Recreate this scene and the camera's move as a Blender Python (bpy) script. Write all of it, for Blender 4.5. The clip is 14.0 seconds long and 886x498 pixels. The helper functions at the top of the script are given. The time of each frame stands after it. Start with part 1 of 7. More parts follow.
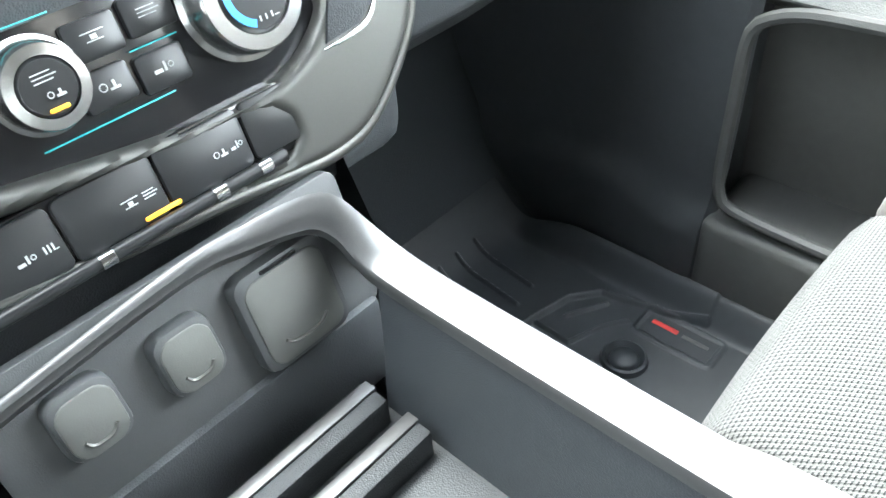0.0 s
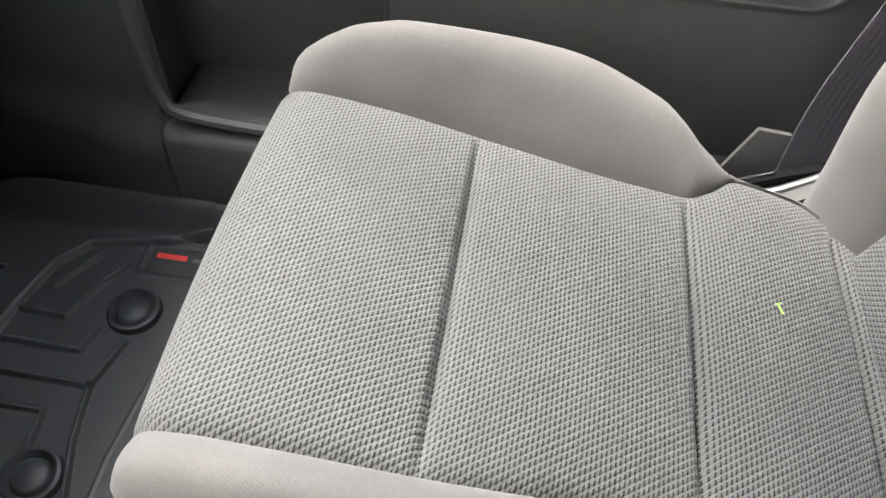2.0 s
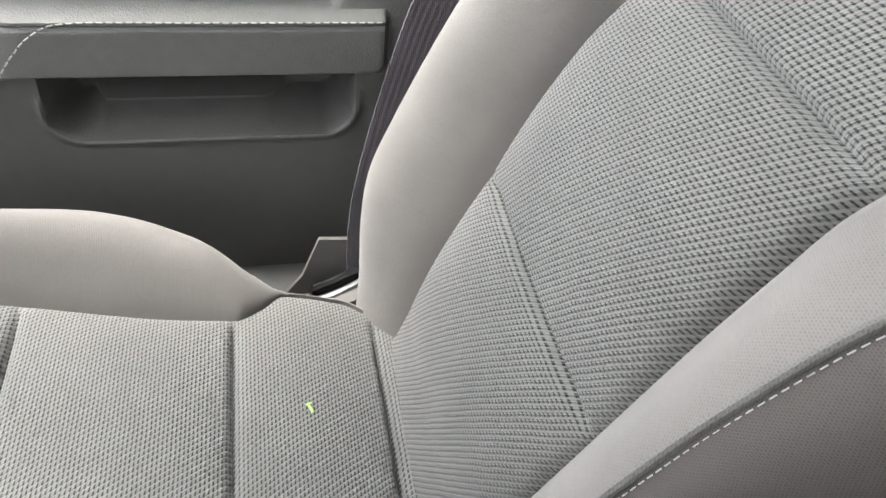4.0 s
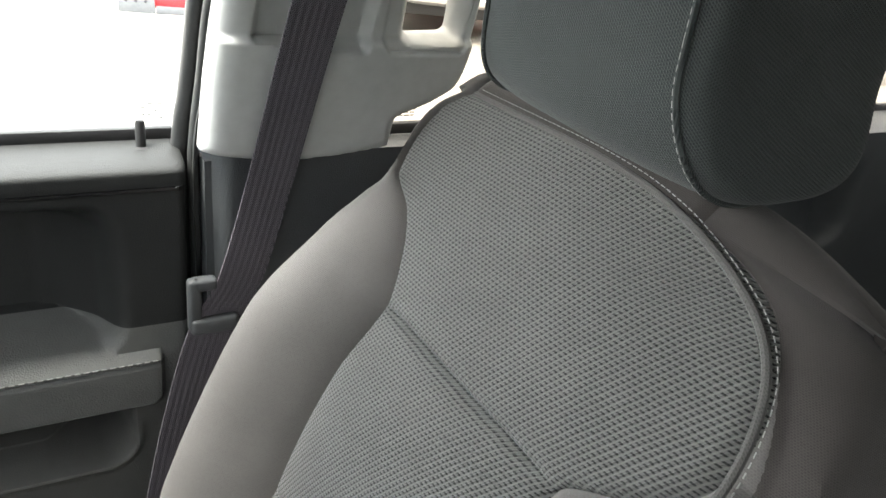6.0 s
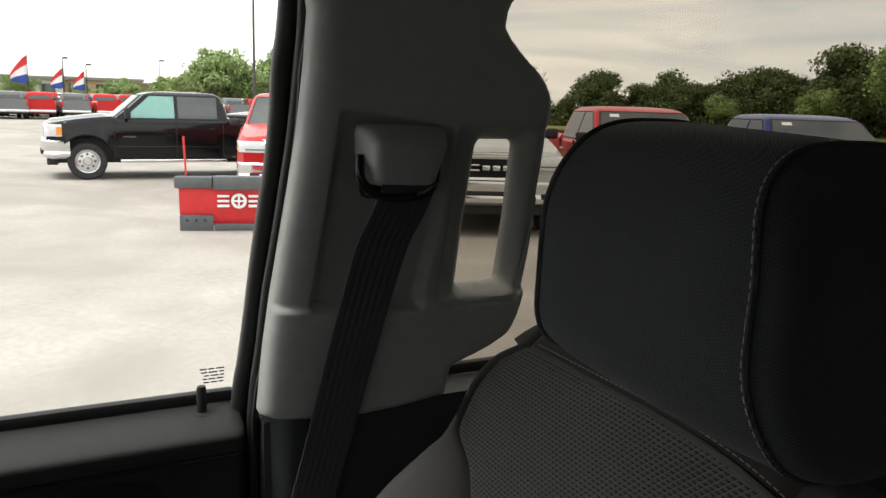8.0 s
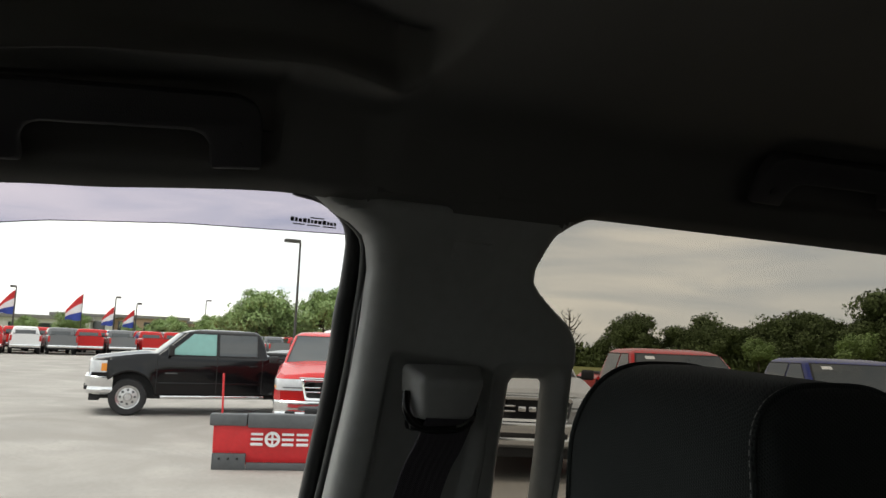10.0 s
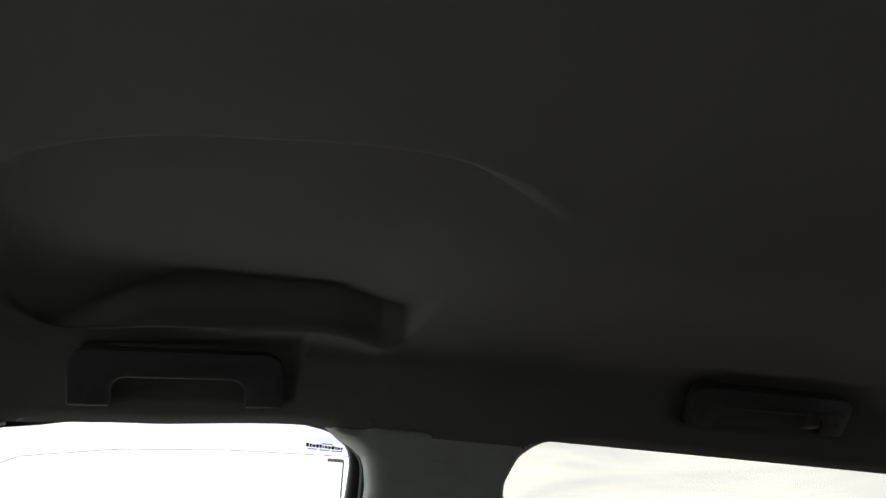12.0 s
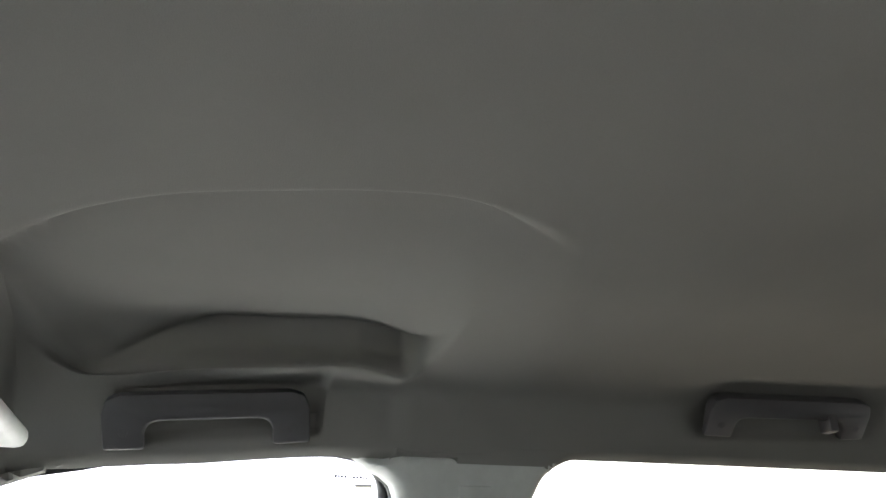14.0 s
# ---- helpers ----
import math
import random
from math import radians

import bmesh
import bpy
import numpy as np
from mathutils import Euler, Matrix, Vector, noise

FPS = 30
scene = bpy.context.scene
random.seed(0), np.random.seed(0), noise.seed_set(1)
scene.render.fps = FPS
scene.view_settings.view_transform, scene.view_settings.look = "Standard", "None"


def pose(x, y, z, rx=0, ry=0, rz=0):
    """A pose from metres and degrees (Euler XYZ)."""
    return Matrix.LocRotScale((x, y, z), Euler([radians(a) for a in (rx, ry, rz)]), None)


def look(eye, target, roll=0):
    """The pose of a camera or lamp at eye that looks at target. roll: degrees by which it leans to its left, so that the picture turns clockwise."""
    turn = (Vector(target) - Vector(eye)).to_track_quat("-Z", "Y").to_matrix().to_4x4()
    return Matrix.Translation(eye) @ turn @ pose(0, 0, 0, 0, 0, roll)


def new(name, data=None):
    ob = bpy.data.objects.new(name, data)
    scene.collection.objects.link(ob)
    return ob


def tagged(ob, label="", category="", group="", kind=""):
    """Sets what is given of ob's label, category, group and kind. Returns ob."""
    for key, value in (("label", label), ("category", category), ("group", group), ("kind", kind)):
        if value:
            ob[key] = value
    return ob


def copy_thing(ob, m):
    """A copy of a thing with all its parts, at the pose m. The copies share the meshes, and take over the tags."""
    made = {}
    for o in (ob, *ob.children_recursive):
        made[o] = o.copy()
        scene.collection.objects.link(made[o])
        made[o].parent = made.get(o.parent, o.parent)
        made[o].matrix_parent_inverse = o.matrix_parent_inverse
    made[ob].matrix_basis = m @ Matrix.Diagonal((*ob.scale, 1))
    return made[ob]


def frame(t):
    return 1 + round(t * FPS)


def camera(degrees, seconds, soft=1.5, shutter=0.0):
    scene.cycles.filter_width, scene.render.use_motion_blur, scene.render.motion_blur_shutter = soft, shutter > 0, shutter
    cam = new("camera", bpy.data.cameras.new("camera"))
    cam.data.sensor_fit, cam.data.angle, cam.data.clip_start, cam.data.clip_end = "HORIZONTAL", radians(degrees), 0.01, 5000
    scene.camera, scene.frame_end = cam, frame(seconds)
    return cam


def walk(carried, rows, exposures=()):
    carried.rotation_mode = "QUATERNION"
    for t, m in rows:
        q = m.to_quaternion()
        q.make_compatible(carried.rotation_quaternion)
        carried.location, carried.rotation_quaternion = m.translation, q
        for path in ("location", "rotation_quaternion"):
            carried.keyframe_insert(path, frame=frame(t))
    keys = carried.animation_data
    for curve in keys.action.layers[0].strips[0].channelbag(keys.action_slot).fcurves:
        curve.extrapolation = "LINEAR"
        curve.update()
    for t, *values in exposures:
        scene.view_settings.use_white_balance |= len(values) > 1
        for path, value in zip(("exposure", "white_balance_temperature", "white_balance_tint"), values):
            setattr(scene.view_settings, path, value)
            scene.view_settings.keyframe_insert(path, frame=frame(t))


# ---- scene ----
cam = camera(59.9, 14.0, soft=1.5)
PATH = [
    (0, (-0.157, 0.183, 0.908), (0.3732, 0.7165, 0.2498), -4.83),
    (0.2, (-0.134, 0.183, 0.915), (0.4378, 0.6509, 0.2405), -3.62),
    (0.5, (-0.098, 0.180, 0.903), (0.5126, 0.5773, 0.2183), -3.26),
    (1, (-0.018, 0.145, 0.869), (0.6203, 0.4285, 0.1531), -2.33),
    (1.2, (0.000, 0.120, 0.858), (0.6300, 0.3695, 0.1220), -2.50),
    (1.5, (0.020, 0.108, 0.863), (0.6450, 0.2756, 0.1012), -0.45),
    (2, (0.040, 0.066, 0.858), (0.6676, 0.1384, 0.0831), 2.97),
    (2.5, (0.029, 0.022, 0.877), (0.6557, 0.0307, 0.0977), 5.26),
    (3, (0.007, -0.043, 0.891), (0.6624, -0.0850, 0.1372), 5.35),
    (3.5, (0.006, -0.099, 0.914), (0.6821, -0.2265, 0.1882), 6.78),
    (4, (0.016, -0.162, 0.952), (0.7209, -0.3645, 0.2728), 7.39),
    (4.2, (0.006, -0.182, 0.960), (0.7364, -0.4160, 0.3190), 7.57),
    (6.3, (-0.044, -0.153, 1.101), (0.7374, -0.6315, 0.7004), 6.07),
    (6.5, (-0.040, -0.161, 1.101), (0.7534, -0.6227, 0.7037), 5.57),
    (7, (-0.026, -0.152, 1.082), (0.7791, -0.6141, 0.7087), 5.13),
    (7.5, (-0.015, -0.147, 1.097), (0.8227, -0.6001, 0.7920), 4.30),
    (7.7, (-0.016, -0.153, 1.123), (0.8396, -0.5989, 0.8619), 2.89),
    (8, (-0.017, -0.155, 1.158), (0.8623, -0.5957, 0.9757), 1.77),
    (8.2, (-0.023, -0.150, 1.168), (0.8632, -0.5970, 1.0424), 1.30),
    (8.5, (-0.029, -0.150, 1.200), (0.8644, -0.5981, 1.1740), 0.98),
    (8.7, (-0.010, -0.158, 1.224), (0.8862, -0.6020, 1.2456), -0.17),
    (10.8, (-0.214, -0.085, 1.130), (0.7043, -0.4465, 1.2900), 3.05),
    (11, (-0.241, -0.089, 1.130), (0.6789, -0.4394, 1.3095), 2.72),
    (11.5, (-0.312, -0.092, 1.135), (0.5788, -0.4104, 1.4610), 1.90),
    (12, (-0.357, -0.094, 1.135), (0.5125, -0.3990, 1.5231), 2.13),
    (12.5, (-0.386, -0.109, 1.130), (0.4656, -0.3985, 1.5664), 2.58),
    (13, (-0.388, -0.119, 1.117), (0.4565, -0.4287, 1.5539), 2.16),
    (13.5, (-0.372, -0.100, 1.132), (0.4777, -0.4254, 1.5475), 2.20),
    (14, (-0.389, -0.086, 1.136), (0.4782, -0.3693, 1.5469), -0.73),
]
EXPOSURE = [[0, 5.3, 6000, 7], [1.0, 4.75, 6300, 11], [2.0, 4.5, 6500, 14], [4.2, 4.7, 6500, 13], [6.3, 3.7, 6500, 10], [7.2, 3.55, 6450, 10], [7.6, 3.0, 6500, 10], [8.0, 1.1, 6700, 11], [8.5, 0.5, 6900, 11], [11.5, 0.8, 6200, 9], [12.0, 1.75, 6200, 9], [12.5, 4.0, 6150, 9], [13.0, 4.55, 6150, 9], [14.0, 4.2, 6150, 9]]
walk(cam, [(t, look(eye, target, roll)) for t, eye, target, roll in PATH], EXPOSURE)

# ---- world and sun: a bright overcast afternoon ----
world = bpy.data.worlds.new("overcast_sky")
scene.world = world
world.use_nodes = True
wn = world.node_tree.nodes
wl = world.node_tree.links
wn.clear()
w_out = wn.new("ShaderNodeOutputWorld")
w_bg = wn.new("ShaderNodeBackground")
w_sky = wn.new("ShaderNodeTexSky")
w_sky.sky_type = "NISHITA"
w_sky.sun_disc = False
w_sky.sun_elevation = radians(67)
w_sky.sun_rotation = radians(6)
w_gain = wn.new("ShaderNodeVectorMath")
w_gain.operation = "SCALE"
w_gain.inputs["Scale"].default_value = 0.11
w_tc = wn.new("ShaderNodeTexCoord")
w_map = wn.new("ShaderNodeMapping")
w_map.inputs["Scale"].default_value = (1.6, 1.6, 9.0)
w_noise = wn.new("ShaderNodeTexNoise")
w_noise.inputs["Scale"].default_value = 2.2
w_noise.inputs["Detail"].default_value = 7.0
w_noise.inputs["Distortion"].default_value = 0.6
w_ramp = wn.new("ShaderNodeValToRGB")
w_ramp.color_ramp.elements[0].position = 0.34
w_ramp.color_ramp.elements[0].color = (0.74, 0.79, 0.86, 1)
w_ramp.color_ramp.elements[1].position = 0.70
w_ramp.color_ramp.elements[1].color = (1.40, 1.33, 1.22, 1)
w_mix = wn.new("ShaderNodeMix")
w_mix.data_type = "RGBA"
w_mix.inputs["Factor"].default_value = 0.86
wl.new(w_tc.outputs["Generated"], w_map.inputs["Vector"])
wl.new(w_map.outputs["Vector"], w_noise.inputs["Vector"])
wl.new(w_noise.outputs["Fac"], w_ramp.inputs["Fac"])
wl.new(w_sky.outputs["Color"], w_gain.inputs[0])
wl.new(w_gain.outputs["Vector"], w_mix.inputs["A"])
wl.new(w_ramp.outputs["Color"], w_mix.inputs["B"])
wl.new(w_mix.outputs["Result"], w_bg.inputs["Color"])
w_bg.inputs["Strength"].default_value = 1.0
wl.new(w_bg.outputs["Background"], w_out.inputs["Surface"])

sun_data = bpy.data.lights.new("sun", "SUN")
sun_data.energy = 1.45
sun_data.angle = radians(28)
sun_data.color = (1.0, 0.95, 0.88)
sun = new("sun", sun_data)
sun.matrix_world = look((0.5, 3.6, 8.5), (0, 0, 0))

import itertools

# ---- mesh tools ----
class Shape:
    """Gathers vertices, faces and texture coordinates in metres."""

    def __init__(self):
        self.v, self.f, self.uv = [], [], []

    def add(self, verts, faces, uv=None):
        n = len(self.v)
        self.v.extend(tuple(map(float, p)) for p in verts)
        self.uv.extend((tuple(map(float, q)) for q in uv) if uv is not None else ((float(p[0]), float(p[1])) for p in verts))
        self.f.extend(tuple(i + n for i in f) for f in faces)
        return self

    def grid(self, pts, uv=None, close=False, flip=False):
        """pts: rows x columns x 3."""
        pts = np.asarray(pts, float)
        r, c = pts.shape[:2]
        faces = []
        for i in range(r - 1):
            for j in range(c if close else c - 1):
                k = (j + 1) % c
                q = (i * c + j, i * c + k, (i + 1) * c + k, (i + 1) * c + j)
                faces.append(q[::-1] if flip else q)
        return self.add(pts.reshape(-1, 3), faces, None if uv is None else np.asarray(uv, float).reshape(-1, 2))

    def box(self, x0, x1, y0, y1, z0, z1, r=0.0, seg=2, m=None):
        bm = bmesh.new()
        bmesh.ops.create_cube(bm, size=1.0)
        for v in bm.verts:
            v.co = Vector(((x0 + x1) / 2 + v.co.x * (x1 - x0), (y0 + y1) / 2 + v.co.y * (y1 - y0), (z0 + z1) / 2 + v.co.z * (z1 - z0)))
        if r > 0:
            bmesh.ops.bevel(bm, geom=bm.edges[:], offset=r, segments=seg, profile=0.5, affect="EDGES")
        return self.take(bm, m)

    def take(self, bm, m=None):
        bm.verts.ensure_lookup_table()
        bm.verts.index_update()
        vs = [(m @ v.co if m is not None else v.co)[:] for v in bm.verts]
        fs = [tuple(v.index for v in f.verts) for f in bm.faces]
        bm.free()
        return self.add(vs, fs)

    def rod(self, a, b, r0, r1=None, n=12, caps=True):
        a, b = Vector(a), Vector(b)
        r1 = r0 if r1 is None else r1
        q = (b - a).to_track_quat("Z", "Y").to_matrix()
        ring = [Vector((math.cos(2 * math.pi * k / n), math.sin(2 * math.pi * k / n), 0)) for k in range(n)]
        vs = [a + q @ (p * r0) for p in ring] + [b + q @ (p * r1) for p in ring]
        fs = [(k, (k + 1) % n, n + (k + 1) % n, n + k) for k in range(n)]
        if caps:
            fs += [tuple(range(n))[::-1], tuple(range(n, 2 * n))]
        return self.add(vs, fs)

    def tube(self, path, r, n=8, closed=False):
        """A round tube along points; r a number or one per point."""
        path = [Vector(p) for p in path]
        rr = r if hasattr(r, "__len__") else [r] * len(path)
        rows, up = [], None
        for i, p in enumerate(path):
            a = path[i - 1] if i or closed else p
            b = path[(i + 1) % len(path)] if i < len(path) - 1 or closed else p
            t = (b - a).normalized()
            if up is None:
                up = t.orthogonal().normalized()
            up = (up - t * up.dot(t)).normalized()
            side = t.cross(up)
            rows.append([p + (up * math.cos(w) + side * math.sin(w)) * rr[i] for w in (2 * math.pi * k / n for k in range(n))])
        if closed:
            rows.append(rows[0])
        self.grid([[q[:] for q in row] for row in rows], close=True)
        if not closed:
            m = len(self.v)
            self.f.append(tuple(range(m - n, m)))
            self.f.append(tuple(range(m - n * len(rows), m - n * len(rows) + n))[::-1])
        return self

    def lathe(self, profile, n=32, m=None):
        """profile: (radius, height) pairs, turned round z."""
        pts = []
        for rad, h in profile:
            pts.append([(rad * math.cos(2 * math.pi * k / n), rad * math.sin(2 * math.pi * k / n), h) for k in range(n)])
        if m is not None:
            pts = [[(m @ Vector(p))[:] for p in row] for row in pts]
        return self.grid(pts, close=True)

    def prism(self, outline, lift, m=None):
        """outline: 2D points anticlockwise, raised from z 0 to lift; m places it."""
        n = len(outline)
        vs = [Vector((x, y, 0)) for x, y in outline] + [Vector((x, y, lift)) for x, y in outline]
        if m is not None:
            vs = [m @ p for p in vs]
        fs = [(k, (k + 1) % n, n + (k + 1) % n, n + k) for k in range(n)] + [tuple(range(n))[::-1], tuple(range(n, 2 * n))]
        return self.add([p[:] for p in vs], fs)

    def mirrored(self):
        s = Shape()
        s.v = [(-x, y, z) for x, y, z in self.v]
        s.uv = list(self.uv)
        s.f = [f[::-1] for f in self.f]
        return s


def facing_cab(shape):
    """Turns a pane's faces so that its front looks into the cab."""
    f = shape.f[len(shape.f) // 2]
    a, b, c = (Vector(shape.v[i]) for i in f[:3])
    if (b - a).cross(c - a).dot(Vector((0, -0.4, 1.0)) - a) < 0:
        shape.f = [q[::-1] for q in shape.f]
    return shape


def place_of(ob):
    p = Vector((0, 0, 0))
    while ob is not None:
        p += ob.location
        ob = ob.parent
    return p


def mesh_of(name, shape, material, origin, sharp=40, smooth=True):
    me = bpy.data.meshes.new(name)
    o = Vector(origin)
    me.from_pydata([(x - o.x, y - o.y, z - o.z) for x, y, z in shape.v], [], shape.f)
    if smooth:
        me.polygons.foreach_set("use_smooth", [True] * len(me.polygons))
        me.set_sharp_from_angle(angle=radians(sharp))
    layer = me.uv_layers.new(name="metres")
    idx = np.empty(len(me.loops), dtype=np.int32)
    me.loops.foreach_get("vertex_index", idx)
    layer.data.foreach_set("uv", np.asarray(shape.uv, dtype=np.float32)[idx].ravel())
    me.materials.append(material)
    me.update()
    return me


def thing(name, place, label="", category="", group="", kind=""):
    ob = new(name)
    ob.empty_display_size = 0.05
    ob.location = place
    return tagged(ob, label, category, group, kind)


def part(name, shape, material, parent, label="", sharp=40, smooth=True):
    ob = new(name, mesh_of(name, shape, material, place_of(parent), sharp, smooth))
    ob.parent = parent
    return tagged(ob, label)


def solo(name, shape, material, label="", category="", group="", kind="", origin=(0, 0, 0), sharp=40, smooth=True):
    ob = new(name, mesh_of(name, shape, material, origin, sharp, smooth))
    ob.location = origin
    return tagged(ob, label, category, group, kind)


def lerp(x, xs, ys):
    """Smooth monotone interpolation through the given pairs."""
    x = np.asarray(x, float)
    xs, ys = np.asarray(xs, float), np.asarray(ys, float)
    if xs[0] > xs[-1]:
        xs, ys = xs[::-1], ys[::-1]
    h = np.diff(xs)
    d = np.diff(ys) / h
    m = np.r_[d[0], np.where(d[:-1] * d[1:] > 0, 2 * d[:-1] * d[1:] / (d[:-1] + d[1:] + 1e-30), 0), d[-1]]
    k = np.clip(np.searchsorted(xs, x) - 1, 0, len(h) - 1)
    t = np.clip((x - xs[k]) / h[k], 0, 1)
    return ys[k] * (2 * t**3 - 3 * t**2 + 1) + h[k] * m[k] * (t**3 - 2 * t**2 + t) + ys[k + 1] * (3 * t**2 - 2 * t**3) + h[k] * m[k + 1] * (t**3 - t**2)


def curve_through(points, n):
    """n points of a Catmull-Rom curve, evenly spaced along it."""
    p = np.asarray(points, float)
    p = np.vstack([2 * p[0] - p[1], p, 2 * p[-1] - p[-2]])
    out = []
    for i in range(1, len(p) - 2):
        for t in np.linspace(0, 1, 24, endpoint=False):
            out.append(0.5 * (2 * p[i] + (p[i + 1] - p[i - 1]) * t + (2 * p[i - 1] - 5 * p[i] + 4 * p[i + 1] - p[i + 2]) * t**2 + (3 * p[i] - p[i - 1] - 3 * p[i + 1] + p[i + 2]) * t**3))
    out.append(p[-2])
    out = np.array(out)
    s = np.r_[0, np.cumsum(np.linalg.norm(np.diff(out, axis=0), axis=1))]
    w = np.linspace(0, s[-1], n)
    return np.stack([np.interp(w, s, out[:, k]) for k in range(out.shape[1])], -1)


def smooth(e0, e1, x):
    t = np.clip((x - e0) / (e1 - e0), 0, 1)
    return t * t * (3 - 2 * t)


def rect_field(u, v, u0, u1, v0, v1, r):
    """Signed distance to a rounded rectangle, negative inside."""
    qx = np.abs(u - (u0 + u1) / 2) - (u1 - u0) / 2 + r
    qy = np.abs(v - (v0 + v1) / 2) - (v1 - v0) / 2 + r
    return np.hypot(np.maximum(qx, 0), np.maximum(qy, 0)) + np.minimum(np.maximum(qx, qy), 0) - r


def poly_field(u, v, pts, r=0.0):
    """Signed distance to a polygon, negative inside, its corners rounded by r."""
    u, v = np.asarray(u, float), np.asarray(v, float)
    d = np.full(u.shape, 1e9)
    s = np.ones(u.shape)
    n = len(pts)
    for i in range(n):
        (ax, ay), (bx, by) = pts[i], pts[i - 1]
        ex, ey, wx, wy = bx - ax, by - ay, u - ax, v - ay
        t = np.clip((wx * ex + wy * ey) / (ex * ex + ey * ey), 0, 1)
        d = np.minimum(d, np.hypot(wx - ex * t, wy - ey * t))
        c1, c2, c3 = v >= ay, v < by, ex * wy > ey * wx
        s = np.where((c1 & c2 & c3) | (~c1 & ~c2 & ~c3), -s, s)
    return s * d - r


def sheet(us, vs, field, place, back=None):
    """A panel over (u, v) where field > 0; its rim runs exactly on field = 0. place(u, v, f) and back(u, v) give points; back closes the rim."""
    U, V = np.meshgrid(us, vs, indexing="ij")
    C = field((U[1:, 1:] + U[:-1, :-1]) / 2, (V[1:, 1:] + V[:-1, :-1]) / 2) > 0
    used = np.zeros(U.shape, bool)
    for a in (slice(0, -1), slice(1, None)):
        for b in (slice(0, -1), slice(1, None)):
            used[a, b] |= C
    cnt = np.zeros(U.shape, int)
    for a in (slice(0, -1), slice(1, None)):
        for b in (slice(0, -1), slice(1, None)):
            cnt[a, b] += C
    F = field(U, V)
    rim = used & (cnt < 4) & (np.abs(F) < 2.0 * max(us[1] - us[0], vs[1] - vs[0]))
    u, v = U[rim], V[rim]
    for _ in range(4):
        f = field(u, v)
        gu, gv = (field(u + 1e-4, v) - f) / 1e-4, (field(u, v + 1e-4) - f) / 1e-4
        g = gu**2 + gv**2 + 1e-9
        u, v = u - f * gu / g, v - f * gv / g
    U[rim], V[rim] = u, v
    F = np.where(rim, 0.0, np.maximum(field(U, V), 0))
    P = place(U, V, F)
    num = -np.ones(U.shape, int)
    num[used] = np.arange(used.sum())
    s = Shape()
    faces = []
    edges = {}
    for i, j in zip(*np.nonzero(C)):
        q = (num[i, j], num[i + 1, j], num[i + 1, j + 1], num[i, j + 1])
        faces.append(q)
        for a, b in zip(q, q[1:] + q[:1]):
            if (b, a) in edges:
                del edges[(b, a)]
            else:
                edges[(a, b)] = 1
    verts = [tuple(p) for p in P[used]]
    uv = list(zip(U[used], V[used]))
    if back is not None:
        B = back(U, V)[used]
        twin = {}
        for a, b in edges:
            for k in (a, b):
                if k not in twin:
                    twin[k] = len(verts)
                    verts.append(tuple(B[k]))
                    uv.append(uv[k])
            faces.append((b, a, twin[a], twin[b]))
    return s.add(verts, faces, uv)


def stitches(path, length=0.0045, gap=0.0022, r=0.0006, lift=None):
    """Short thread dashes along a path."""
    p = np.asarray(path, float)
    s = np.r_[0, np.cumsum(np.linalg.norm(np.diff(p, axis=0), axis=1))]
    sh = Shape()
    w = 0.0
    while w + length < s[-1]:
        a = [np.interp(w, s, p[:, k]) for k in range(3)]
        b = [np.interp(w + length, s, p[:, k]) for k in range(3)]
        sh.rod(a, b, r, r, 5)
        w += length + gap
    return sh


# ---- materials ----
def material(name):
    m = bpy.data.materials.new(name)
    m.use_nodes = True
    nt = m.node_tree
    b = nt.nodes["Principled BSDF"]
    return m, nt.nodes, nt.links, b


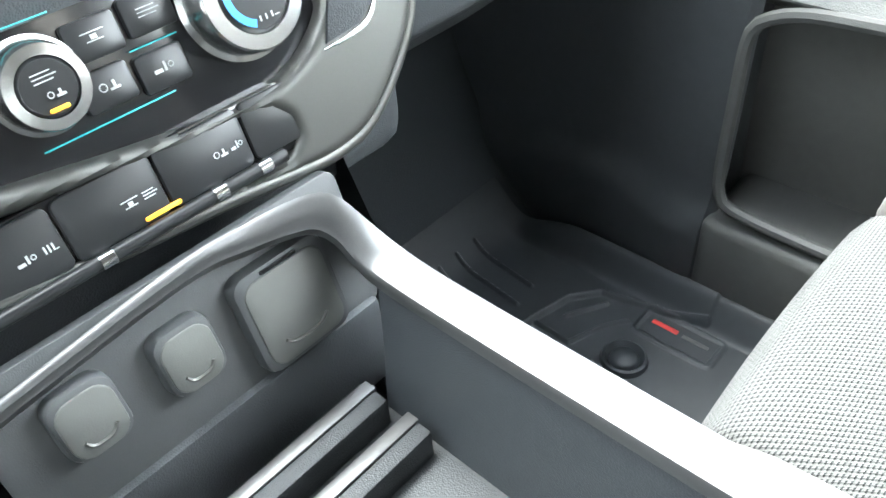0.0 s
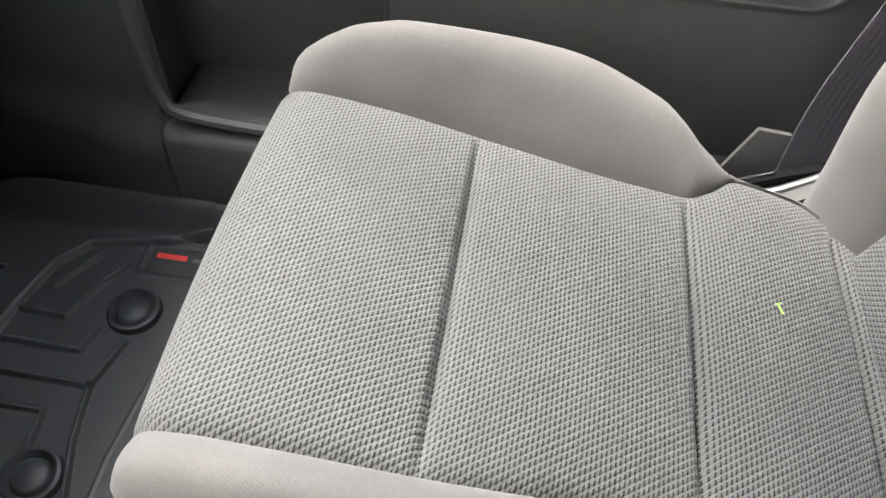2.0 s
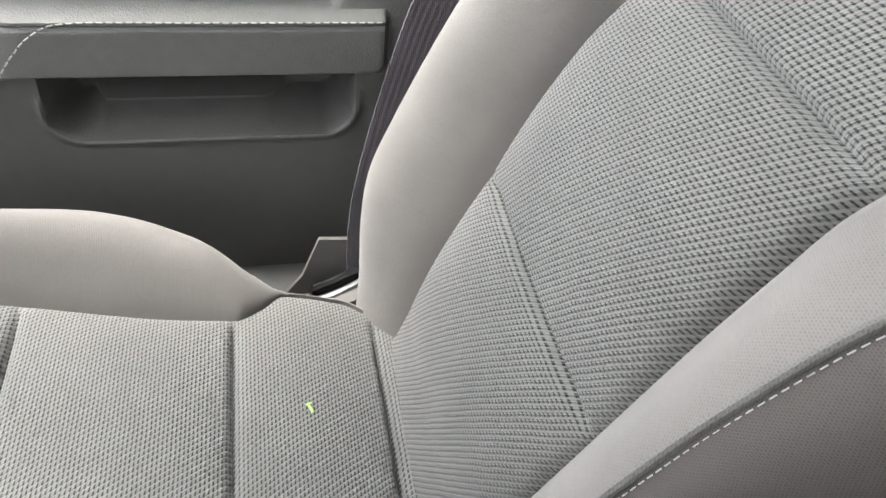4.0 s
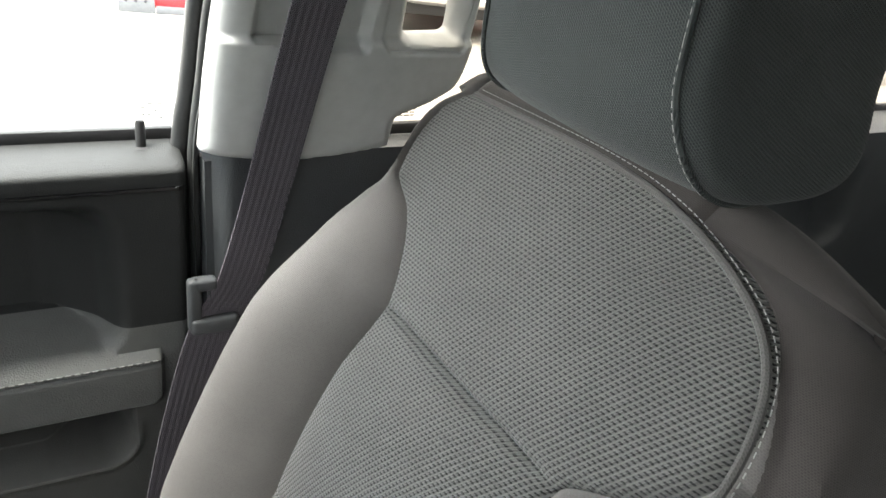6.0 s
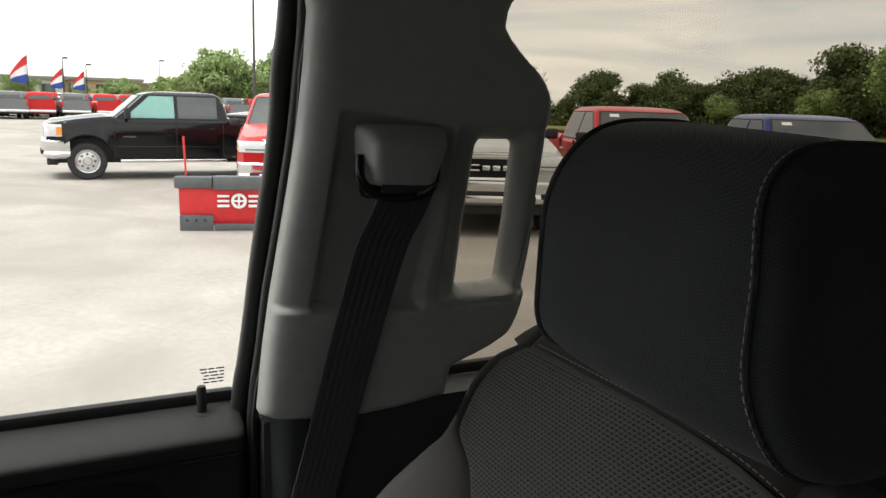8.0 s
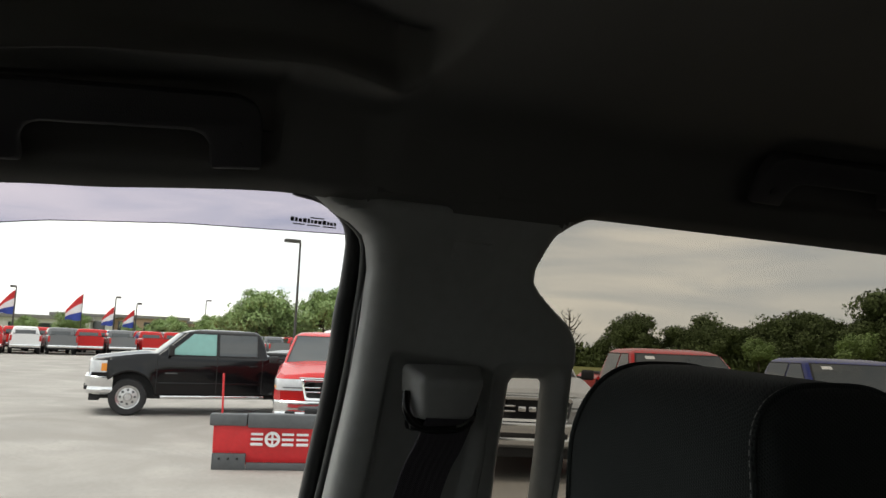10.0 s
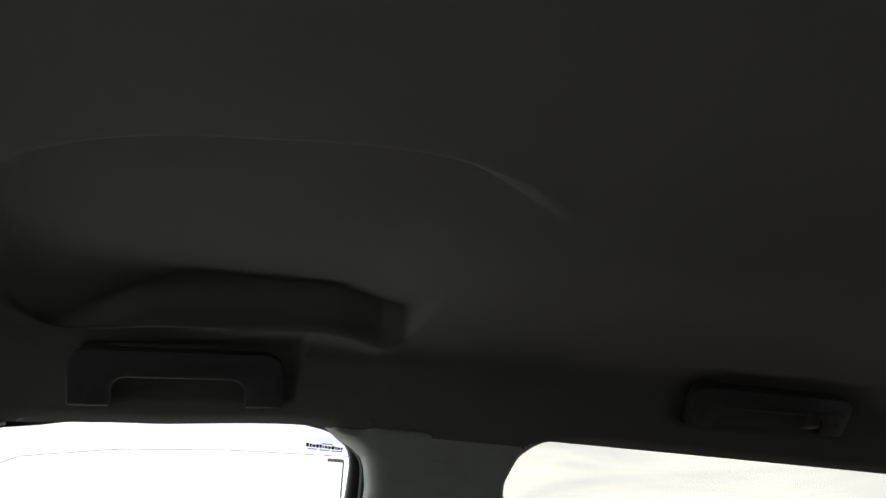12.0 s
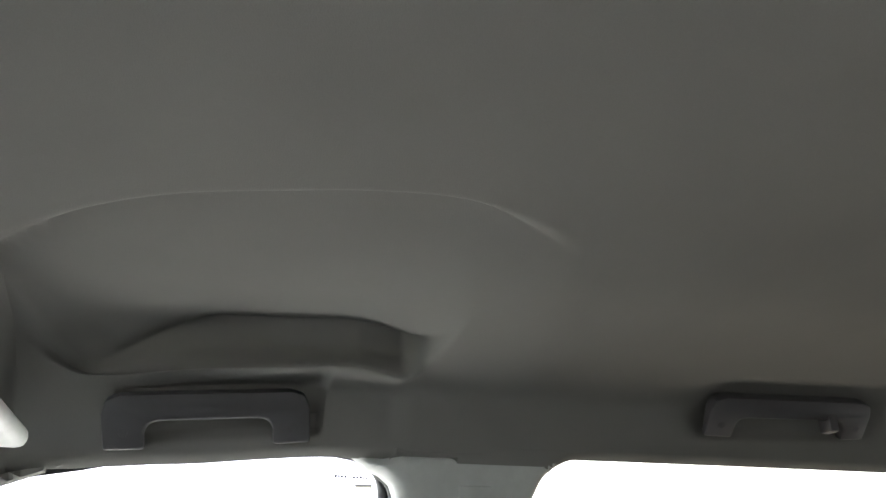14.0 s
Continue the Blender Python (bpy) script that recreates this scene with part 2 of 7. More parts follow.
def surface(name, base, rough=0.6, metal=0.0, grain=400.0, bump=0.15, vary=0.12, spec=0.5, blotch=6.0, rough_vary=0.1, coords="Object"):
    """A plain material with grain and blotches at two scales, and fine relief."""
    m, n, l, b = material(name)
    tc = n.new("ShaderNodeTexCoord")
    fine, wide = n.new("ShaderNodeTexNoise"), n.new("ShaderNodeTexNoise")
    fine.inputs["Scale"].default_value, fine.inputs["Detail"].default_value = grain, 3.0
    wide.inputs["Scale"].default_value, wide.inputs["Detail"].default_value = blotch, 5.0
    for q in (fine, wide):
        l.new(tc.outputs[coords], q.inputs["Vector"])
    add = n.new("ShaderNodeMath")
    add.operation = "MULTIPLY_ADD"
    add.inputs[1].default_value = 0.4
    l.new(fine.outputs["Fac"], add.inputs[0])
    half = n.new("ShaderNodeMath")
    half.operation = "MULTIPLY"
    half.inputs[1].default_value = 0.6
    l.new(wide.outputs["Fac"], half.inputs[0])
    l.new(half.outputs[0], add.inputs[2])
    ramp = n.new("ShaderNodeValToRGB")
    ramp.color_ramp.elements[0].position, ramp.color_ramp.elements[1].position = 0.32, 0.68
    ramp.color_ramp.elements[0].color = (*[c * (1 - vary) for c in base], 1)
    ramp.color_ramp.elements[1].color = (*[min(1, c * (1 + vary)) for c in base], 1)
    l.new(add.outputs[0], ramp.inputs["Fac"])
    l.new(ramp.outputs["Color"], b.inputs["Base Color"])
    rr = n.new("ShaderNodeMapRange")
    rr.inputs["To Min"].default_value, rr.inputs["To Max"].default_value = max(0.02, rough - rough_vary), min(1, rough + rough_vary)
    l.new(wide.outputs["Fac"], rr.inputs["Value"])
    l.new(rr.outputs["Result"], b.inputs["Roughness"])
    b.inputs["Metallic"].default_value = metal
    b.inputs["Specular IOR Level"].default_value = spec
    if bump:
        bp = n.new("ShaderNodeBump")
        bp.inputs["Strength"].default_value, bp.inputs["Distance"].default_value = bump, 0.002
        l.new(fine.outputs["Fac"], bp.inputs["Height"])
        l.new(bp.outputs["Normal"], b.inputs["Normal"])
    return m


def leather_grain(name, base, rough=0.5, scale=600.0, bump=0.3, spec=0.4):
    """Moulded plastic with a pebbled grain."""
    m = surface(name, base, rough, grain=60.0, bump=0.0, vary=0.10, spec=spec)
    n, l = m.node_tree.nodes, m.node_tree.links
    b = n["Principled BSDF"]
    tc = n.new("ShaderNodeTexCoord")
    vo = n.new("ShaderNodeTexVoronoi")
    vo.inputs["Scale"].default_value = scale
    l.new(tc.outputs["Object"], vo.inputs["Vector"])
    bp = n.new("ShaderNodeBump")
    bp.inputs["Strength"].default_value, bp.inputs["Distance"].default_value = bump, 0.001
    l.new(vo.outputs["Distance"], bp.inputs["Height"])
    l.new(bp.outputs["Normal"], b.inputs["Normal"])
    return m


def weave(name, light, dark, pitch_u, pitch_v, fill=0.75, bump=0.6, rough=0.95, turn=0.0, ribs=0.0):
    """Woven cloth: staggered dark slits between raised yarns, in the mesh's own metres."""
    m, n, l, b = material(name)
    uv = n.new("ShaderNodeUVMap")
    uv.uv_map = "metres"
    mp = n.new("ShaderNodeMapping")
    mp.inputs["Rotation"].default_value = (0, 0, radians(turn))
    l.new(uv.outputs["UV"], mp.inputs["Vector"])
    br = n.new("ShaderNodeTexBrick")
    br.offset, br.offset_frequency = 0.5, 2
    br.inputs["Scale"].default_value = 1.0
    br.inputs["Brick Width"].default_value, br.inputs["Row Height"].default_value = pitch_u, pitch_v
    br.inputs["Mortar Size"].default_value = fill * min(pitch_u, pitch_v) * 0.5
    br.inputs["Mortar Smooth"].default_value = 0.5
    br.inputs["Color1"].default_value, br.inputs["Color2"].default_value = (*dark, 1), (*[c * 1.2 for c in dark], 1)
    br.inputs["Mortar"].default_value = (*light, 1)
    l.new(mp.outputs["Vector"], br.inputs["Vector"])
    no = n.new("ShaderNodeTexNoise")
    no.inputs["Scale"].default_value, no.inputs["Detail"].default_value = 9.0, 6.0
    l.new(uv.outputs["UV"], no.inputs["Vector"])
    thread = n.new("ShaderNodeTexNoise")
    thread.inputs["Scale"].default_value = 1800.0
    l.new(uv.outputs["UV"], thread.inputs["Vector"])
    mr = n.new("ShaderNodeMapRange")
    mr.inputs["From Min"].default_value, mr.inputs["From Max"].default_value = 0.3, 0.7
    mr.inputs["To Min"].default_value, mr.inputs["To Max"].default_value = 0.88, 1.10
    l.new(no.outputs["Fac"], mr.inputs["Value"])
    tr = n.new("ShaderNodeMapRange")
    tr.inputs["To Min"].default_value, tr.inputs["To Max"].default_value = 0.8, 1.2
    l.new(thread.outputs["Fac"], tr.inputs["Value"])
    mul = n.new("ShaderNodeMath")
    mul.operation = "MULTIPLY"
    l.new(mr.outputs["Result"], mul.inputs[0])
    l.new(tr.outputs["Result"], mul.inputs[1])
    sc = n.new("ShaderNodeVectorMath")
    sc.operation = "SCALE"
    l.new(br.outputs["Color"], sc.inputs[0])
    level = mul.outputs[0]
    if ribs:
        sep, row, tri, fall = n.new("ShaderNodeSeparateXYZ"), n.new("ShaderNodeMath"), n.new("ShaderNodeMath"), n.new("ShaderNodeMapRange")
        row.operation, tri.operation = "DIVIDE", "PINGPONG"
        row.inputs[1].default_value, tri.inputs[1].default_value = pitch_v, 0.5
        fall.inputs["From Max"].default_value = 0.5
        fall.inputs["To Min"].default_value, fall.inputs["To Max"].default_value = 1.0 + ribs * 0.3, 1.0 - ribs
        l.new(mp.outputs["Vector"], sep.inputs[0])
        l.new(sep.outputs["Y"], row.inputs[0])
        l.new(row.outputs[0], tri.inputs[0])
        l.new(tri.outputs[0], fall.inputs["Value"])
        both = n.new("ShaderNodeMath")
        both.operation = "MULTIPLY"
        l.new(level, both.inputs[0])
        l.new(fall.outputs["Result"], both.inputs[1])
        level = both.outputs[0]
    l.new(level, sc.inputs["Scale"])
    l.new(sc.outputs["Vector"], b.inputs["Base Color"])
    bp = n.new("ShaderNodeBump")
    bp.inputs["Strength"].default_value, bp.inputs["Distance"].default_value = bump, 0.0012
    l.new(br.outputs["Fac"], bp.inputs["Height"])
    l.new(bp.outputs["Normal"], b.inputs["Normal"])
    b.inputs["Roughness"].default_value = rough
    b.inputs["Specular IOR Level"].default_value = 0.2
    b.inputs["Sheen Weight"].default_value = 0.15
    return m


def ribbed_cloth(name, light, dark, pitch, seg, turn, relief=1.0, slit=0.8):
    """Seat cloth woven in fine diagonal ribs: short yarns lie across the seat, with narrow dark slits between them in the grooves, in the mesh's own metres."""
    m, n, l, b = material(name)

    def node(kind, **kw):
        q = n.new(kind)
        for key, value in kw.items():
            q.inputs[key].default_value = value
        return q

    def calc(op, a, c=None):
        q = n.new("ShaderNodeMath")
        q.operation = op
        for k, value in enumerate((a, c)):
            if value is None:
                continue
            if isinstance(value, (int, float)):
                q.inputs[k].default_value = value
            else:
                l.new(value, q.inputs[k])
        return q.outputs[0]

    uv = n.new("ShaderNodeUVMap")
    uv.uv_map = "metres"
    wob = node("ShaderNodeTexNoise", Scale=40.0, Detail=2.0)
    l.new(uv.outputs["UV"], wob.inputs["Vector"])
    shift = n.new("ShaderNodeVectorMath")
    shift.operation = "MULTIPLY_ADD"
    shift.inputs[1].default_value = (pitch * 0.30, pitch * 0.30, 0)
    l.new(wob.outputs["Color"], shift.inputs[0])
    l.new(uv.outputs["UV"], shift.inputs[2])
    mp = node("ShaderNodeMapping", Rotation=(0, 0, radians(turn)))
    l.new(shift.outputs["Vector"], mp.inputs["Vector"])
    sep = n.new("ShaderNodeSeparateXYZ")
    l.new(mp.outputs["Vector"], sep.inputs[0])
    row = calc("DIVIDE", sep.outputs["Y"], pitch)
    # rounded rib: 1 on its crest, 0 in the groove
    groove = calc("MULTIPLY", calc("PINGPONG", row, 0.5), 2.0)
    crest = calc("SQRT", calc("SUBTRACT", 1.0, calc("POWER", groove, 2.4)))
    # the short yarns run straight across the seat, so aslant to the rib
    along = calc("DIVIDE", calc("ADD", sep.outputs["X"], calc("MULTIPLY", sep.outputs["Y"], 0.675)), seg)
    stroke = calc("MULTIPLY", calc("PINGPONG", along, 0.5), 2.0)
    bead = calc("SUBTRACT", 1.0, calc("POWER", stroke, 3.0))
    height = calc("ADD", calc("MULTIPLY", crest, 0.62), calc("MULTIPLY", bead, 0.38))
    thread = node("ShaderNodeTexNoise", Scale=2200.0, Detail=2.0)
    l.new(uv.outputs["UV"], thread.inputs["Vector"])
    height = calc("ADD", height, calc("MULTIPLY", thread.outputs["Fac"], 0.25))
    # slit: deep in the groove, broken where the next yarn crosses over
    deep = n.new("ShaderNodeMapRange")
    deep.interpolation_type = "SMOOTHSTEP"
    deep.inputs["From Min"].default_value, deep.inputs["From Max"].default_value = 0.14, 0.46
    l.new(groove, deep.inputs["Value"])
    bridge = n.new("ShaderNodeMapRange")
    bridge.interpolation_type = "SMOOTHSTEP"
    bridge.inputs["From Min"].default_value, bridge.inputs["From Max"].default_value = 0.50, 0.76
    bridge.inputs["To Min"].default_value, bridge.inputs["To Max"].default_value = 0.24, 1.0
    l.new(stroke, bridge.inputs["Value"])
    # dark base between the yarns, with the groove's shade put into its colour
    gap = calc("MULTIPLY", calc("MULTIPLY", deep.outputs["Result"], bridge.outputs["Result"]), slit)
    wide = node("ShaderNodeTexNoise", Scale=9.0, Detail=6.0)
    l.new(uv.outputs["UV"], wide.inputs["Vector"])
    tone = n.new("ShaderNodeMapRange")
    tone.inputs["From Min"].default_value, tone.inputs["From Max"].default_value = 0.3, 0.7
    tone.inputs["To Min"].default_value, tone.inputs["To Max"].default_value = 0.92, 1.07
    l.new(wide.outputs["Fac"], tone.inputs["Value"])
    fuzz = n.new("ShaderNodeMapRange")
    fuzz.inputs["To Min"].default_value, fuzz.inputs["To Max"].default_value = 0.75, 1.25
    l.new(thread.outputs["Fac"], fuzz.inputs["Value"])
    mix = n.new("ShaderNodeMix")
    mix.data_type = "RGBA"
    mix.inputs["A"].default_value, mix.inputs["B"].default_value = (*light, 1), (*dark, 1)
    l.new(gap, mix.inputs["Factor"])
    sc = n.new("ShaderNodeVectorMath")
    sc.operation = "SCALE"
    l.new(mix.outputs["Result"], sc.inputs[0])
    l.new(calc("MULTIPLY", tone.outputs["Result"], fuzz.outputs["Result"]), sc.inputs["Scale"])
    l.new(sc.outputs["Vector"], b.inputs["Base Color"])
    bp = node("ShaderNodeBump", Strength=1.0, Distance=pitch * 0.28 * relief)
    l.new(height, bp.inputs["Height"])
    l.new(bp.outputs["Normal"], b.inputs["Normal"])
    b.inputs["Roughness"].default_value = 0.95
    b.inputs["Specular IOR Level"].default_value = 0.15
    b.inputs["Sheen Weight"].default_value = 0.15
    return m


def pane_glass(name, tint, gloss=1.0):
    """Thin window glass: tinted straight-through light with a Fresnel reflection."""
    m, n, l, b = material(name)
    n.remove(b)
    out = n["Material Output"]
    tr, gl, fr, mx = n.new("ShaderNodeBsdfTransparent"), n.new("ShaderNodeBsdfGlossy"), n.new("ShaderNodeFresnel"), n.new("ShaderNodeMixShader")
    tr.inputs["Color"].default_value = (*tint, 1)
    gl.inputs["Roughness"].default_value = 0.01
    fr.inputs["IOR"].default_value = 1.2
    l.new(fr.outputs["Fac"], mx.inputs["Fac"])
    l.new(tr.outputs["BSDF"], mx.inputs[1])
    l.new(gl.outputs["BSDF"], mx.inputs[2])
    l.new(mx.outputs["Shader"], out.inputs["Surface"])
    return m


def glow(name, colour, strength):
    m, n, l, b = material(name)
    b.inputs["Base Color"].default_value = (*colour, 1)
    b.inputs["Emission Color"].default_value = (*colour, 1)
    b.inputs["Emission Strength"].default_value = strength
    return m


M_CLOTH = weave("seat_cloth_plain", (0.126, 0.118, 0.112), (0.098, 0.092, 0.088), 0.0026, 0.0016, 0.6, 0.3)
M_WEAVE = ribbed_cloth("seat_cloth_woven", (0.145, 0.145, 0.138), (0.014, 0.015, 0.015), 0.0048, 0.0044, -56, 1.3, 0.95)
M_PIPING = weave("piping_cloth", (0.105, 0.103, 0.098), (0.075, 0.073, 0.070), 0.0020, 0.0014, 0.6, 0.3)
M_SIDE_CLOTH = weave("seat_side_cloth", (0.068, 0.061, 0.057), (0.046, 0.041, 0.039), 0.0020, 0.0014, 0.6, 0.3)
M_HEAD_CLOTH = weave("headrest_cloth", (0.053, 0.061, 0.060), (0.024, 0.029, 0.029), 0.0030, 0.0020, 0.6, 0.8, turn=-40)
M_BELT = weave("belt_webbing", (0.135, 0.122, 0.142), (0.040, 0.036, 0.046), 0.0026, 0.0020, 0.55, 0.9, rough=0.7, turn=58, ribs=0.25)
M_LINER = surface("headliner_cloth", (0.21, 0.205, 0.195), 0.95, grain=900, bump=0.25, vary=0.06, spec=0.1)
M_TRIM_GREY = leather_grain("trim_grey", (0.48, 0.49, 0.48), 0.55, 900, 0.15)
M_DARK = leather_grain("plastic_charcoal", (0.056, 0.060, 0.064), 0.5, 700, 0.35)
M_MID = leather_grain("plastic_dark_grey", (0.080, 0.081, 0.078), 0.5, 650, 0.3)
M_PAD = leather_grain("armrest_vinyl", (0.125, 0.127, 0.122), 0.42, 500, 0.4)
M_RUBBER = surface("rubber_black", (0.018, 0.018, 0.019), 0.65, grain=300, bump=0.1)
M_SEAL = surface("seal_rubber", (0.060, 0.062, 0.063), 0.5, grain=300, bump=0.08)
M_CONSOLE = leather_grain("console_plastic", (0.060, 0.066, 0.072), 0.45, 700, 0.3)
M_MAT = leather_grain("floor_mat_rubber", (0.026, 0.029, 0.032), 0.48, 800, 0.12, spec=0.35)
M_CARPET = surface("carpet_black", (0.055, 0.058, 0.062), 1.0, grain=500, bump=0.8)
M_SILVER = surface("satin_silver", (0.17, 0.17, 0.17), 0.46, metal=0.8, grain=700, bump=0.03, vary=0.05)
M_SILVER_DARK = surface("satin_nickel", (0.115, 0.115, 0.108), 0.40, metal=0.7, grain=700, bump=0.03, vary=0.05)
M_CHROME = surface("chrome", (0.75, 0.76, 0.77), 0.12, metal=1.0, bump=0, vary=0.03, rough_vary=0.04)
M_GLOSS = surface("gloss_black", (0.012, 0.012, 0.013), 0.15, grain=50, bump=0, vary=0.1)
M_THREAD = surface("thread_pale", (0.34, 0.34, 0.325), 0.8, bump=0, vary=0.08)
M_BUTTON = surface("button_black", (0.020, 0.021, 0.022), 0.32, grain=900, bump=0.02, vary=0.08)
M_KNOB = surface("turned_metal", (0.62, 0.62, 0.61), 0.22, metal=1.0, grain=900, bump=0.03, vary=0.05)
M_ICON = surface("icon_print", (0.50, 0.51, 0.51), 0.5, bump=0, vary=0.03)
M_SOCKET = leather_grain("socket_panel_plastic", (0.072, 0.075, 0.077), 0.45, 900, 0.10)
M_DOOR_LOW = leather_grain("door_lower_plastic", (0.092, 0.092, 0.087), 0.5, 650, 0.3)
M_DOOR_UP = leather_grain("door_upper_plastic", (0.028, 0.029, 0.029), 0.5, 650, 0.3, spec=0.2)
M_CAP = leather_grain("cap_plastic", (0.115, 0.117, 0.110), 0.38, 900, 0.08)
M_WHITE = surface("print_white", (0.75, 0.76, 0.76), 0.5, bump=0, vary=0.03)
M_RED = surface("print_red", (0.55, 0.035, 0.03), 0.5, bump=0, vary=0.05)
M_GREEN = surface("paper_green", (0.24, 0.36, 0.10), 0.7, bump=0, vary=0.1)
M_GLASS = pane_glass("window_glass", (0.90, 0.93, 0.91))
# far darker than clear glass, to lower the light entering from ahead
M_SCREEN_DIM = pane_glass("windscreen_glass_dimmed", (0.29, 0.30, 0.297))
M_TINT = pane_glass("privacy_glass", (0.315, 0.296, 0.255))
# added dimming: unseen driver's side and rear panes hold back most daylight
M_DIM = pane_glass("dimmed_glass", (0.08, 0.083, 0.08))
M_GUARD = pane_glass("rain_guard_smoke", (0.42, 0.39, 0.47))
M_AMBER = glow("lamp_amber", (1.0, 0.45, 0.03), 0.04)
M_TEAL = glow("lamp_teal", (0.05, 0.40, 0.42), 0.009)
M_BLUE_LED = glow("display_blue", (0.05, 0.30, 0.75), 0.03)
M_RED_LED = glow("display_red", (0.75, 0.10, 0.06), 0.03)

# ---- the cab: x to the passenger's door, y ahead, z up from the floor mat ----
GROUND = -0.65


def x_trim(z):
    return 0.77 - 0.35 * (np.asarray(z) - 0.82)


def x_glass(z):
    return 0.875 - 0.36 * (np.asarray(z) - 0.80)


FRONT_WINDOW = [(-0.322, 0.80), (-0.313, 1.16), (-0.321, 1.235), (-0.313, 1.272), (-0.285, 1.291), (-0.25, 1.305), (-0.19, 1.303), (-0.10, 1.294), (0.05, 1.268), (0.14, 1.236), (0.42, 1.06), (0.66, 0.86), (0.67, 0.80)]
REAR_WINDOW = [(-0.600, 1.300), (-0.567, 1.282), (-0.551, 1.252), (-0.549, 1.237), (-0.570, 1.219), (-0.611, 1.186), (-0.626, 1.140), (-0.642, 0.974), (-0.638, 0.900), (-0.612, 0.872), (-0.566, 0.850), (-0.566, 0.80), (-1.98, 0.80), (-1.96, 1.15), (-1.88, 1.30), (-1.76, 1.334), (-1.124, 1.328)]
REAR_WINDOW = [(-0.700, 1.307), (-0.640, 1.305)] + REAR_WINDOW[:12] + REAR_WINDOW[12:]
REAR_WINDOW = [tuple(q) for q in curve_through(REAR_WINDOW[:13], 70)] + REAR_WINDOW[13:]
SLOT = [(-0.550, 1.118), (-0.583, 1.118), (-0.593, 1.040), (-0.600, 0.967), (-0.560, 0.965), (-0.554, 1.036)]


def side_field(y, z):
    f = poly_field(y, z, FRONT_WINDOW, 0.012)
    f = np.minimum(f, poly_field(y, z, REAR_WINDOW, 0.008))
    return np.minimum(f, poly_field(y, z, SLOT, 0.008))


def pillar_edge(z):
    return np.interp(z, [0.8, 0.902, 0.963, 1.026, 1.078, 1.127, 1.188, 1.236, 1.257, 1.270, 1.281, 1.289, 1.297, 1.306], [-0.341, -0.342, -0.345, -0.350, -0.354, -0.357, -0.358, -0.357, -0.352, -0.346, -0.331, -0.311, -0.285, -0.25])


def pillar_point(y, z, f):
    """The trim's inner face: rounded rims, two shallow shelves, the belt's recess and the grip's hollow."""
    x = x_trim(z)
    r = 0.014
    f = np.maximum(rim_field(y, z), 0)
    x = x + r - np.sqrt(np.maximum(r * r - np.maximum(r - f, 0) ** 2, 0))
    rec = poly_field(y, z, [(-0.391, 1.146), (-0.388, 1.04), (-0.382, 0.954), (-0.496, 0.944), (-0.501, 1.035), (-0.499, 1.131)], 0.004)
    x = x + 0.015 * smooth(0.005, -0.006, rec)
    grip = poly_field(y, z, [(-0.523, 1.128), (-0.531, 1.035), (-0.533, 0.952), (-0.612, 0.952), (-0.612, 1.128)], 0.012)
    x = x + 0.0035 * np.exp(-((grip / 0.0022) ** 2)) + 0.004 * smooth(0.002, -0.004, grip)
    x = x + 0.010 * smooth(0.016, 0.002, poly_field(y, z, SLOT, 0.008))
    x = x - 0.009 * smooth(0.956, 0.946, z)
    lip = np.clip(1 - (pillar_edge(z) + 0.003 - y) / 0.026, 0, 0.985)
    x = x + 0.021 * (1 - np.sqrt(1 - lip**2)) + 0.014 * smooth(1.288, 1.300, z) * smooth(-0.352, -0.325, y)
    return np.stack([x, y, z], -1)


def rim_field(y, z):
    f = side_field(y, z)
    f = np.minimum(f, z - (0.816 - 0.012 * np.sin(np.clip((-0.34 - y) / 0.22, 0, 1) * math.pi)))
    return np.minimum(f, 1.306 - z)


def pillar_field(y, z):
    return np.minimum(rim_field(y, z), pillar_edge(z) + 0.003 - y)


def pillar_shape():
    ys, zs = np.r_[np.arange(-0.70, -0.385, 0.0024), np.arange(-0.385, -0.24, 0.0022)], np.r_[np.arange(0.79, 1.22, 0.0026), np.arange(1.22, 1.312, 0.0026)]
    def field(y, z):
        return np.minimum(pillar_field(y, z), y + 0.665)
    return sheet(ys, zs, field, pillar_point, lambda y, z: np.stack([x_trim(z) + 0.035, y, z], -1))


# ---- roof lining: rails over the doors, then a nearly flat ceiling with two pressed shapes ----
RIDGE = [(0.36, 0.13), (0.315, 0.095), (0.245, 0.028), (0.198, -0.048), (0.171, -0.13), (0.150, -0.21), (0.143, -0.285), (0.155, -0.34), (0.175, -0.40), (0.25, -0.60)]
LEDGE_X = [0.612, 0.606, 0.600, 0.592, 0.578, 0.550, 0.526, 0.546, 0.540, 0.470, 0.30]
LEDGE_Z = [0.0, 0.018, 0.042, 0.066, 0.084, 0.090, 0.094, 0.130, 0.166, 0.148, 0.142]
TAPER_X = [0.612, 0.606, 0.600, 0.592, 0.584, 0.578, 0.572, 0.566, 0.556, 0.50, 0.30]
TAPER_Z = [0.0, 0.018, 0.042, 0.064, 0.077, 0.083, 0.088, 0.092, 0.099, 0.124, 0.142]
PLAIN_X = [0.607, 0.602, 0.595, 0.584, 0.567, 0.541, 0.505, 0.460, 0.410, 0.365, 0.30]
PLAIN_Z = [0.0, 0.016, 0.036, 0.058, 0.080, 0.098, 0.113, 0.125, 0.133, 0.138, 0.142]


RIM_Y, RIM_Z = np.array(curve_through([(-2.0, 1.308), (-0.60, 1.308), (-0.49, 1.301), (-0.41, 1.298), (-0.34, 1.298), (-0.27, 1.3005), (-0.20, 1.297), (-0.07, 1.284), (-0.012, 1.274), (0.042, 1.263), (0.15, 1.238), (0.42, 1.121)], 120)).T


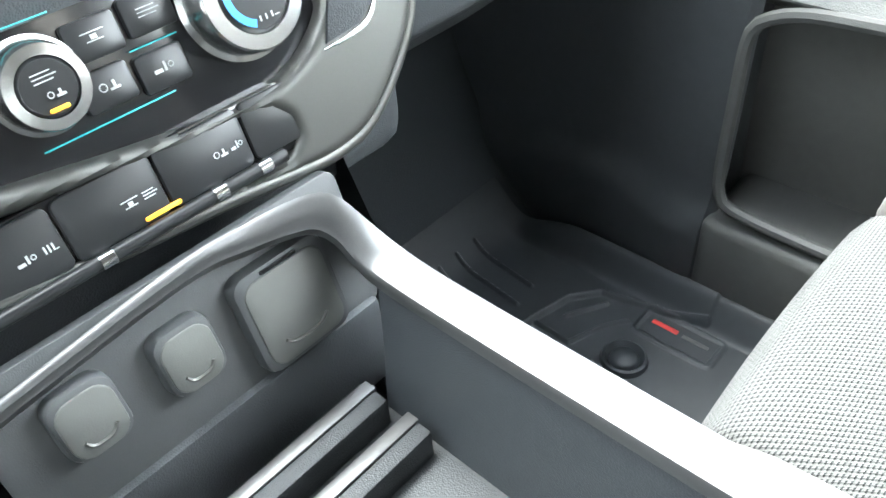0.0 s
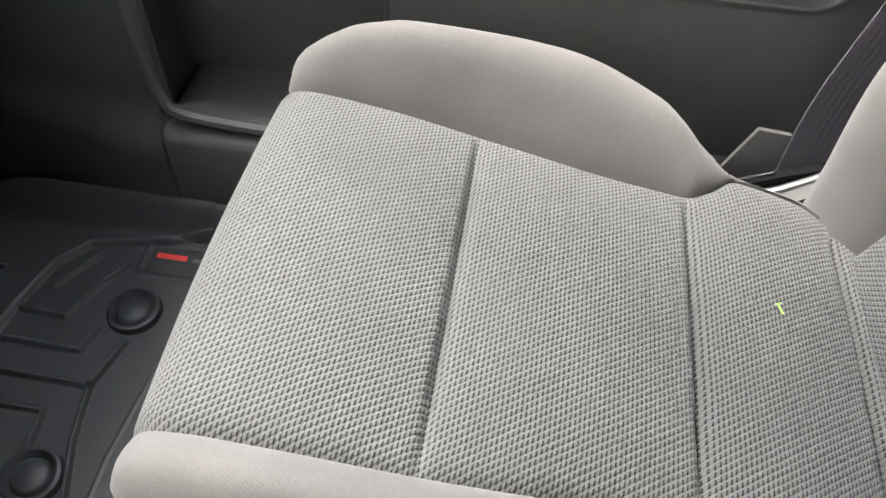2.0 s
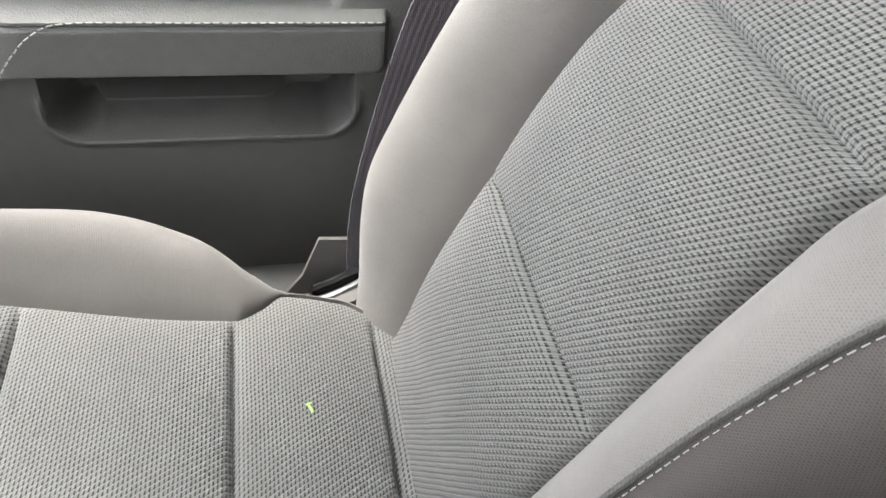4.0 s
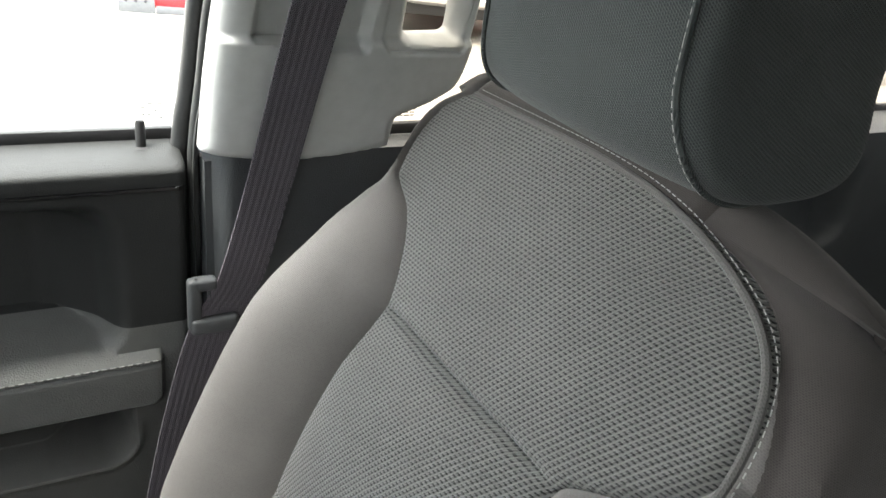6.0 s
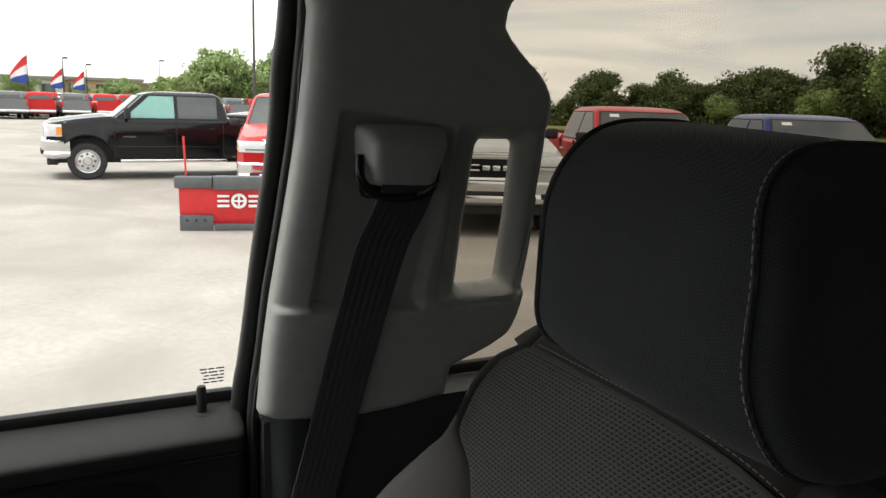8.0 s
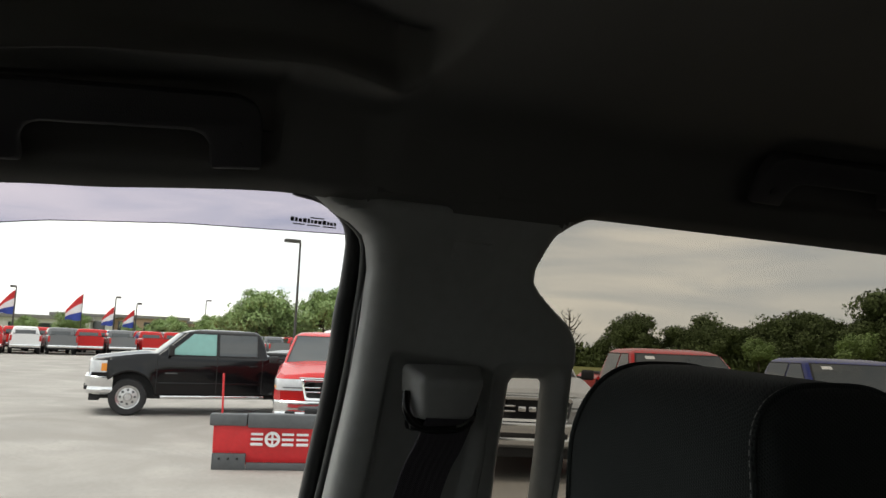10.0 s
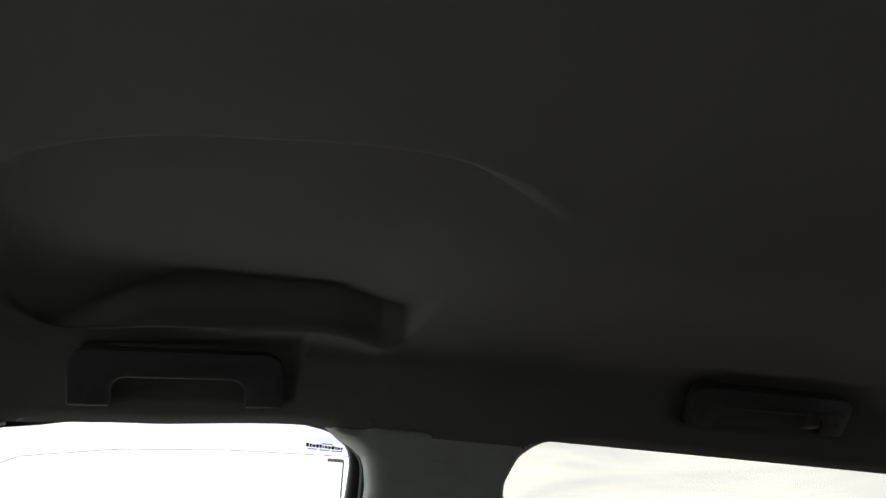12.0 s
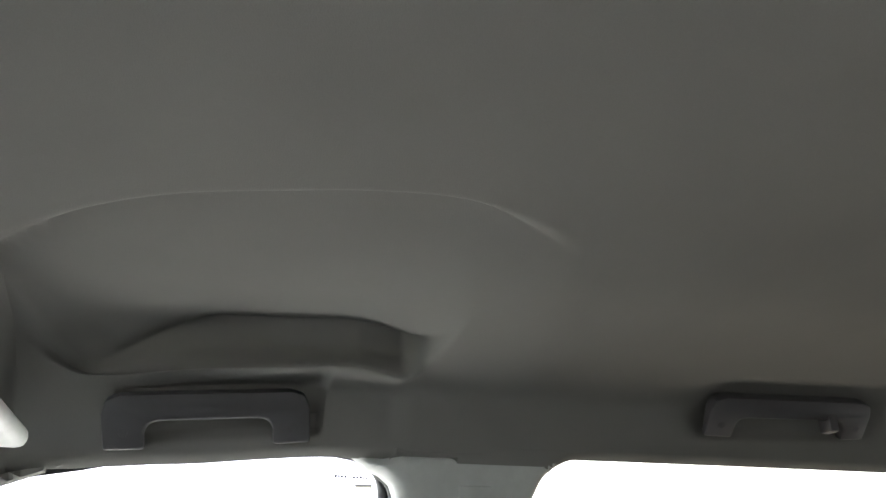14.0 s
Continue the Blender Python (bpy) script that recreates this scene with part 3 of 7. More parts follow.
def rim_height(y):
    """The lower rim of the lining, over the window heads."""
    y = np.asarray(y, float)
    return np.interp(y, RIM_Y, RIM_Z)


RIDGE = [tuple(p) for p in curve_through(RIDGE, 60)]


def liner_point(y, q):
    """q runs from 0 at the rail's lower rim to 1 at the middle of the roof."""
    e = np.clip(q / 0.6, 0, 1)
    knots = np.linspace(0, 1, 11)
    ledge = smooth(-0.362, -0.322, y) * smooth(0.16, 0.04, y)
    rim = rim_height(y)
    squeeze = smooth(0.02, 0.20, y) * 0.8
    xl, zl = lerp(e, knots, LEDGE_X), lerp(e, knots, LEDGE_Z)
    full = smooth(0.06, -0.11, y)
    xl, zl = xl * full + (1 - full) * lerp(e, knots, TAPER_X), zl * full + (1 - full) * lerp(e, knots, TAPER_Z)
    xp, zp = lerp(e, knots, PLAIN_X), lerp(e, knots, PLAIN_Z)
    xl = xl + smooth(0.5, 0.65, e) * smooth(1.0, 0.9, e) * 0.2 * np.clip(y + 0.12, -0.15, 0.2)
    k = ledge * (1 - squeeze)
    x = xl * k + xp * (1 - k)
    z = rim + (zl * k + zp * (1 - k)) * (1.430 - rim) / 0.142
    x = x + (x_trim(rim) - 0.607) * (1 - e) + 0.016 * np.clip(1 - q / 0.045, 0, 1) ** 2
    x = np.where(q > 0.6, 0.30 * (1 - (q - 0.6) / 0.4), x)
    z = z + 0.012 * smooth(0.6, 1.0, q) + 0.012 * smooth(-0.4, -0.9, y) * e - 0.25 * np.maximum(y - 0.1, 0) ** 2 * e
    side = poly_field(x, y, RIDGE + [(0.9, -0.60), (0.9, 0.13)], 0.0)
    fade = smooth(-0.42, -0.28, y)
    z = z + fade * 0.019 * np.clip((0.004 - side) / 0.020, 0, 1) ** 2 * smooth(-0.24, -0.02, side)
    # the swelling behind the front door's panel
    z = z - 0.018 * smooth(-0.245, -0.345, y) * smooth(-1.5, -0.42, y) * smooth(0.10, 0.30, x) * smooth(0.57, 0.46, x)
    # a shallow pocket behind each handle's bar
    for y0, y1, z0, slope in ((-0.244, 0.008, 1.352, -0.085), (-1.092, -0.780, 1.392, -0.025)):
        over = z - (z0 + slope * (y - y1))
        near = smooth(0.0, 0.010, np.minimum(y - y0, y1 - y)) * smooth(-0.052, -0.040, over) * smooth(0.015, 0.009, over) * (x > 0.45)
        x, z = x + 0.011 * near, z + 0.006 * near
    return np.stack([x, y, z], -1)


def liner_shape():
    ys = np.r_[np.linspace(0.42, 0.16, 30), np.linspace(0.16, -0.45, 170)[1:], np.linspace(-0.45, -2.10, 90)[1:]]
    qs = np.r_[np.linspace(0, 0.05, 9), np.linspace(0.05, 0.6, 84)[1:], np.linspace(0.6, 1, 90)[1:]]
    Y, Q = np.meshgrid(ys, qs, indexing="ij")
    R = liner_point(Y, Q)
    L = R[:, ::-1].copy()
    L[..., 0] *= -1
    return Shape().grid(np.concatenate([R, L[:, 1:]], 1), flip=True)


def rail_shape():
    """The strip between the lining's rim and the windows' heads, on the passenger's side."""
    ys, zs = np.arange(-2.10, 0.80, 0.006), np.arange(0.79, 1.335, 0.0045)
    def field(y, z):
        top = np.where(y > 0.42, 1.10 - (y - 0.42) * 0.80, rim_height(y) + 0.018)
        f = np.minimum(side_field(y, z), top - z)
        f = np.where((y > -0.42) & (y < -0.22), np.minimum(f, z - 1.300), f)
        f = np.where((y > -0.336) & (y < -0.20), -1.0, f)
        return np.minimum(np.minimum(f, rect_field(y, z, -0.663, -0.340, 0.0, 1.2875, 0.001)), z - 0.80)
    def place(y, z, f):
        r = 0.010
        return np.stack([x_trim(z) + r - np.sqrt(np.maximum(r * r - np.maximum(r - f, 0) ** 2, 0)), y, z], -1)
    return sheet(ys, zs, field, place, lambda y, z: np.stack([x_trim(z) + 0.03, y, z], -1))


ceiling = solo("ceiling", liner_shape(), M_LINER, "dark grey cloth headliner with pressed shapes over the doors", "headliner", kind="structure")
rail_r = rail_shape()
solo("trim_rail_1", rail_r, M_LINER, "dark grey cloth-covered roof rail trim round the windows", "trim", kind="structure")
solo("trim_rail_2", rail_r.mirrored(), M_LINER, "dark grey cloth-covered roof rail trim on the driver's side", "trim", kind="structure")
pillar = pillar_shape()
b_pillar = thing("trim_pillar_1", (0.75, -0.45, 0.80), "grey moulded pillar trim with a grip slot and belt recess", "trim", kind="structure")
part("pillar_cover", pillar, M_TRIM_GREY, b_pillar)
tag_m = Matrix.Translation((float(x_trim(1.259)) - 0.0005, -0.455, 1.259)) @ Matrix.Rotation(radians(-19.3), 4, "Y")
tag = Shape().box(-0.0016, 0.002, -0.023, 0.023, -0.010, 0.010, 0.0012, 2, tag_m)
part("airbag_tag", tag, M_TRIM_GREY, b_pillar, "small moulded rectangular tag")
b_pillar_2 = thing("trim_pillar_2", (-0.75, -0.45, 0.80), "grey moulded pillar trim on the driver's side", "trim", kind="structure")
part("pillar_cover", pillar.mirrored(), M_TRIM_GREY, b_pillar_2)


def lower_pillar_shape():
    ys, zs = np.linspace(-0.68, -0.345, 50), np.linspace(0.0, 0.812, 60)
    Y, Z = np.meshgrid(ys, zs, indexing="ij")
    X = 0.783 + 0.03 * smooth(0.45, 0.1, Z) + 0.03 * smooth(-0.375, -0.345, Y) ** 2 - 0.004 * smooth(0.6, 0.8, Z)
    return Shape().grid(np.stack([X, Y, Z], -1), flip=True).box(0.80, 0.90, -0.68, -0.345, 0.0, 0.80)


lp = lower_pillar_shape()
solo("trim_pillar_lower_1", lp, M_DARK, "black grained plastic lower pillar trim", "trim", kind="structure")
solo("trim_pillar_lower_2", lp.mirrored(), M_DARK, "black grained plastic lower pillar trim on the driver's side", "trim", kind="structure")


# rubber door seals: two parallel beads that follow the door opening's rear edge and head
def seal_shape():
    """A rubber bead against the pillar trim, and the door frame's own fatter seal beside the glass; both taper out along the window's head."""
    s = Shape()
    at = lambda z: float(x_trim(max(z, 0.80)))
    inner = curve_through([(-0.338, 0.10), (-0.337, 0.50), (-0.336, 0.80), (-0.340, 0.90), (-0.342, 0.96), (-0.347, 1.02), (-0.351, 1.077), (-0.354, 1.127), (-0.355, 1.19), (-0.355, 1.225), (-0.353, 1.254), (-0.348, 1.271), (-0.335, 1.283), (-0.315, 1.292), (-0.28, 1.309), (-0.20, 1.316), (-0.10, 1.309), (0.05, 1.285), (0.15, 1.262), (0.44, 1.098), (0.68, 0.90)], 200)
    s.tube([(at(z) + 0.050, y - 0.0025, z) for y, z in inner], [0.0066 - 0.0036 * float(smooth(-0.345, -0.30, y)) * (z > 1.2 or y > 0) for y, z in inner], 10)
    outer = curve_through([(-0.326, 0.10), (-0.324, 0.50), (-0.323, 0.80), (-0.327, 0.87), (-0.330, 0.92), (-0.333, 0.983), (-0.337, 1.046), (-0.341, 1.10), (-0.342, 1.147), (-0.341, 1.19), (-0.343, 1.22), (-0.343, 1.256), (-0.341, 1.274), (-0.335, 1.288), (-0.324, 1.298), (-0.305, 1.307), (-0.27, 1.312)], 120)
    s.tube([(at(z) + 0.070, y - 0.004, z) for y, z in outer], [0.0098 - 0.005 * float(smooth(-0.335, -0.28, y)) * (z > 1.2) for y, z in outer], 10)
    s.grid([[(at(z) + d, y - 0.013, z) for d in (0.038, 0.05, 0.07, 0.10)] for y, z in outer])
    return s


seal = seal_shape()
solo("seal_door_1", seal, M_SEAL, "black rubber double-lip door seal", "seal", kind="structure")
solo("seal_door_2", seal.mirrored(), M_SEAL, "black rubber double-lip door seal on the driver's side", "seal", kind="structure")


# ---- doors ----
def door_x(y, z):
    x = 0.800 + 0.02 * smooth(0.35, 0.12, z)
    # soft roll under the window, with a shut line below it
    x = x - 0.008 * smooth(0.770, 0.777, z) + 0.006 * np.exp(-(((z - 0.7715) / 0.0026) ** 2))
    x = x + 0.075 * np.clip((z - 0.790) / 0.022, 0, 1) ** 2.2
    # long deep hollow between the roll and the armrest: a firm upper lip, a slow run-out to the rear
    hollow = rect_field(y, z, -0.258, 0.60, 0.560, 0.757, 0.050)
    x = x + 0.088 * smooth(0.004, -0.034, hollow) * smooth(-0.262, -0.160, y) ** 0.6
    # pull pocket below the armrest, with a raised ledge along its floor
    pocket = rect_field(y, z, -0.252, 0.084, 0.410, 0.530, 0.036)
    x = x + 0.088 * smooth(0.003, -0.014, pocket)
    ledge = smooth(0.436, 0.426, z) * smooth(-0.19, -0.15, y) * smooth(0.05, 0.03, y)
    x = x - 0.034 * ledge * smooth(0.0, -0.010, pocket)
    lip = np.exp(-(((pocket - 0.006) / 0.006) ** 2)) * smooth(0.47, 0.44, z)
    x = x - 0.006 * lip
    # armrest band with a sloping pad that stands out over the pocket
    arm = rect_field(y, z, -0.296, 0.56, 0.482, 0.80, 0.020)
    face = 0.786 + 0.110 * np.clip((z - 0.556) / 0.050, 0, 1) ** 1.3 + 0.004 * np.clip((0.556 - z) / 0.07, 0, 1)
    face = face + 0.004 * np.exp(-(((z - 0.551) / 0.0022) ** 2))
    ahead = smooth(0.09, 0.17, y)
    face = face * (1 - ahead) + (0.765 + 0.13 * np.clip((z - 0.482) / 0.13, 0, 1)) * ahead
    x = np.where(arm < 0, np.minimum(x, face + 0.05 * smooth(-0.014, 0.002, arm) ** 2), x)
    # speaker and map hollow at the front
    front = rect_field(y, z, 0.235, 0.80, -0.20, 0.470, 0.05)
    x = x + 0.055 * smooth(0.006, -0.020, front)
    return x


def door_shape():
    ys, zs = np.r_[np.arange(-0.325, 0.13, 0.0030), np.arange(0.13, 0.62, 0.0055)], np.r_[np.arange(0.10, 0.39, 0.008), np.arange(0.39, 0.50, 0.0028), np.arange(0.50, 0.785, 0.0030), np.arange(0.785, 0.8125, 0.002)]
    Y, Z = np.meshgrid(ys, zs, indexing="ij")
    X = door_x(Y, Z)
    r = 0.012
    edge = np.minimum(Y + 0.325, Z - 0.10)
    X = X + r - np.sqrt(np.maximum(r * r - np.maximum(r - edge, 0) ** 2, 0))
    s = Shape().grid(np.stack([X, Y, Z], -1), flip=True)
    rim = [(X[0, j], Y[0, j], Z[0, j]) for j in range(len(zs))]
    s.grid([[(0.90, y, z) for x, y, z in rim], rim], flip=True)
    return s


def front_door(n, side):
    def put(shape):
        return shape if side > 0 else shape.mirrored()
    whose = "passenger's" if side > 0 else "driver's"
    d = thing(f"door_{n}", (0.85 * side, 0.1, 0.10), f"closed {whose} door with dark padded armrest and pull pocket", "door", kind="structure")
    shape = door_shape()
    lower, upper, pad = Shape(), Shape(), Shape()
    for target, test in ((upper, lambda z: z > 0.60), (pad, lambda z: 0.485 < z <= 0.60), (lower, lambda z: z <= 0.485)):
        used, faces = {}, []
        for f in shape.f:
            zc = sum(shape.v[i][2] for i in f) / 4
            if test(zc):
                faces.append(tuple(used.setdefault(i, len(used)) for i in f))
        target.add([shape.v[i] for i in used], faces, [shape.uv[i] for i in used])
    part("upper_panel", put(upper), M_DOOR_UP, d)
    part("armrest", put(pad), M_PAD, d, "stitched dark vinyl armrest pad")
    part("lower_panel", put(lower), M_DOOR_LOW, d)
    seam = curve_through([(0.7835, 0.116, 0.495), (0.7835, 0.098, 0.520), (0.7838, 0.072, 0.545), (0.7852, 0.035, 0.5570), (0.7856, -0.1, 0.5570), (0.7856, -0.286, 0.5570)], 120)
    part("stitching", put(stitches(seam, 0.006, 0.0035, 0.0009)), M_THREAD, d, "pale armrest stitching")
    line = Shape().tube([(0.795, 0.56, 0.773), (0.795, 0.1, 0.774), (0.795, -0.315, 0.773)], 0.003, 6)
    part("trim_strip", put(line), M_GLOSS, d)
    if side > 0:
        pin = Shape()
        pin.lathe([(0.0, 0.036), (0.0045, 0.035), (0.0055, 0.031), (0.0055, 0.005), (0.012, 0.004), (0.015, 0.0), (0.0155, -0.004)], 20, Matrix.Translation((0.843, -0.285, 0.803)))
        part("lock_pin", pin, M_RUBBER, d, "black lock pin in its collar")
    belt = Shape().box(0.858, 0.872, -0.325, 0.62, 0.806, 0.824, 0.004)
    part("window_sweep", put(belt), M_RUBBER, d)
    gl = Shape()
    rows = [[(float(x_glass(z)) + 0.0, y, z) for y in np.linspace(-0.362, 0.72, 20)] for z in np.linspace(0.79, 1.33, 20)]
    gl.grid(rows)
    part("pane", facing_cab(put(gl)), M_GLASS if side > 0 else M_DIM, d, "clear side window" if side > 0 else "unseen side window, darkened to cut light")
    return d


front_door(1, 1)
front_door(2, -1)


def rear_side(n, side):
    def put(shape):
        return shape if side > 0 else shape.mirrored()
    d = thing(f"door_{n}", (0.85 * side, -1.0, 0.10), "closed rear door with privacy glass and dark trim", "door", kind="structure")
    ys, zs = np.linspace(-2.10, -0.665, 60), np.linspace(0.0, 0.806, 60)
    Y, Z = np.meshgrid(ys, zs, indexing="ij")
    X = 0.80 + 0.065 * np.clip((Z - 0.78) / 0.026, 0, 1) ** 2 + 0.05 * smooth(0.004, -0.03, rect_field(Y, Z, -1.60, -0.75, 0.55, 0.74, 0.04))
    part("panel", put(Shape().grid(np.stack([X, Y, Z], -1), flip=True)), M_DARK, d)
    part("window_sweep", put(Shape().box(0.858, 0.872, -2.10, -0.53, 0.802, 0.818, 0.004)), M_RUBBER, d)
    rows = [[(float(x_glass(z)), y, z) for y in np.linspace(-2.10, -0.50, 20)] for z in np.linspace(0.79, 1.36, 20)]
    # the unseen driver's side pane is darkened further to hold back light
    part("pane", facing_cab(put(Shape().grid(rows))), M_TINT if side > 0 else M_DIM, d, "dark privacy glass")
    return d


rear_side(3, 1)
rear_side(4, -1)

# smoked rain guard along the head of the front window, outside the glass
guard_low = lambda y: float(np.interp(y, [-0.36, -0.172, -0.047, 0.066, 0.3, 0.62], [1.279, 1.274, 1.265, 1.248, 1.125, 0.93]))
rows = []
for y in np.linspace(-0.36, 0.60, 60):
    z0 = guard_low(y)
    rows.append([(float(x_glass(z0 + h)) + 0.012 + 0.010 * math.sin(h / 0.075 * 3.1), y, z0 + h) for h in np.linspace(0, 0.075, 8)])
guard = thing("rain_guard", (0.70, 0.0, 1.24), "smoked plastic rain guard above the front side window", "rain guard")
guard_shape = facing_cab(Shape().grid(rows))
part("blade", guard_shape, M_GUARD, guard)
rim = Shape().tube([(r[0][0], r[0][1], r[0][2]) for r in rows], 0.0005, 6)
part("rim", rim, M_RUBBER, guard)

M_PRINT = surface("glass_print", (0.10, 0.10, 0.10), 0.6, bump=0)
r_ = random.Random(3)
for y_at, z_at, lines, label in ((-0.313, 0.834, 5, "small printed maker's label on the window glass"), (-0.640, 0.826, 3, "small printed maker's label on the rear window glass")):
    lab = thing("glass_label", (0.86, y_at, z_at), label, "glass label", "glass labels")
    for k in range(lines):
        z, y = z_at + 0.0046 * k, y_at
        for _ in range(3):
            w = r_.uniform(0.004, 0.010)
            part("print_line", Shape().box(float(x_glass(z)) - 0.0015, float(x_glass(z)) - 0.0005, y, y + w, z, z + 0.0014), M_PRINT, lab, smooth=False)
            y += w + 0.0018
mark = Shape()
marks = random.Random(4)
y = -0.332
while y < -0.283:
    w = marks.uniform(0.0022, 0.0042)
    z = 1.2855 + 0.06 * (y + 0.332) * 0.5
    mark.box(float(x_glass(1.289)) + 0.009, float(x_glass(1.289)) + 0.010, y, y + w, z, z + marks.uniform(0.0034, 0.0048))
    y += w + 0.0011
for y0, y1, dz in ((-0.318, -0.303, 0.0062), (-0.332, -0.317, -0.0024), (-0.314, -0.300, -0.0022), (-0.297, -0.284, -0.0018)):
    mark.box(float(x_glass(1.289)) + 0.009, float(x_glass(1.289)) + 0.010, y0, y1, 1.2855 + dz, 1.2855 + dz + 0.0011)
part("maker_mark", mark, M_RUBBER, guard, "plain dark maker's mark", smooth=False)
outer = Shape()
outer.grid([[(float(x_glass(z)) + 0.012, y, z) for z in np.linspace(0.70, 1.36, 12)] for y in (-0.348, -0.40, -0.50)])
outer.grid([[(float(x_glass(z)) + 0.03, y, z) for z in np.linspace(1.340, 1.50, 6)] for y in np.linspace(-2.10, 0.10, 12)])
outer.grid([[(float(x_glass(1.33)) + 0.02, y, 1.348), (0.60, y, 1.352)] for y in np.linspace(-2.10, -0.05, 12)])
outer.grid([[(float(x_trim(r)) + 0.034, y, r + 0.013), (float(x_trim(r)) + 0.034, y, 1.47), (0.55, y, 1.47)] for y, r in ((y, float(rim_height(y))) for y in np.linspace(-0.10, 0.42, 16))])
solo("wall_body_side_1", outer, M_DARK, "body pillar and roof side behind the trim", "body shell", kind="structure")
solo("wall_body_side_2", outer.mirrored(), M_DARK, "body pillar and roof side on the driver's side", "body shell", kind="structure")
lip = Shape().tube(curve_through([(0.744, 0.300, 0.504), (0.742, 0.380, 0.502), (0.740, 0.455, 0.497), (0.740, 0.500, 0.480), (0.740, 0.518, 0.452), (0.740, 0.519, 0.36), (0.740, 0.518, 0.25), (0.738, 0.510, 0.212), (0.738, 0.485, 0.193), (0.738, 0.36, 0.184), (0.738, 0.0, 0.178), (0.738, -0.30, 0.176)], 80), 0.009, 8)
solo("trim_sill_lip_1", lip, M_MID, "dark grey rounded lip along the door opening", "trim", kind="structure")

# ---- passenger's seat ----
XC = 0.424


def rolled(profile, n):
    """Centre line of a cushion in (y, z) with its outward normals and length along it."""
    p = curve_through(profile, n)
    t = np.gradient(p, axis=0)
    t /= np.linalg.norm(t, axis=1)[:, None]
    nrm = np.stack([t[:, 1], -t[:, 0]], -1)
    s = np.r_[0, np.cumsum(np.linalg.norm(np.diff(p, axis=0), axis=1))]
    return p, nrm, s


def cushion_parts(profile, n, width, outer, rise, seams, puff, sign, drops, turn=1, depth=lambda y, z: 1.0, seam=None):
    """The woven middle and two side bolsters of a seat cushion or backrest. width, outer and rise take the row's (y, z)."""
    p, nrm, s = rolled(profile, n)
    nrm = nrm * sign
    marks = [s[np.argmin(np.linalg.norm(p - np.array(q), axis=1))] for q in seams]
    lift = np.zeros(n)
    for a, b in zip([marks[0] - 0.19] + marks[:-1], marks):
        mid, half = (a + b) / 2, (b - a) / 2
        inside = np.abs(s - mid) <= half
        lift += np.where(inside, puff * (1 - ((s - mid) / half) ** 2), 0)
    for mk in marks:
        lift -= 0.013 * np.exp(-(np.abs(s - mk) / 0.0046) ** 1.5)
    us = np.linspace(-1, 1, 61)
    mid_rows, mid_uv = [], []
    left, right, l_uv, r_uv = [], [], [], []
    for i in range(n):
        y, z = p[i]
        wr, wl = width(y, z, 1), width(y, z, -1)
        xs = np.where(us > 0, us * wr, us * wl)
        w = np.where(us > 0, wr, wl)
        crown = 0.006 * (1 - us**2) - 0.006 * np.exp(-(((1 - np.abs(us)) * w) / 0.005) ** 2)
        off = lift[i] * (1 - us**6) + crown
        mid_rows.append(np.stack([XC + xs, y + nrm[i, 0] * off, z + nrm[i, 1] * off], -1))
        mid_uv.append(np.stack([xs * turn, np.full_like(us, s[i])], -1))
        for sgn, rows, uvs in ((1, right, r_uv), (-1, left, l_uv)):
            w, W, h = width(y, z, sgn), outer(y, z, sgn), rise(y, z, sgn)
            g = W - w
            dk = depth(y, z)
            ctrl = [(w, -0.006), (w + 0.10 * g, 0.30 * h), (w + 0.34 * g, 0.86 * h), (w + 0.60 * g, h), (w + 0.86 * g, 0.62 * h - 0.004), (W, -drops[0] * dk), (W + 0.004, -drops[1] * dk), (W - 0.004, -drops[2] * dk)]
            if h < 0:
                ctrl[1:5] = [(w + 0.12 * g, -0.005), (w + 0.36 * g, 0.20 * h - 0.004), (w + 0.62 * g, 0.50 * h - 0.004), (w + 0.86 * g, 0.90 * h - 0.006)]
                ctrl[5] = (W, 1.6 * h - drops[0] * dk)
            c = curve_through(ctrl, 30)
            if seam is not None and sgn < 0:
                fine = curve_through(ctrl, 121)
                top = int(np.argmax(fine[:, 0] >= w + seam(y, z) * g))
                c = fine[np.r_[np.linspace(0, top, 15).round().astype(int), np.linspace(top, 120, 16).round().astype(int)[1:]]]
            arc = np.r_[0, np.cumsum(np.linalg.norm(np.diff(c, axis=0), axis=1))]
            rows.append(np.stack([XC + sgn * c[:, 0], y + nrm[i, 0] * c[:, 1], z + nrm[i, 1] * c[:, 1]], -1))
            uvs.append(np.stack([w + arc, np.full(30, s[i])], -1))
    flip = sign < 0
    return (Shape().grid(mid_rows, mid_uv, flip=flip), Shape().grid(right, r_uv, flip=flip), Shape().grid(left, l_uv, flip=not flip), p, nrm, s)


seat = thing("front_seat", (XC, 0.0, 0.02), "grey cloth bucket seat with woven inserts beside the console", "seat")

CUSHION = [(0.295, 0.14), (0.313, 0.22), (0.316, 0.30), (0.304, 0.346), (0.278, 0.370), (0.20, 0.362), (0.10, 0.345), (0.0, 0.332), (-0.106, 0.320), (-0.20, 0.303), (-0.27, 0.288), (-0.31, 0.27), (-0.345, 0.22)]
c_w = lambda y, z, k=1: (0.010 * float(smooth(-0.05, 0.15, y)) if k > 0 else 0.0) + float(lerp(y, [0.35, 0.285, 0.10, -0.106, -0.135, -0.160, -0.22, -0.27, -0.35], [0.180, 0.179, 0.174, 0.163, 0.180, 0.202, 0.196, 0.172, 0.165]))
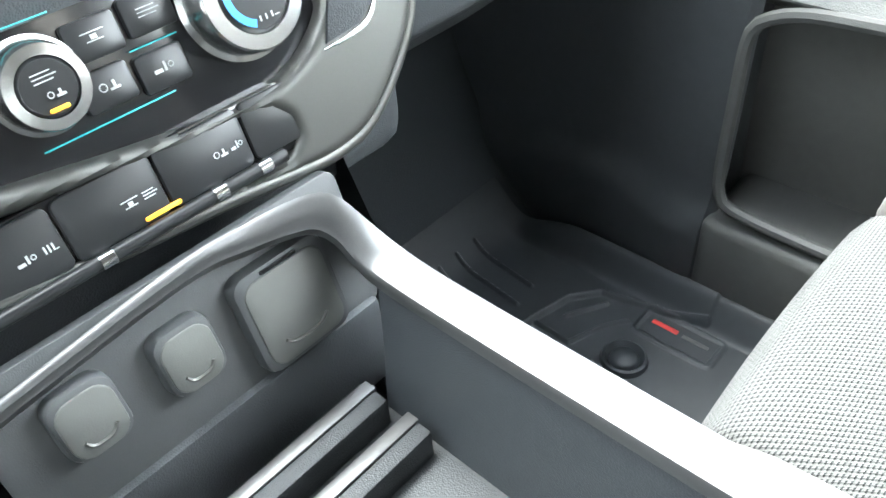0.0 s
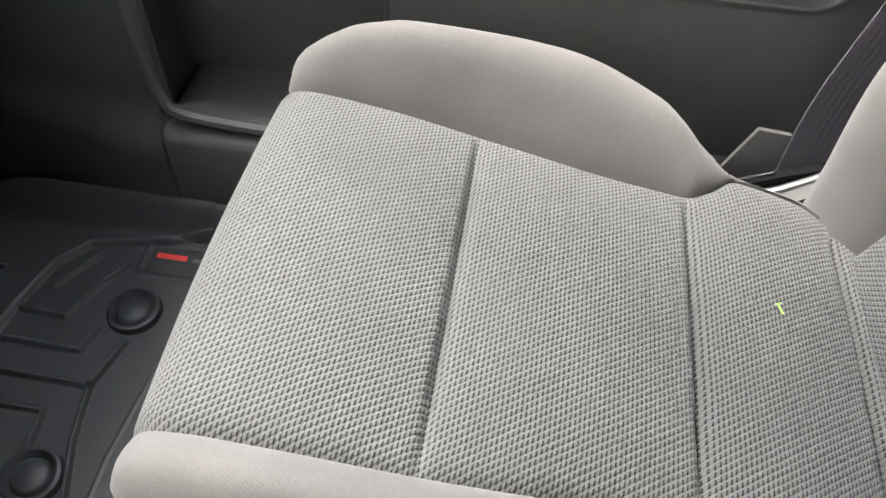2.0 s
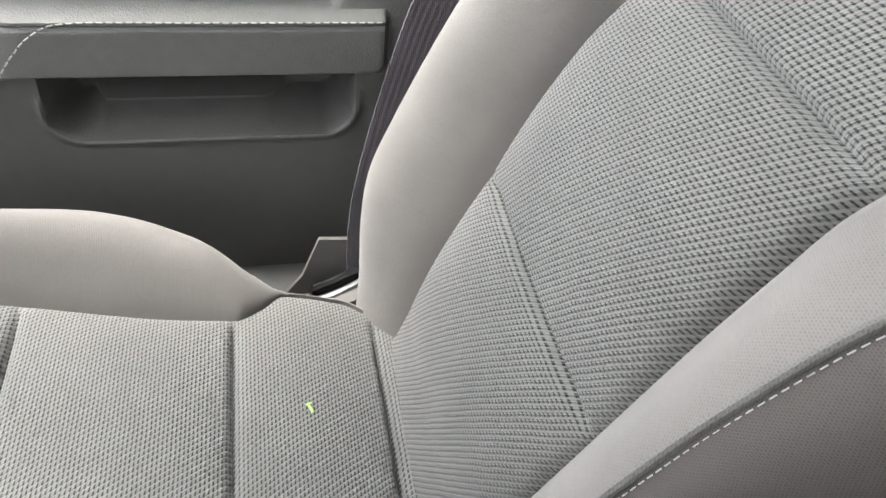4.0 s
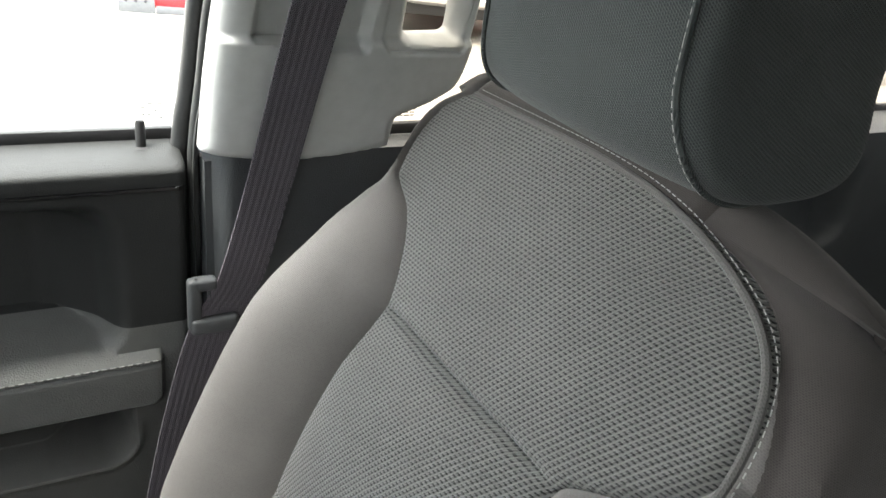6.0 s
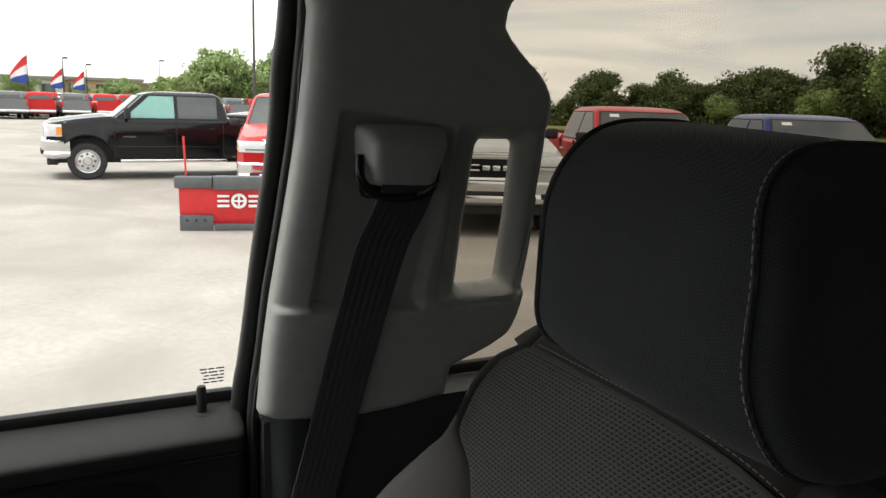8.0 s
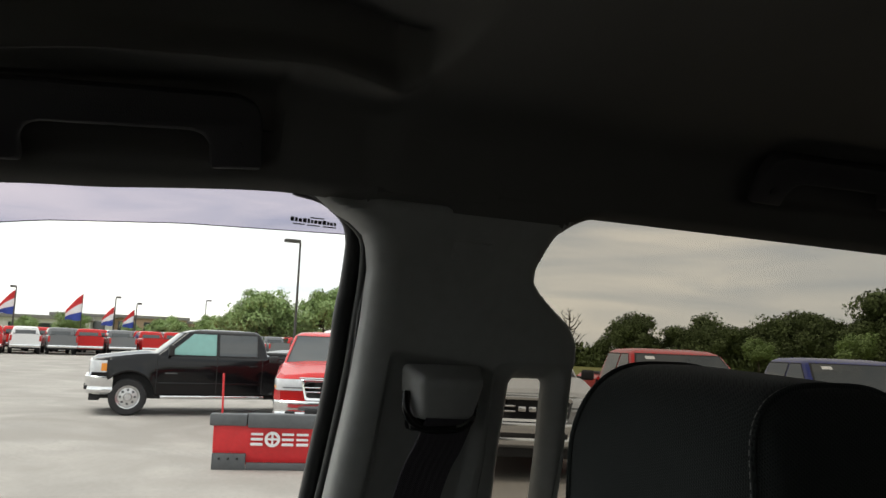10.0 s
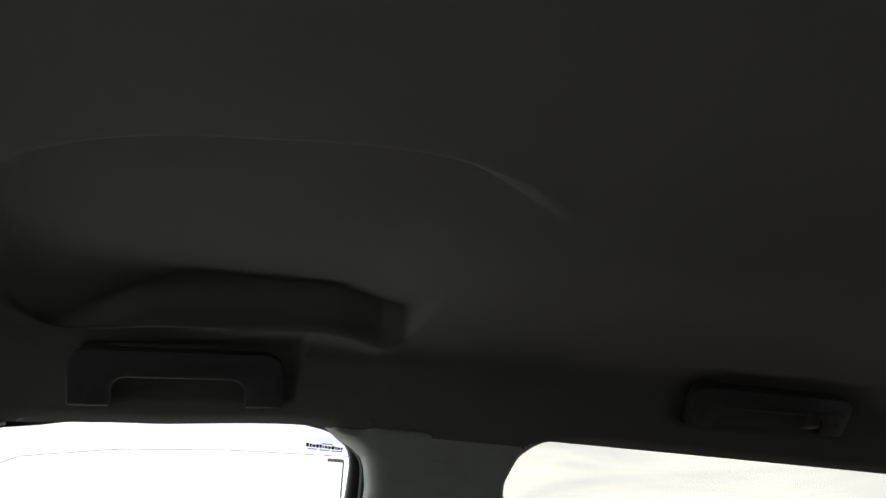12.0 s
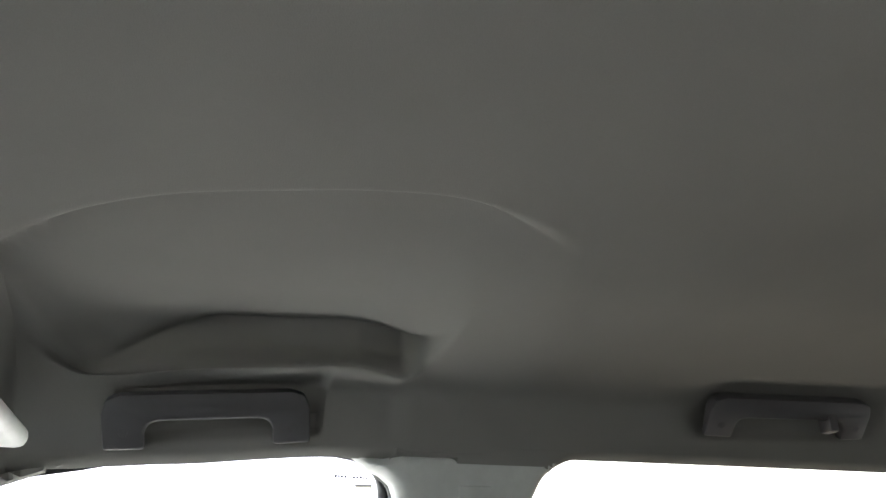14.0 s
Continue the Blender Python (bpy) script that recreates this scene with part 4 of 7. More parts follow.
c_W = lambda y, z, k=1: float(lerp(y, [0.35, 0.285, 0.20, 0.0, -0.08, -0.125, -0.160, -0.22, -0.27, -0.35], [0.214, 0.236, 0.262, 0.270, 0.252, 0.226, 0.206, 0.200, 0.176, 0.169]))
c_h = lambda y, z, k=1: float(lerp(y, [0.35, 0.312, 0.297, 0.275, 0.235, 0.18, 0.05, -0.06, -0.125, -0.160, -0.35], [-0.03, -0.024, -0.002, 0.026, 0.056, 0.072, 0.084, 0.060, 0.018, 0.001, 0.0]))
mid, bol_r, bol_l, cp, cn, cs = cushion_parts(CUSHION, 400, c_w, c_W, c_h, [(0.10, 0.345), (-0.106, 0.320), (-0.255, 0.292)], 0.010, 1, (0.030, 0.080, 0.150))
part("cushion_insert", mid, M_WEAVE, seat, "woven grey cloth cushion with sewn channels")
part("cushion_bolster", bol_r, M_CLOTH, seat, "plain grey cloth bolster", sharp=100)
part("cushion_bolster", bol_l, M_CLOTH, seat, "plain grey cloth bolster", sharp=100)

BACK = [(-0.245, 0.22), (-0.272, 0.287), (-0.312, 0.40), (-0.357, 0.511), (-0.405, 0.63), (-0.455, 0.735), (-0.510, 0.833), (-0.547, 0.892), (-0.567, 0.920), (-0.590, 0.937), (-0.618, 0.938), (-0.648, 0.912), (-0.668, 0.85), (-0.660, 0.62), (-0.600, 0.36), (-0.56, 0.24)]


def on_front(y, z):
    return z < 0.921 and y > -0.572


def b_w(y, z, k=1):
    if not on_front(y, z):
        return 0.190 if k > 0 else 0.128
    if k > 0:
        return float(lerp(z, [0.22, 0.40, 0.511, 0.656, 0.735, 0.779, 0.811, 0.833, 0.87, 0.90, 0.92], [0.140, 0.146, 0.150, 0.138, 0.120, 0.142, 0.176, 0.224, 0.231, 0.221, 0.196]))
    return float(lerp(z, [0.22, 0.40, 0.511, 0.656, 0.70, 0.735, 0.765, 0.80, 0.83, 0.865, 0.885, 0.896, 0.904, 0.910, 0.915, 0.921], [0.140, 0.146, 0.148, 0.152, 0.153, 0.160, 0.212, 0.250, 0.254, 0.241, 0.226, 0.213, 0.198, 0.182, 0.162, 0.128]))


def b_W(y, z, k=1):
    if not on_front(y, z):
        return float(lerp(z, [0.2, 0.60, 0.90, 0.945], [0.250, 0.250, 0.232, 0.205])) + (0.052 if k < 0 else 0)
    if k > 0:
        return float(lerp(z, [0.22, 0.35, 0.511, 0.66, 0.76, 0.80, 0.833, 0.87, 0.90, 0.92], [0.235, 0.280, 0.304, 0.294, 0.268, 0.250, 0.233, 0.236, 0.227, 0.202]))
    return float(lerp(z, [0.22, 0.35, 0.511, 0.66, 0.76, 0.80, 0.83, 0.865, 0.889, 0.902, 0.92], [0.220, 0.258, 0.288, 0.300, 0.306, 0.306, 0.304, 0.296, 0.284, 0.276, 0.258]))


def b_h(y, z, k=1):
    if not on_front(y, z):
        return 0.002 if k > 0 else -0.034
    if k > 0:
        return float(lerp(z, [0.22, 0.30, 0.45, 0.65, 0.75, 0.80, 0.833, 0.92], [0.010, 0.034, 0.074, 0.070, 0.044, 0.020, 0.004, 0.002]))
    return float(lerp(z + 0.04, [0.22, 0.30, 0.45, 0.65, 0.75, 0.80, 0.833, 0.92], [0.010, 0.030, 0.062, 0.054, 0.034, 0.017, 0.006, -0.030]))


def b_depth(y, z):
    return 0.45 if not on_front(y, z) else 0.45 + 0.55 * float(smooth(0.925, 0.80, z))


def b_seam(y, z):
    return 0.03 + 0.48 * float(smooth(0.865, 0.77, z)) if on_front(y, z) else 0.03


mid, bol_r, bol_l, bp_, bn_, bs_ = cushion_parts(BACK, 560, b_w, b_W, b_h, [(-0.357, 0.511), (-0.455, 0.735)], 0.011, 1, (0.030, 0.090, 0.150), -1, b_depth, b_seam)


def split_rows(shape, first, last, cols):
    s = Shape()
    keep = range(first * cols, (last + 1) * cols)
    lo = first * cols
    s.add([shape.v[i] for i in keep], [tuple(i - lo for i in f) for f in shape.f if all(lo <= i < lo + len(keep) for i in f)], [shape.uv[i] for i in keep])
    return s


def shoulder(v):
    x, y, z = v
    return (x, y, z - 0.010 * float(smooth(XC, XC - 0.16, x)) * float(smooth(0.85, 0.915, z)))


mid.v, bol_l.v = [shoulder(v) for v in mid.v], [shoulder(v) for v in bol_l.v]
top_row = int(np.argmin(np.linalg.norm(bp_ - np.array((-0.567, 0.920)), axis=1)))
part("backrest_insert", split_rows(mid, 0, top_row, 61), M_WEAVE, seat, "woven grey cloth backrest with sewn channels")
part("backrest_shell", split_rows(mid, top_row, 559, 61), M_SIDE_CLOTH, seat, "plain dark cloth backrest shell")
part("backrest_bolster", bol_r, M_CLOTH, seat, "plain grey cloth bolster", sharp=100)


def split_cols(shape, first, last, cols):
    keep = [i for i in range(len(shape.v)) if first <= i % cols <= last]
    num = {i: n for n, i in enumerate(keep)}
    return Shape().add([shape.v[i] for i in keep], [tuple(num[i] for i in f) for f in shape.f if all(i in num for i in f)], [shape.uv[i] for i in keep])


inner = split_cols(bol_l, 0, 14, 30)
crest_row = int(np.argmax(bp_[:, 1] > 0.862))
part("backrest_bolster", split_rows(inner, 0, crest_row, 15), M_CLOTH, seat, "plain grey cloth bolster", sharp=100)
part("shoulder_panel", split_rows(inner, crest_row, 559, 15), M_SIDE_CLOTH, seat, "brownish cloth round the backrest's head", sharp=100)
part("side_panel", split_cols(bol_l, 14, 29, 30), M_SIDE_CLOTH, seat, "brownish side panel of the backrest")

# one rolled seam with pale stitching: up the inner bolster's outer edge, then round the head of the backrest
seam_line, seam_off = [], []
for i in range(70, top_row, 8):
    y, z = bp_[i]
    if 0.30 < z < 0.80:
        q = bol_l.v[i * 30 + 14]
        seam_line.append((q[0] - 0.001, q[1] + bn_[i, 0] * 0.001, q[2] + bn_[i, 1] * 0.001))
        seam_off.append((-0.0055, -0.0010, 0.0))
    elif z > 0.845:
        seam_line.append((XC - b_w(y, z, -1) - 0.004, y + bn_[i, 0] * 0.003, z + bn_[i, 1] * 0.003))
        seam_off.append((-0.0045, -0.003, 0.003))
y, z = bp_[top_row]
for u in np.linspace(-0.85, 0.9, 14):
    up = 0.006 if u > -0.5 else 0.0045
    seam_line.append((XC + u * (0.19 if u > 0 else 0.128), y + bn_[top_row, 0] * up, z + bn_[top_row, 1] * up))
    seam_off.append((0, -0.004, 0.0060))
seam_line = np.array([shoulder(v) for v in seam_line])
for _ in range(3):
    seam_line[1:-1] = 0.25 * seam_line[:-2] + 0.5 * seam_line[1:-1] + 0.25 * seam_line[2:]
seam_off = curve_through(np.hstack([seam_line, seam_off]), 420)[:, 3:]
seam_line = curve_through(np.hstack([seam_line, np.zeros((len(seam_line), 3))]), 420)[:, :3]
part("piping", Shape().tube(seam_line, 0.0032, 8), M_PIPING, seat, "rolled seam round the backrest")
part("stitching", stitches(seam_line + seam_off, 0.004, 0.0025, 0.00045), M_THREAD, seat, "pale seam stitching")
base = Shape().box(XC - 0.22, XC + 0.22, -0.28, 0.27, 0.03, 0.20, 0.02)
part("seat_base", base, M_DARK, seat, "black plastic seat base")


headrest = thing("headrest", (0.418, -0.59, 0.945), "dark grey cloth headrest with pale stitched seams", "headrest")
H = np.array((0.4149, -0.6165, 1.0392))
th = np.linspace(0, 2 * math.pi, 97)[:-1]


def soft_power(w, k):
    return np.sign(w) * np.abs(w) ** k


def head_ring(ph):
    """A ring round the headrest at one station across it: a rounded block, leaning back a little."""
    k = soft_power(math.cos(ph), 0.144)
    y, z = 0.102 * k * soft_power(np.cos(th), 0.632), 0.1087 * k * soft_power(np.sin(th), 0.632)
    x = np.full_like(th, 0.1348 * soft_power(math.sin(ph), 0.30)) * (1 + 0.156 * smooth(-0.02, -0.11, z) - 0.156 * smooth(0.02, 0.11, z))
    y = y - 0.03 * (z + 0.05) - 0.055 * x * x / 0.138 * smooth(0.0, 0.07, y)
    return np.stack([x - 0.01 * y, y + 0.01 * x, z + 0.051 * x], -1) + H


phs = np.linspace(-math.pi / 2, math.pi / 2, 61)
cut = 19
hs = np.array([head_ring(p) for p in phs])


def ring_uv(rows):
    return np.stack([rows[..., 0] + rows[..., 1], rows[..., 2] + 0.3 * rows[..., 1]], -1)


part("headrest_front", Shape().grid(hs[cut:61 - cut], ring_uv(hs[cut:61 - cut]), close=True, flip=True), M_HEAD_CLOTH, headrest)
for rows, k in ((hs[: cut + 1], cut), (hs[60 - cut:], 60 - cut)):
    side = part("headrest_side", Shape().grid(rows, ring_uv(rows), close=True, flip=True), M_HEAD_CLOTH, headrest)
    out = (hs[k] - hs[k].mean(0)) * 0.012
    part("piping", Shape().tube(hs[k] + out, 0.0026, 6, closed=True), M_HEAD_CLOTH, headrest, "rolled seam")
    if k > 30:
        continue
    line = hs[k] * 0.45 + hs[k + 1] * 0.55 + out * 2.0
    part("stitching", stitches(np.vstack([line, line[:1]]), 0.0045, 0.003, 0.0006), M_THREAD, headrest, "pale seam stitching")
for dx in (-0.07, 0.07):
    part("post", Shape().rod((0.418 + dx, -0.60, 0.90), (0.418 + dx, -0.60, 0.98), 0.007), M_CHROME, headrest, "steel post")

solo("paper_scrap", Shape().box(-0.004, 0.004, 0.006, 0.008, 0, 0.0008).box(-0.002, 0.001, -0.006, 0.007, 0, 0.0008), M_GREEN, "tiny green paper scrap on the seat cushion", "paper scrap")
bpy.data.objects["paper_scrap"].matrix_basis = pose(0.456, -0.178, 0.3275, 4, 0, -70) @ Matrix.Scale(0.8, 4)

# seat belt: webbing from the upper loop down to its guide behind the seat
belt = thing("seat_belt", (0.68, -0.45, 0.60), "dark purple-grey webbing seat belt hanging from the pillar loop", "seat belt")
line = curve_through([(0.640, -0.450, 1.090), (0.652, -0.441, 1.055), (0.670, -0.432, 1.019), (0.714, -0.423, 0.918), (0.760, -0.408, 0.783), (0.764, -0.376, 0.665), (0.764, -0.340, 0.599), (0.758, -0.305, 0.48), (0.749, -0.278, 0.36), (0.745, -0.270, 0.29), (0.739, -0.268, 0.22), (0.73, -0.262, 0.12)], 90)
across = lambda k: (0.10, -1.0, -0.12 - 0.1 * k / 90)
ribs = Shape()
rows, uv, run = [], [], 0.0
for k, c in enumerate(line):
    a_ = Vector(across(k)).normalized()
    t_ = (Vector(line[min(k + 1, 89)]) - Vector(line[max(k - 1, 0)])).normalized()
    n_ = t_.cross(a_).normalized()
    n_ = n_ if n_.x < 0 else -n_
    run += (Vector(c) - Vector(line[max(k - 1, 0)])).length
    row, ruv = [], []
    for q in np.linspace(-1, 1, 43):
        row.append((Vector(c) + a_ * 0.0270 * q + n_ * (0.0012 + 0.00028 * math.cos(q * math.pi * 7)))[:])
        ruv.append((0.0270 * q, run))
    row += [(Vector(c) + a_ * 0.0270 - n_ * 0.001)[:], (Vector(c) - a_ * 0.0270 - n_ * 0.001)[:]]
    ruv += [(0.0270, run), (-0.0270, run)]
    rows.append(row)
    uv.append(ruv)
part("webbing", ribs.grid(rows, uv, close=True), M_BELT, belt)
for q in (-1, 1):
    part("selvedge", Shape().tube([(Vector(c) + Vector(across(k)).normalized() * 0.0270 * q)[:] for k, c in enumerate(line)], 0.0013, 6), M_BELT, belt, "bound webbing edge")
loop = thing("belt_loop", (0.66, -0.45, 1.10), "grey belt height adjuster cover with a steel loop", "belt anchor")
cover = Shape()
m = Matrix.Translation((0.650, -0.444, 1.107)) @ Matrix.Rotation(radians(-20), 4, "Y")
bm = bmesh.new()
bmesh.ops.create_cube(bm, size=1.0)
for v in bm.verts:
    k = 1.0 if v.co.x > 0 else 0.72
    lowk = 0.82 if v.co.z < 0 else 1.0
    v.co = Vector((v.co.x * 0.040, v.co.y * 0.098 * k * lowk, v.co.z * 0.062 * k + (0.004 if v.co.x < 0 else 0)))
bmesh.ops.bevel(bm, geom=bm.edges[:], offset=0.008, segments=3, profile=0.5, affect="EDGES")
cover.take(bm, m)
part("cover", cover, M_TRIM_GREY, loop)
arc = curve_through([(0.652, -0.402, 1.112), (0.648, -0.402, 1.090), (0.645, -0.416, 1.076), (0.645, -0.437, 1.073), (0.646, -0.463, 1.075), (0.648, -0.477, 1.086), (0.652, -0.480, 1.104)], 30)
part("loop", Shape().tube(arc, 0.0048, 10), M_GLOSS, loop, "glossy black belt loop")
# the black loop's highlight, added as a thin chrome strip
part("highlight_strip", Shape().tube(arc[19:26] + np.array((-0.003, 0.001, 0.003)), 0.0022, 8), M_CHROME, loop, "chrome strip standing in for the loop's highlight")
part("mouth", Shape().box(0.655, 0.675, -0.478, -0.408, 1.070, 1.108, 0.006), M_GLOSS, loop, "dark opening behind the webbing")
guide = thing("belt_guide", (0.775, -0.33, 0.62), "black plastic belt guide on the seat side", "belt guide")
hook = Shape()
hook.box(0.757, 0.772, -0.330, -0.314, 0.604, 0.672, 0.005, 3)
hook.box(0.757, 0.774, -0.348, -0.318, 0.656, 0.672, 0.005, 3)
hook.box(0.754, 0.774, -0.372, -0.316, 0.600, 0.622, 0.006, 3)
part("hook", hook, M_DARK, guide)
M_SHIELD = leather_grain("shield_plastic", (0.13, 0.125, 0.12), 0.45, 700, 0.2)
buckle = thing("seat_side_shield", (0.72, -0.22, 0.10), "grey plastic seat hinge cover with a bright steel edge", "seat trim")
to_side = lambda x: Matrix(((0, 0, 1, x), (1, 0, 0, 0), (0, 1, 0, 0), (0, 0, 0, 1)))
sh = Shape().prism([(-0.190, 0.150), (-0.310, 0.10), (-0.318, 0.258), (-0.294, 0.261), (-0.248, 0.224), (-0.200, 0.199)], 0.03, to_side(0.688))
part("shield", sh, M_SHIELD, buckle)
edge_line = curve_through([(0.712, -0.196, 0.200), (0.712, -0.225, 0.212), (0.712, -0.252, 0.228), (0.712, -0.280, 0.250), (0.712, -0.300, 0.268)], 24)
part("rolled_edge", Shape().tube(edge_line, 0.0055, 8), M_SILVER, buckle, "satin rolled edge")
part("rail_cover", Shape().prism([(-0.185, 0.15), (-0.300, 0.15), (-0.290, 0.255), (-0.240, 0.232), (-0.195, 0.209)], 0.012, to_side(0.722)), M_GLOSS, buckle, "glossy black rail cover")
part("steel_edge", Shape().tube([(0.730, -0.197, 0.213), (0.730, -0.218, 0.223), (0.730, -0.238, 0.234)], 0.0018, 6), M_CHROME, buckle, "bright steel edge")
flap = Shape().prism([(-0.150, 0.16), (-0.245, 0.16), (-0.245, 0.274), (-0.207, 0.277), (-0.184, 0.213), (-0.160, 0.180)], 0.006, to_side(0.748))
part("flap", flap, M_SHIELD, buckle)

# ---- floor, kick panels, bulkhead, dash ----
M_TUNNEL = surface("tunnel_carpet", (0.036, 0.040, 0.043), 0.95, grain=500, bump=0.5, spec=0.08)
solo("floor", Shape().box(-0.90, 0.90, -2.15, 1.30, -0.08, -0.025), M_CARPET, "black carpeted cab floor", "floor", kind="structure")
sill = Shape().box(0.722, 0.92, -2.10, 0.53, -0.06, 0.170, 0.02, 3)
solo("sill_1", sill, M_MID, "dark grey plastic door sill trim", "sill", kind="structure")
solo("sill_2", sill.mirrored(), M_MID, "dark grey plastic door sill trim on the driver's side", "sill", kind="structure")


def kick_shape():
    """Panel ahead of the door: a rounded rear rim, the face dishing away towards the bulkhead."""
    ys, zs = np.linspace(0.515, 1.25, 70), np.linspace(-0.03, 0.90, 60)
    Y, Z = np.meshgrid(ys, zs, indexing="ij")
    r = 0.022
    X = 0.742 + r - np.sqrt(np.maximum(r * r - np.maximum(r - (Y - 0.515), 0) ** 2, 0)) + 0.03 * smooth(0.56, 0.75, Y) - 0.05 * smooth(0.85, 1.2, Y)
    X = X - 0.022 * smooth(0.20, 0.13, Z)
    s = Shape().grid(np.stack([X, Y, Z], -1), flip=True)
    return s.box(0.79, 0.93, 0.535, 1.25, -0.03, 0.90)


kick = kick_shape()
solo("trim_kick_1", kick, M_DARK, "black plastic kick panel ahead of the door", "trim", kind="structure")
solo("trim_kick_2", kick.mirrored(), M_DARK, "black plastic kick panel on the driver's side", "trim", kind="structure")
bulk = Shape()
rows = []
for x in np.linspace(-0.9, 0.9, 30):
    rows.append([(x, y, z) for y, z in curve_through([(0.76, -0.06), (0.84, -0.012), (0.93, 0.09), (1.02, 0.30), (1.06, 0.55), (1.06, 0.95)], 30)])
bulk.grid(rows)
solo("wall_bulkhead", bulk, M_TUNNEL, "black carpeted bulkhead and toe board", "bulkhead", kind="structure")
# body shell outside the trim, closing the cab from light
shell = Shape()
shell.box(-0.95, 0.95, -2.20, -2.13, -0.10, 0.85)
shell.box(-0.70, -0.55, -2.18, -2.12, 0.85, 1.45).box(0.55, 0.70, -2.18, -2.12, 0.85, 1.45).box(-0.56, 0.56, -2.18, -2.12, 1.27, 1.46)
shell.box(-0.72, 0.72, -2.18, 0.44, 1.462, 1.50)
shell.box(-0.95, 0.95, 1.06, 1.30, -0.10, 0.93)
for sx in (-1, 1):
    a, b = sorted((sx * 0.92, sx * 0.96))
    shell.box(a, b, -2.18, 1.25, -0.12, 0.78)
solo("wall_shell", shell, M_DARK, "painted steel body shell behind the trim", "body shell", kind="structure")
back_glass = facing_cab(Shape().grid([[(x, -2.15, z) for x in (-0.56, 0.0, 0.56)] for z in (0.85, 1.06, 1.28)]))
solo("window_rear", back_glass, M_DIM, "unseen rear window behind the back seat, darkened to cut light", "window", kind="structure")
ws = Shape().grid([[(x, 1.14 - 0.10 * (x / 0.8) ** 2 - 0.78 * t, 0.90 + 0.50 * t - 0.03 * (x / 0.8) ** 2) for x in np.linspace(-0.80 + 0.12 * t, 0.80 - 0.12 * t, 24)] for t in np.linspace(0, 1, 12)])
solo("window_windscreen", facing_cab(ws), M_SCREEN_DIM, "curved windscreen, dimmed to balance the cab's light", "window", kind="structure")


def dash_shape():
    rows = []
    prof = [(1.10, 0.90), (0.95, 0.925), (0.80, 0.915), (0.72, 0.89), (0.68, 0.84), (0.665, 0.76), (0.665, 0.68), (0.69, 0.60), (0.735, 0.53), (0.80, 0.50), (0.90, 0.52), (1.06, 0.56)]
    for x in np.linspace(-0.76, 0.76, 60):
        k = 0.03 * smooth(0.45, 0.76, abs(x))
        rows.append([(x, y + k, z) for y, z in curve_through(prof, 60)])
    return Shape().grid(rows)


dash = thing("dashboard", (0.0, 0.8, 0.5), "black moulded dashboard with a glove box", "dashboard")
part("dash_body", dash_shape(), M_DARK, dash)
glove = Shape().box(0.27, 0.70, 0.652, 0.70, 0.585, 0.76, 0.018, 3)
part("glove_box_lid", glove, M_DARK, dash, "closed glove box lid")

# ---- passenger's floor mat: ribs pressed round a heel area ----
def dist_line(x, y, pts):
    d = np.full(x.shape, 9.0)
    for (ax, ay), (bx, by) in zip(pts, pts[1:]):
        ex, ey = bx - ax, by - ay
        t = np.clip(((x - ax) * ex + (y - ay) * ey) / (ex * ex + ey * ey), 0, 1)
        d = np.minimum(d, np.hypot(x - ax - ex * t, y - ay - ey * t))
    return d


MAT_ARC = [(0.690, 0.47), (0.676, 0.53), (0.667, 0.575), (0.653, 0.637), (0.611, 0.671), (0.542, 0.688), (0.471, 0.699), (0.406, 0.702), (0.341, 0.694), (0.291, 0.680), (0.25, 0.664)]
MAT_RIBS = [
    [(0.575, 0.653), (0.638, 0.616)],
    [(0.534, 0.680), (0.531, 0.617), (0.587, 0.597), (0.626, 0.571)],
    [(0.487, 0.680), (0.485, 0.577), (0.519, 0.568)],
    [(0.441, 0.682), (0.440, 0.542), (0.506, 0.525)],
    [(0.440, 0.542), (0.368, 0.530), (0.286, 0.503)],
    [(0.398, 0.682), (0.399, 0.581), (0.348, 0.577)],
    [(0.355, 0.682), (0.360, 0.626), (0.290, 0.612)],
    [(0.312, 0.66), (0.315, 0.645), (0.260, 0.636)],
]
MAT_RAMP = [[(x + 0.006, 0.868), (x, 0.795), (x - 0.008, y)] for x, y in ((0.600, 0.735), (0.552, 0.728), (0.507, 0.724), (0.464, 0.718), (0.418, 0.716), (0.372, 0.714), (0.326, 0.708))]


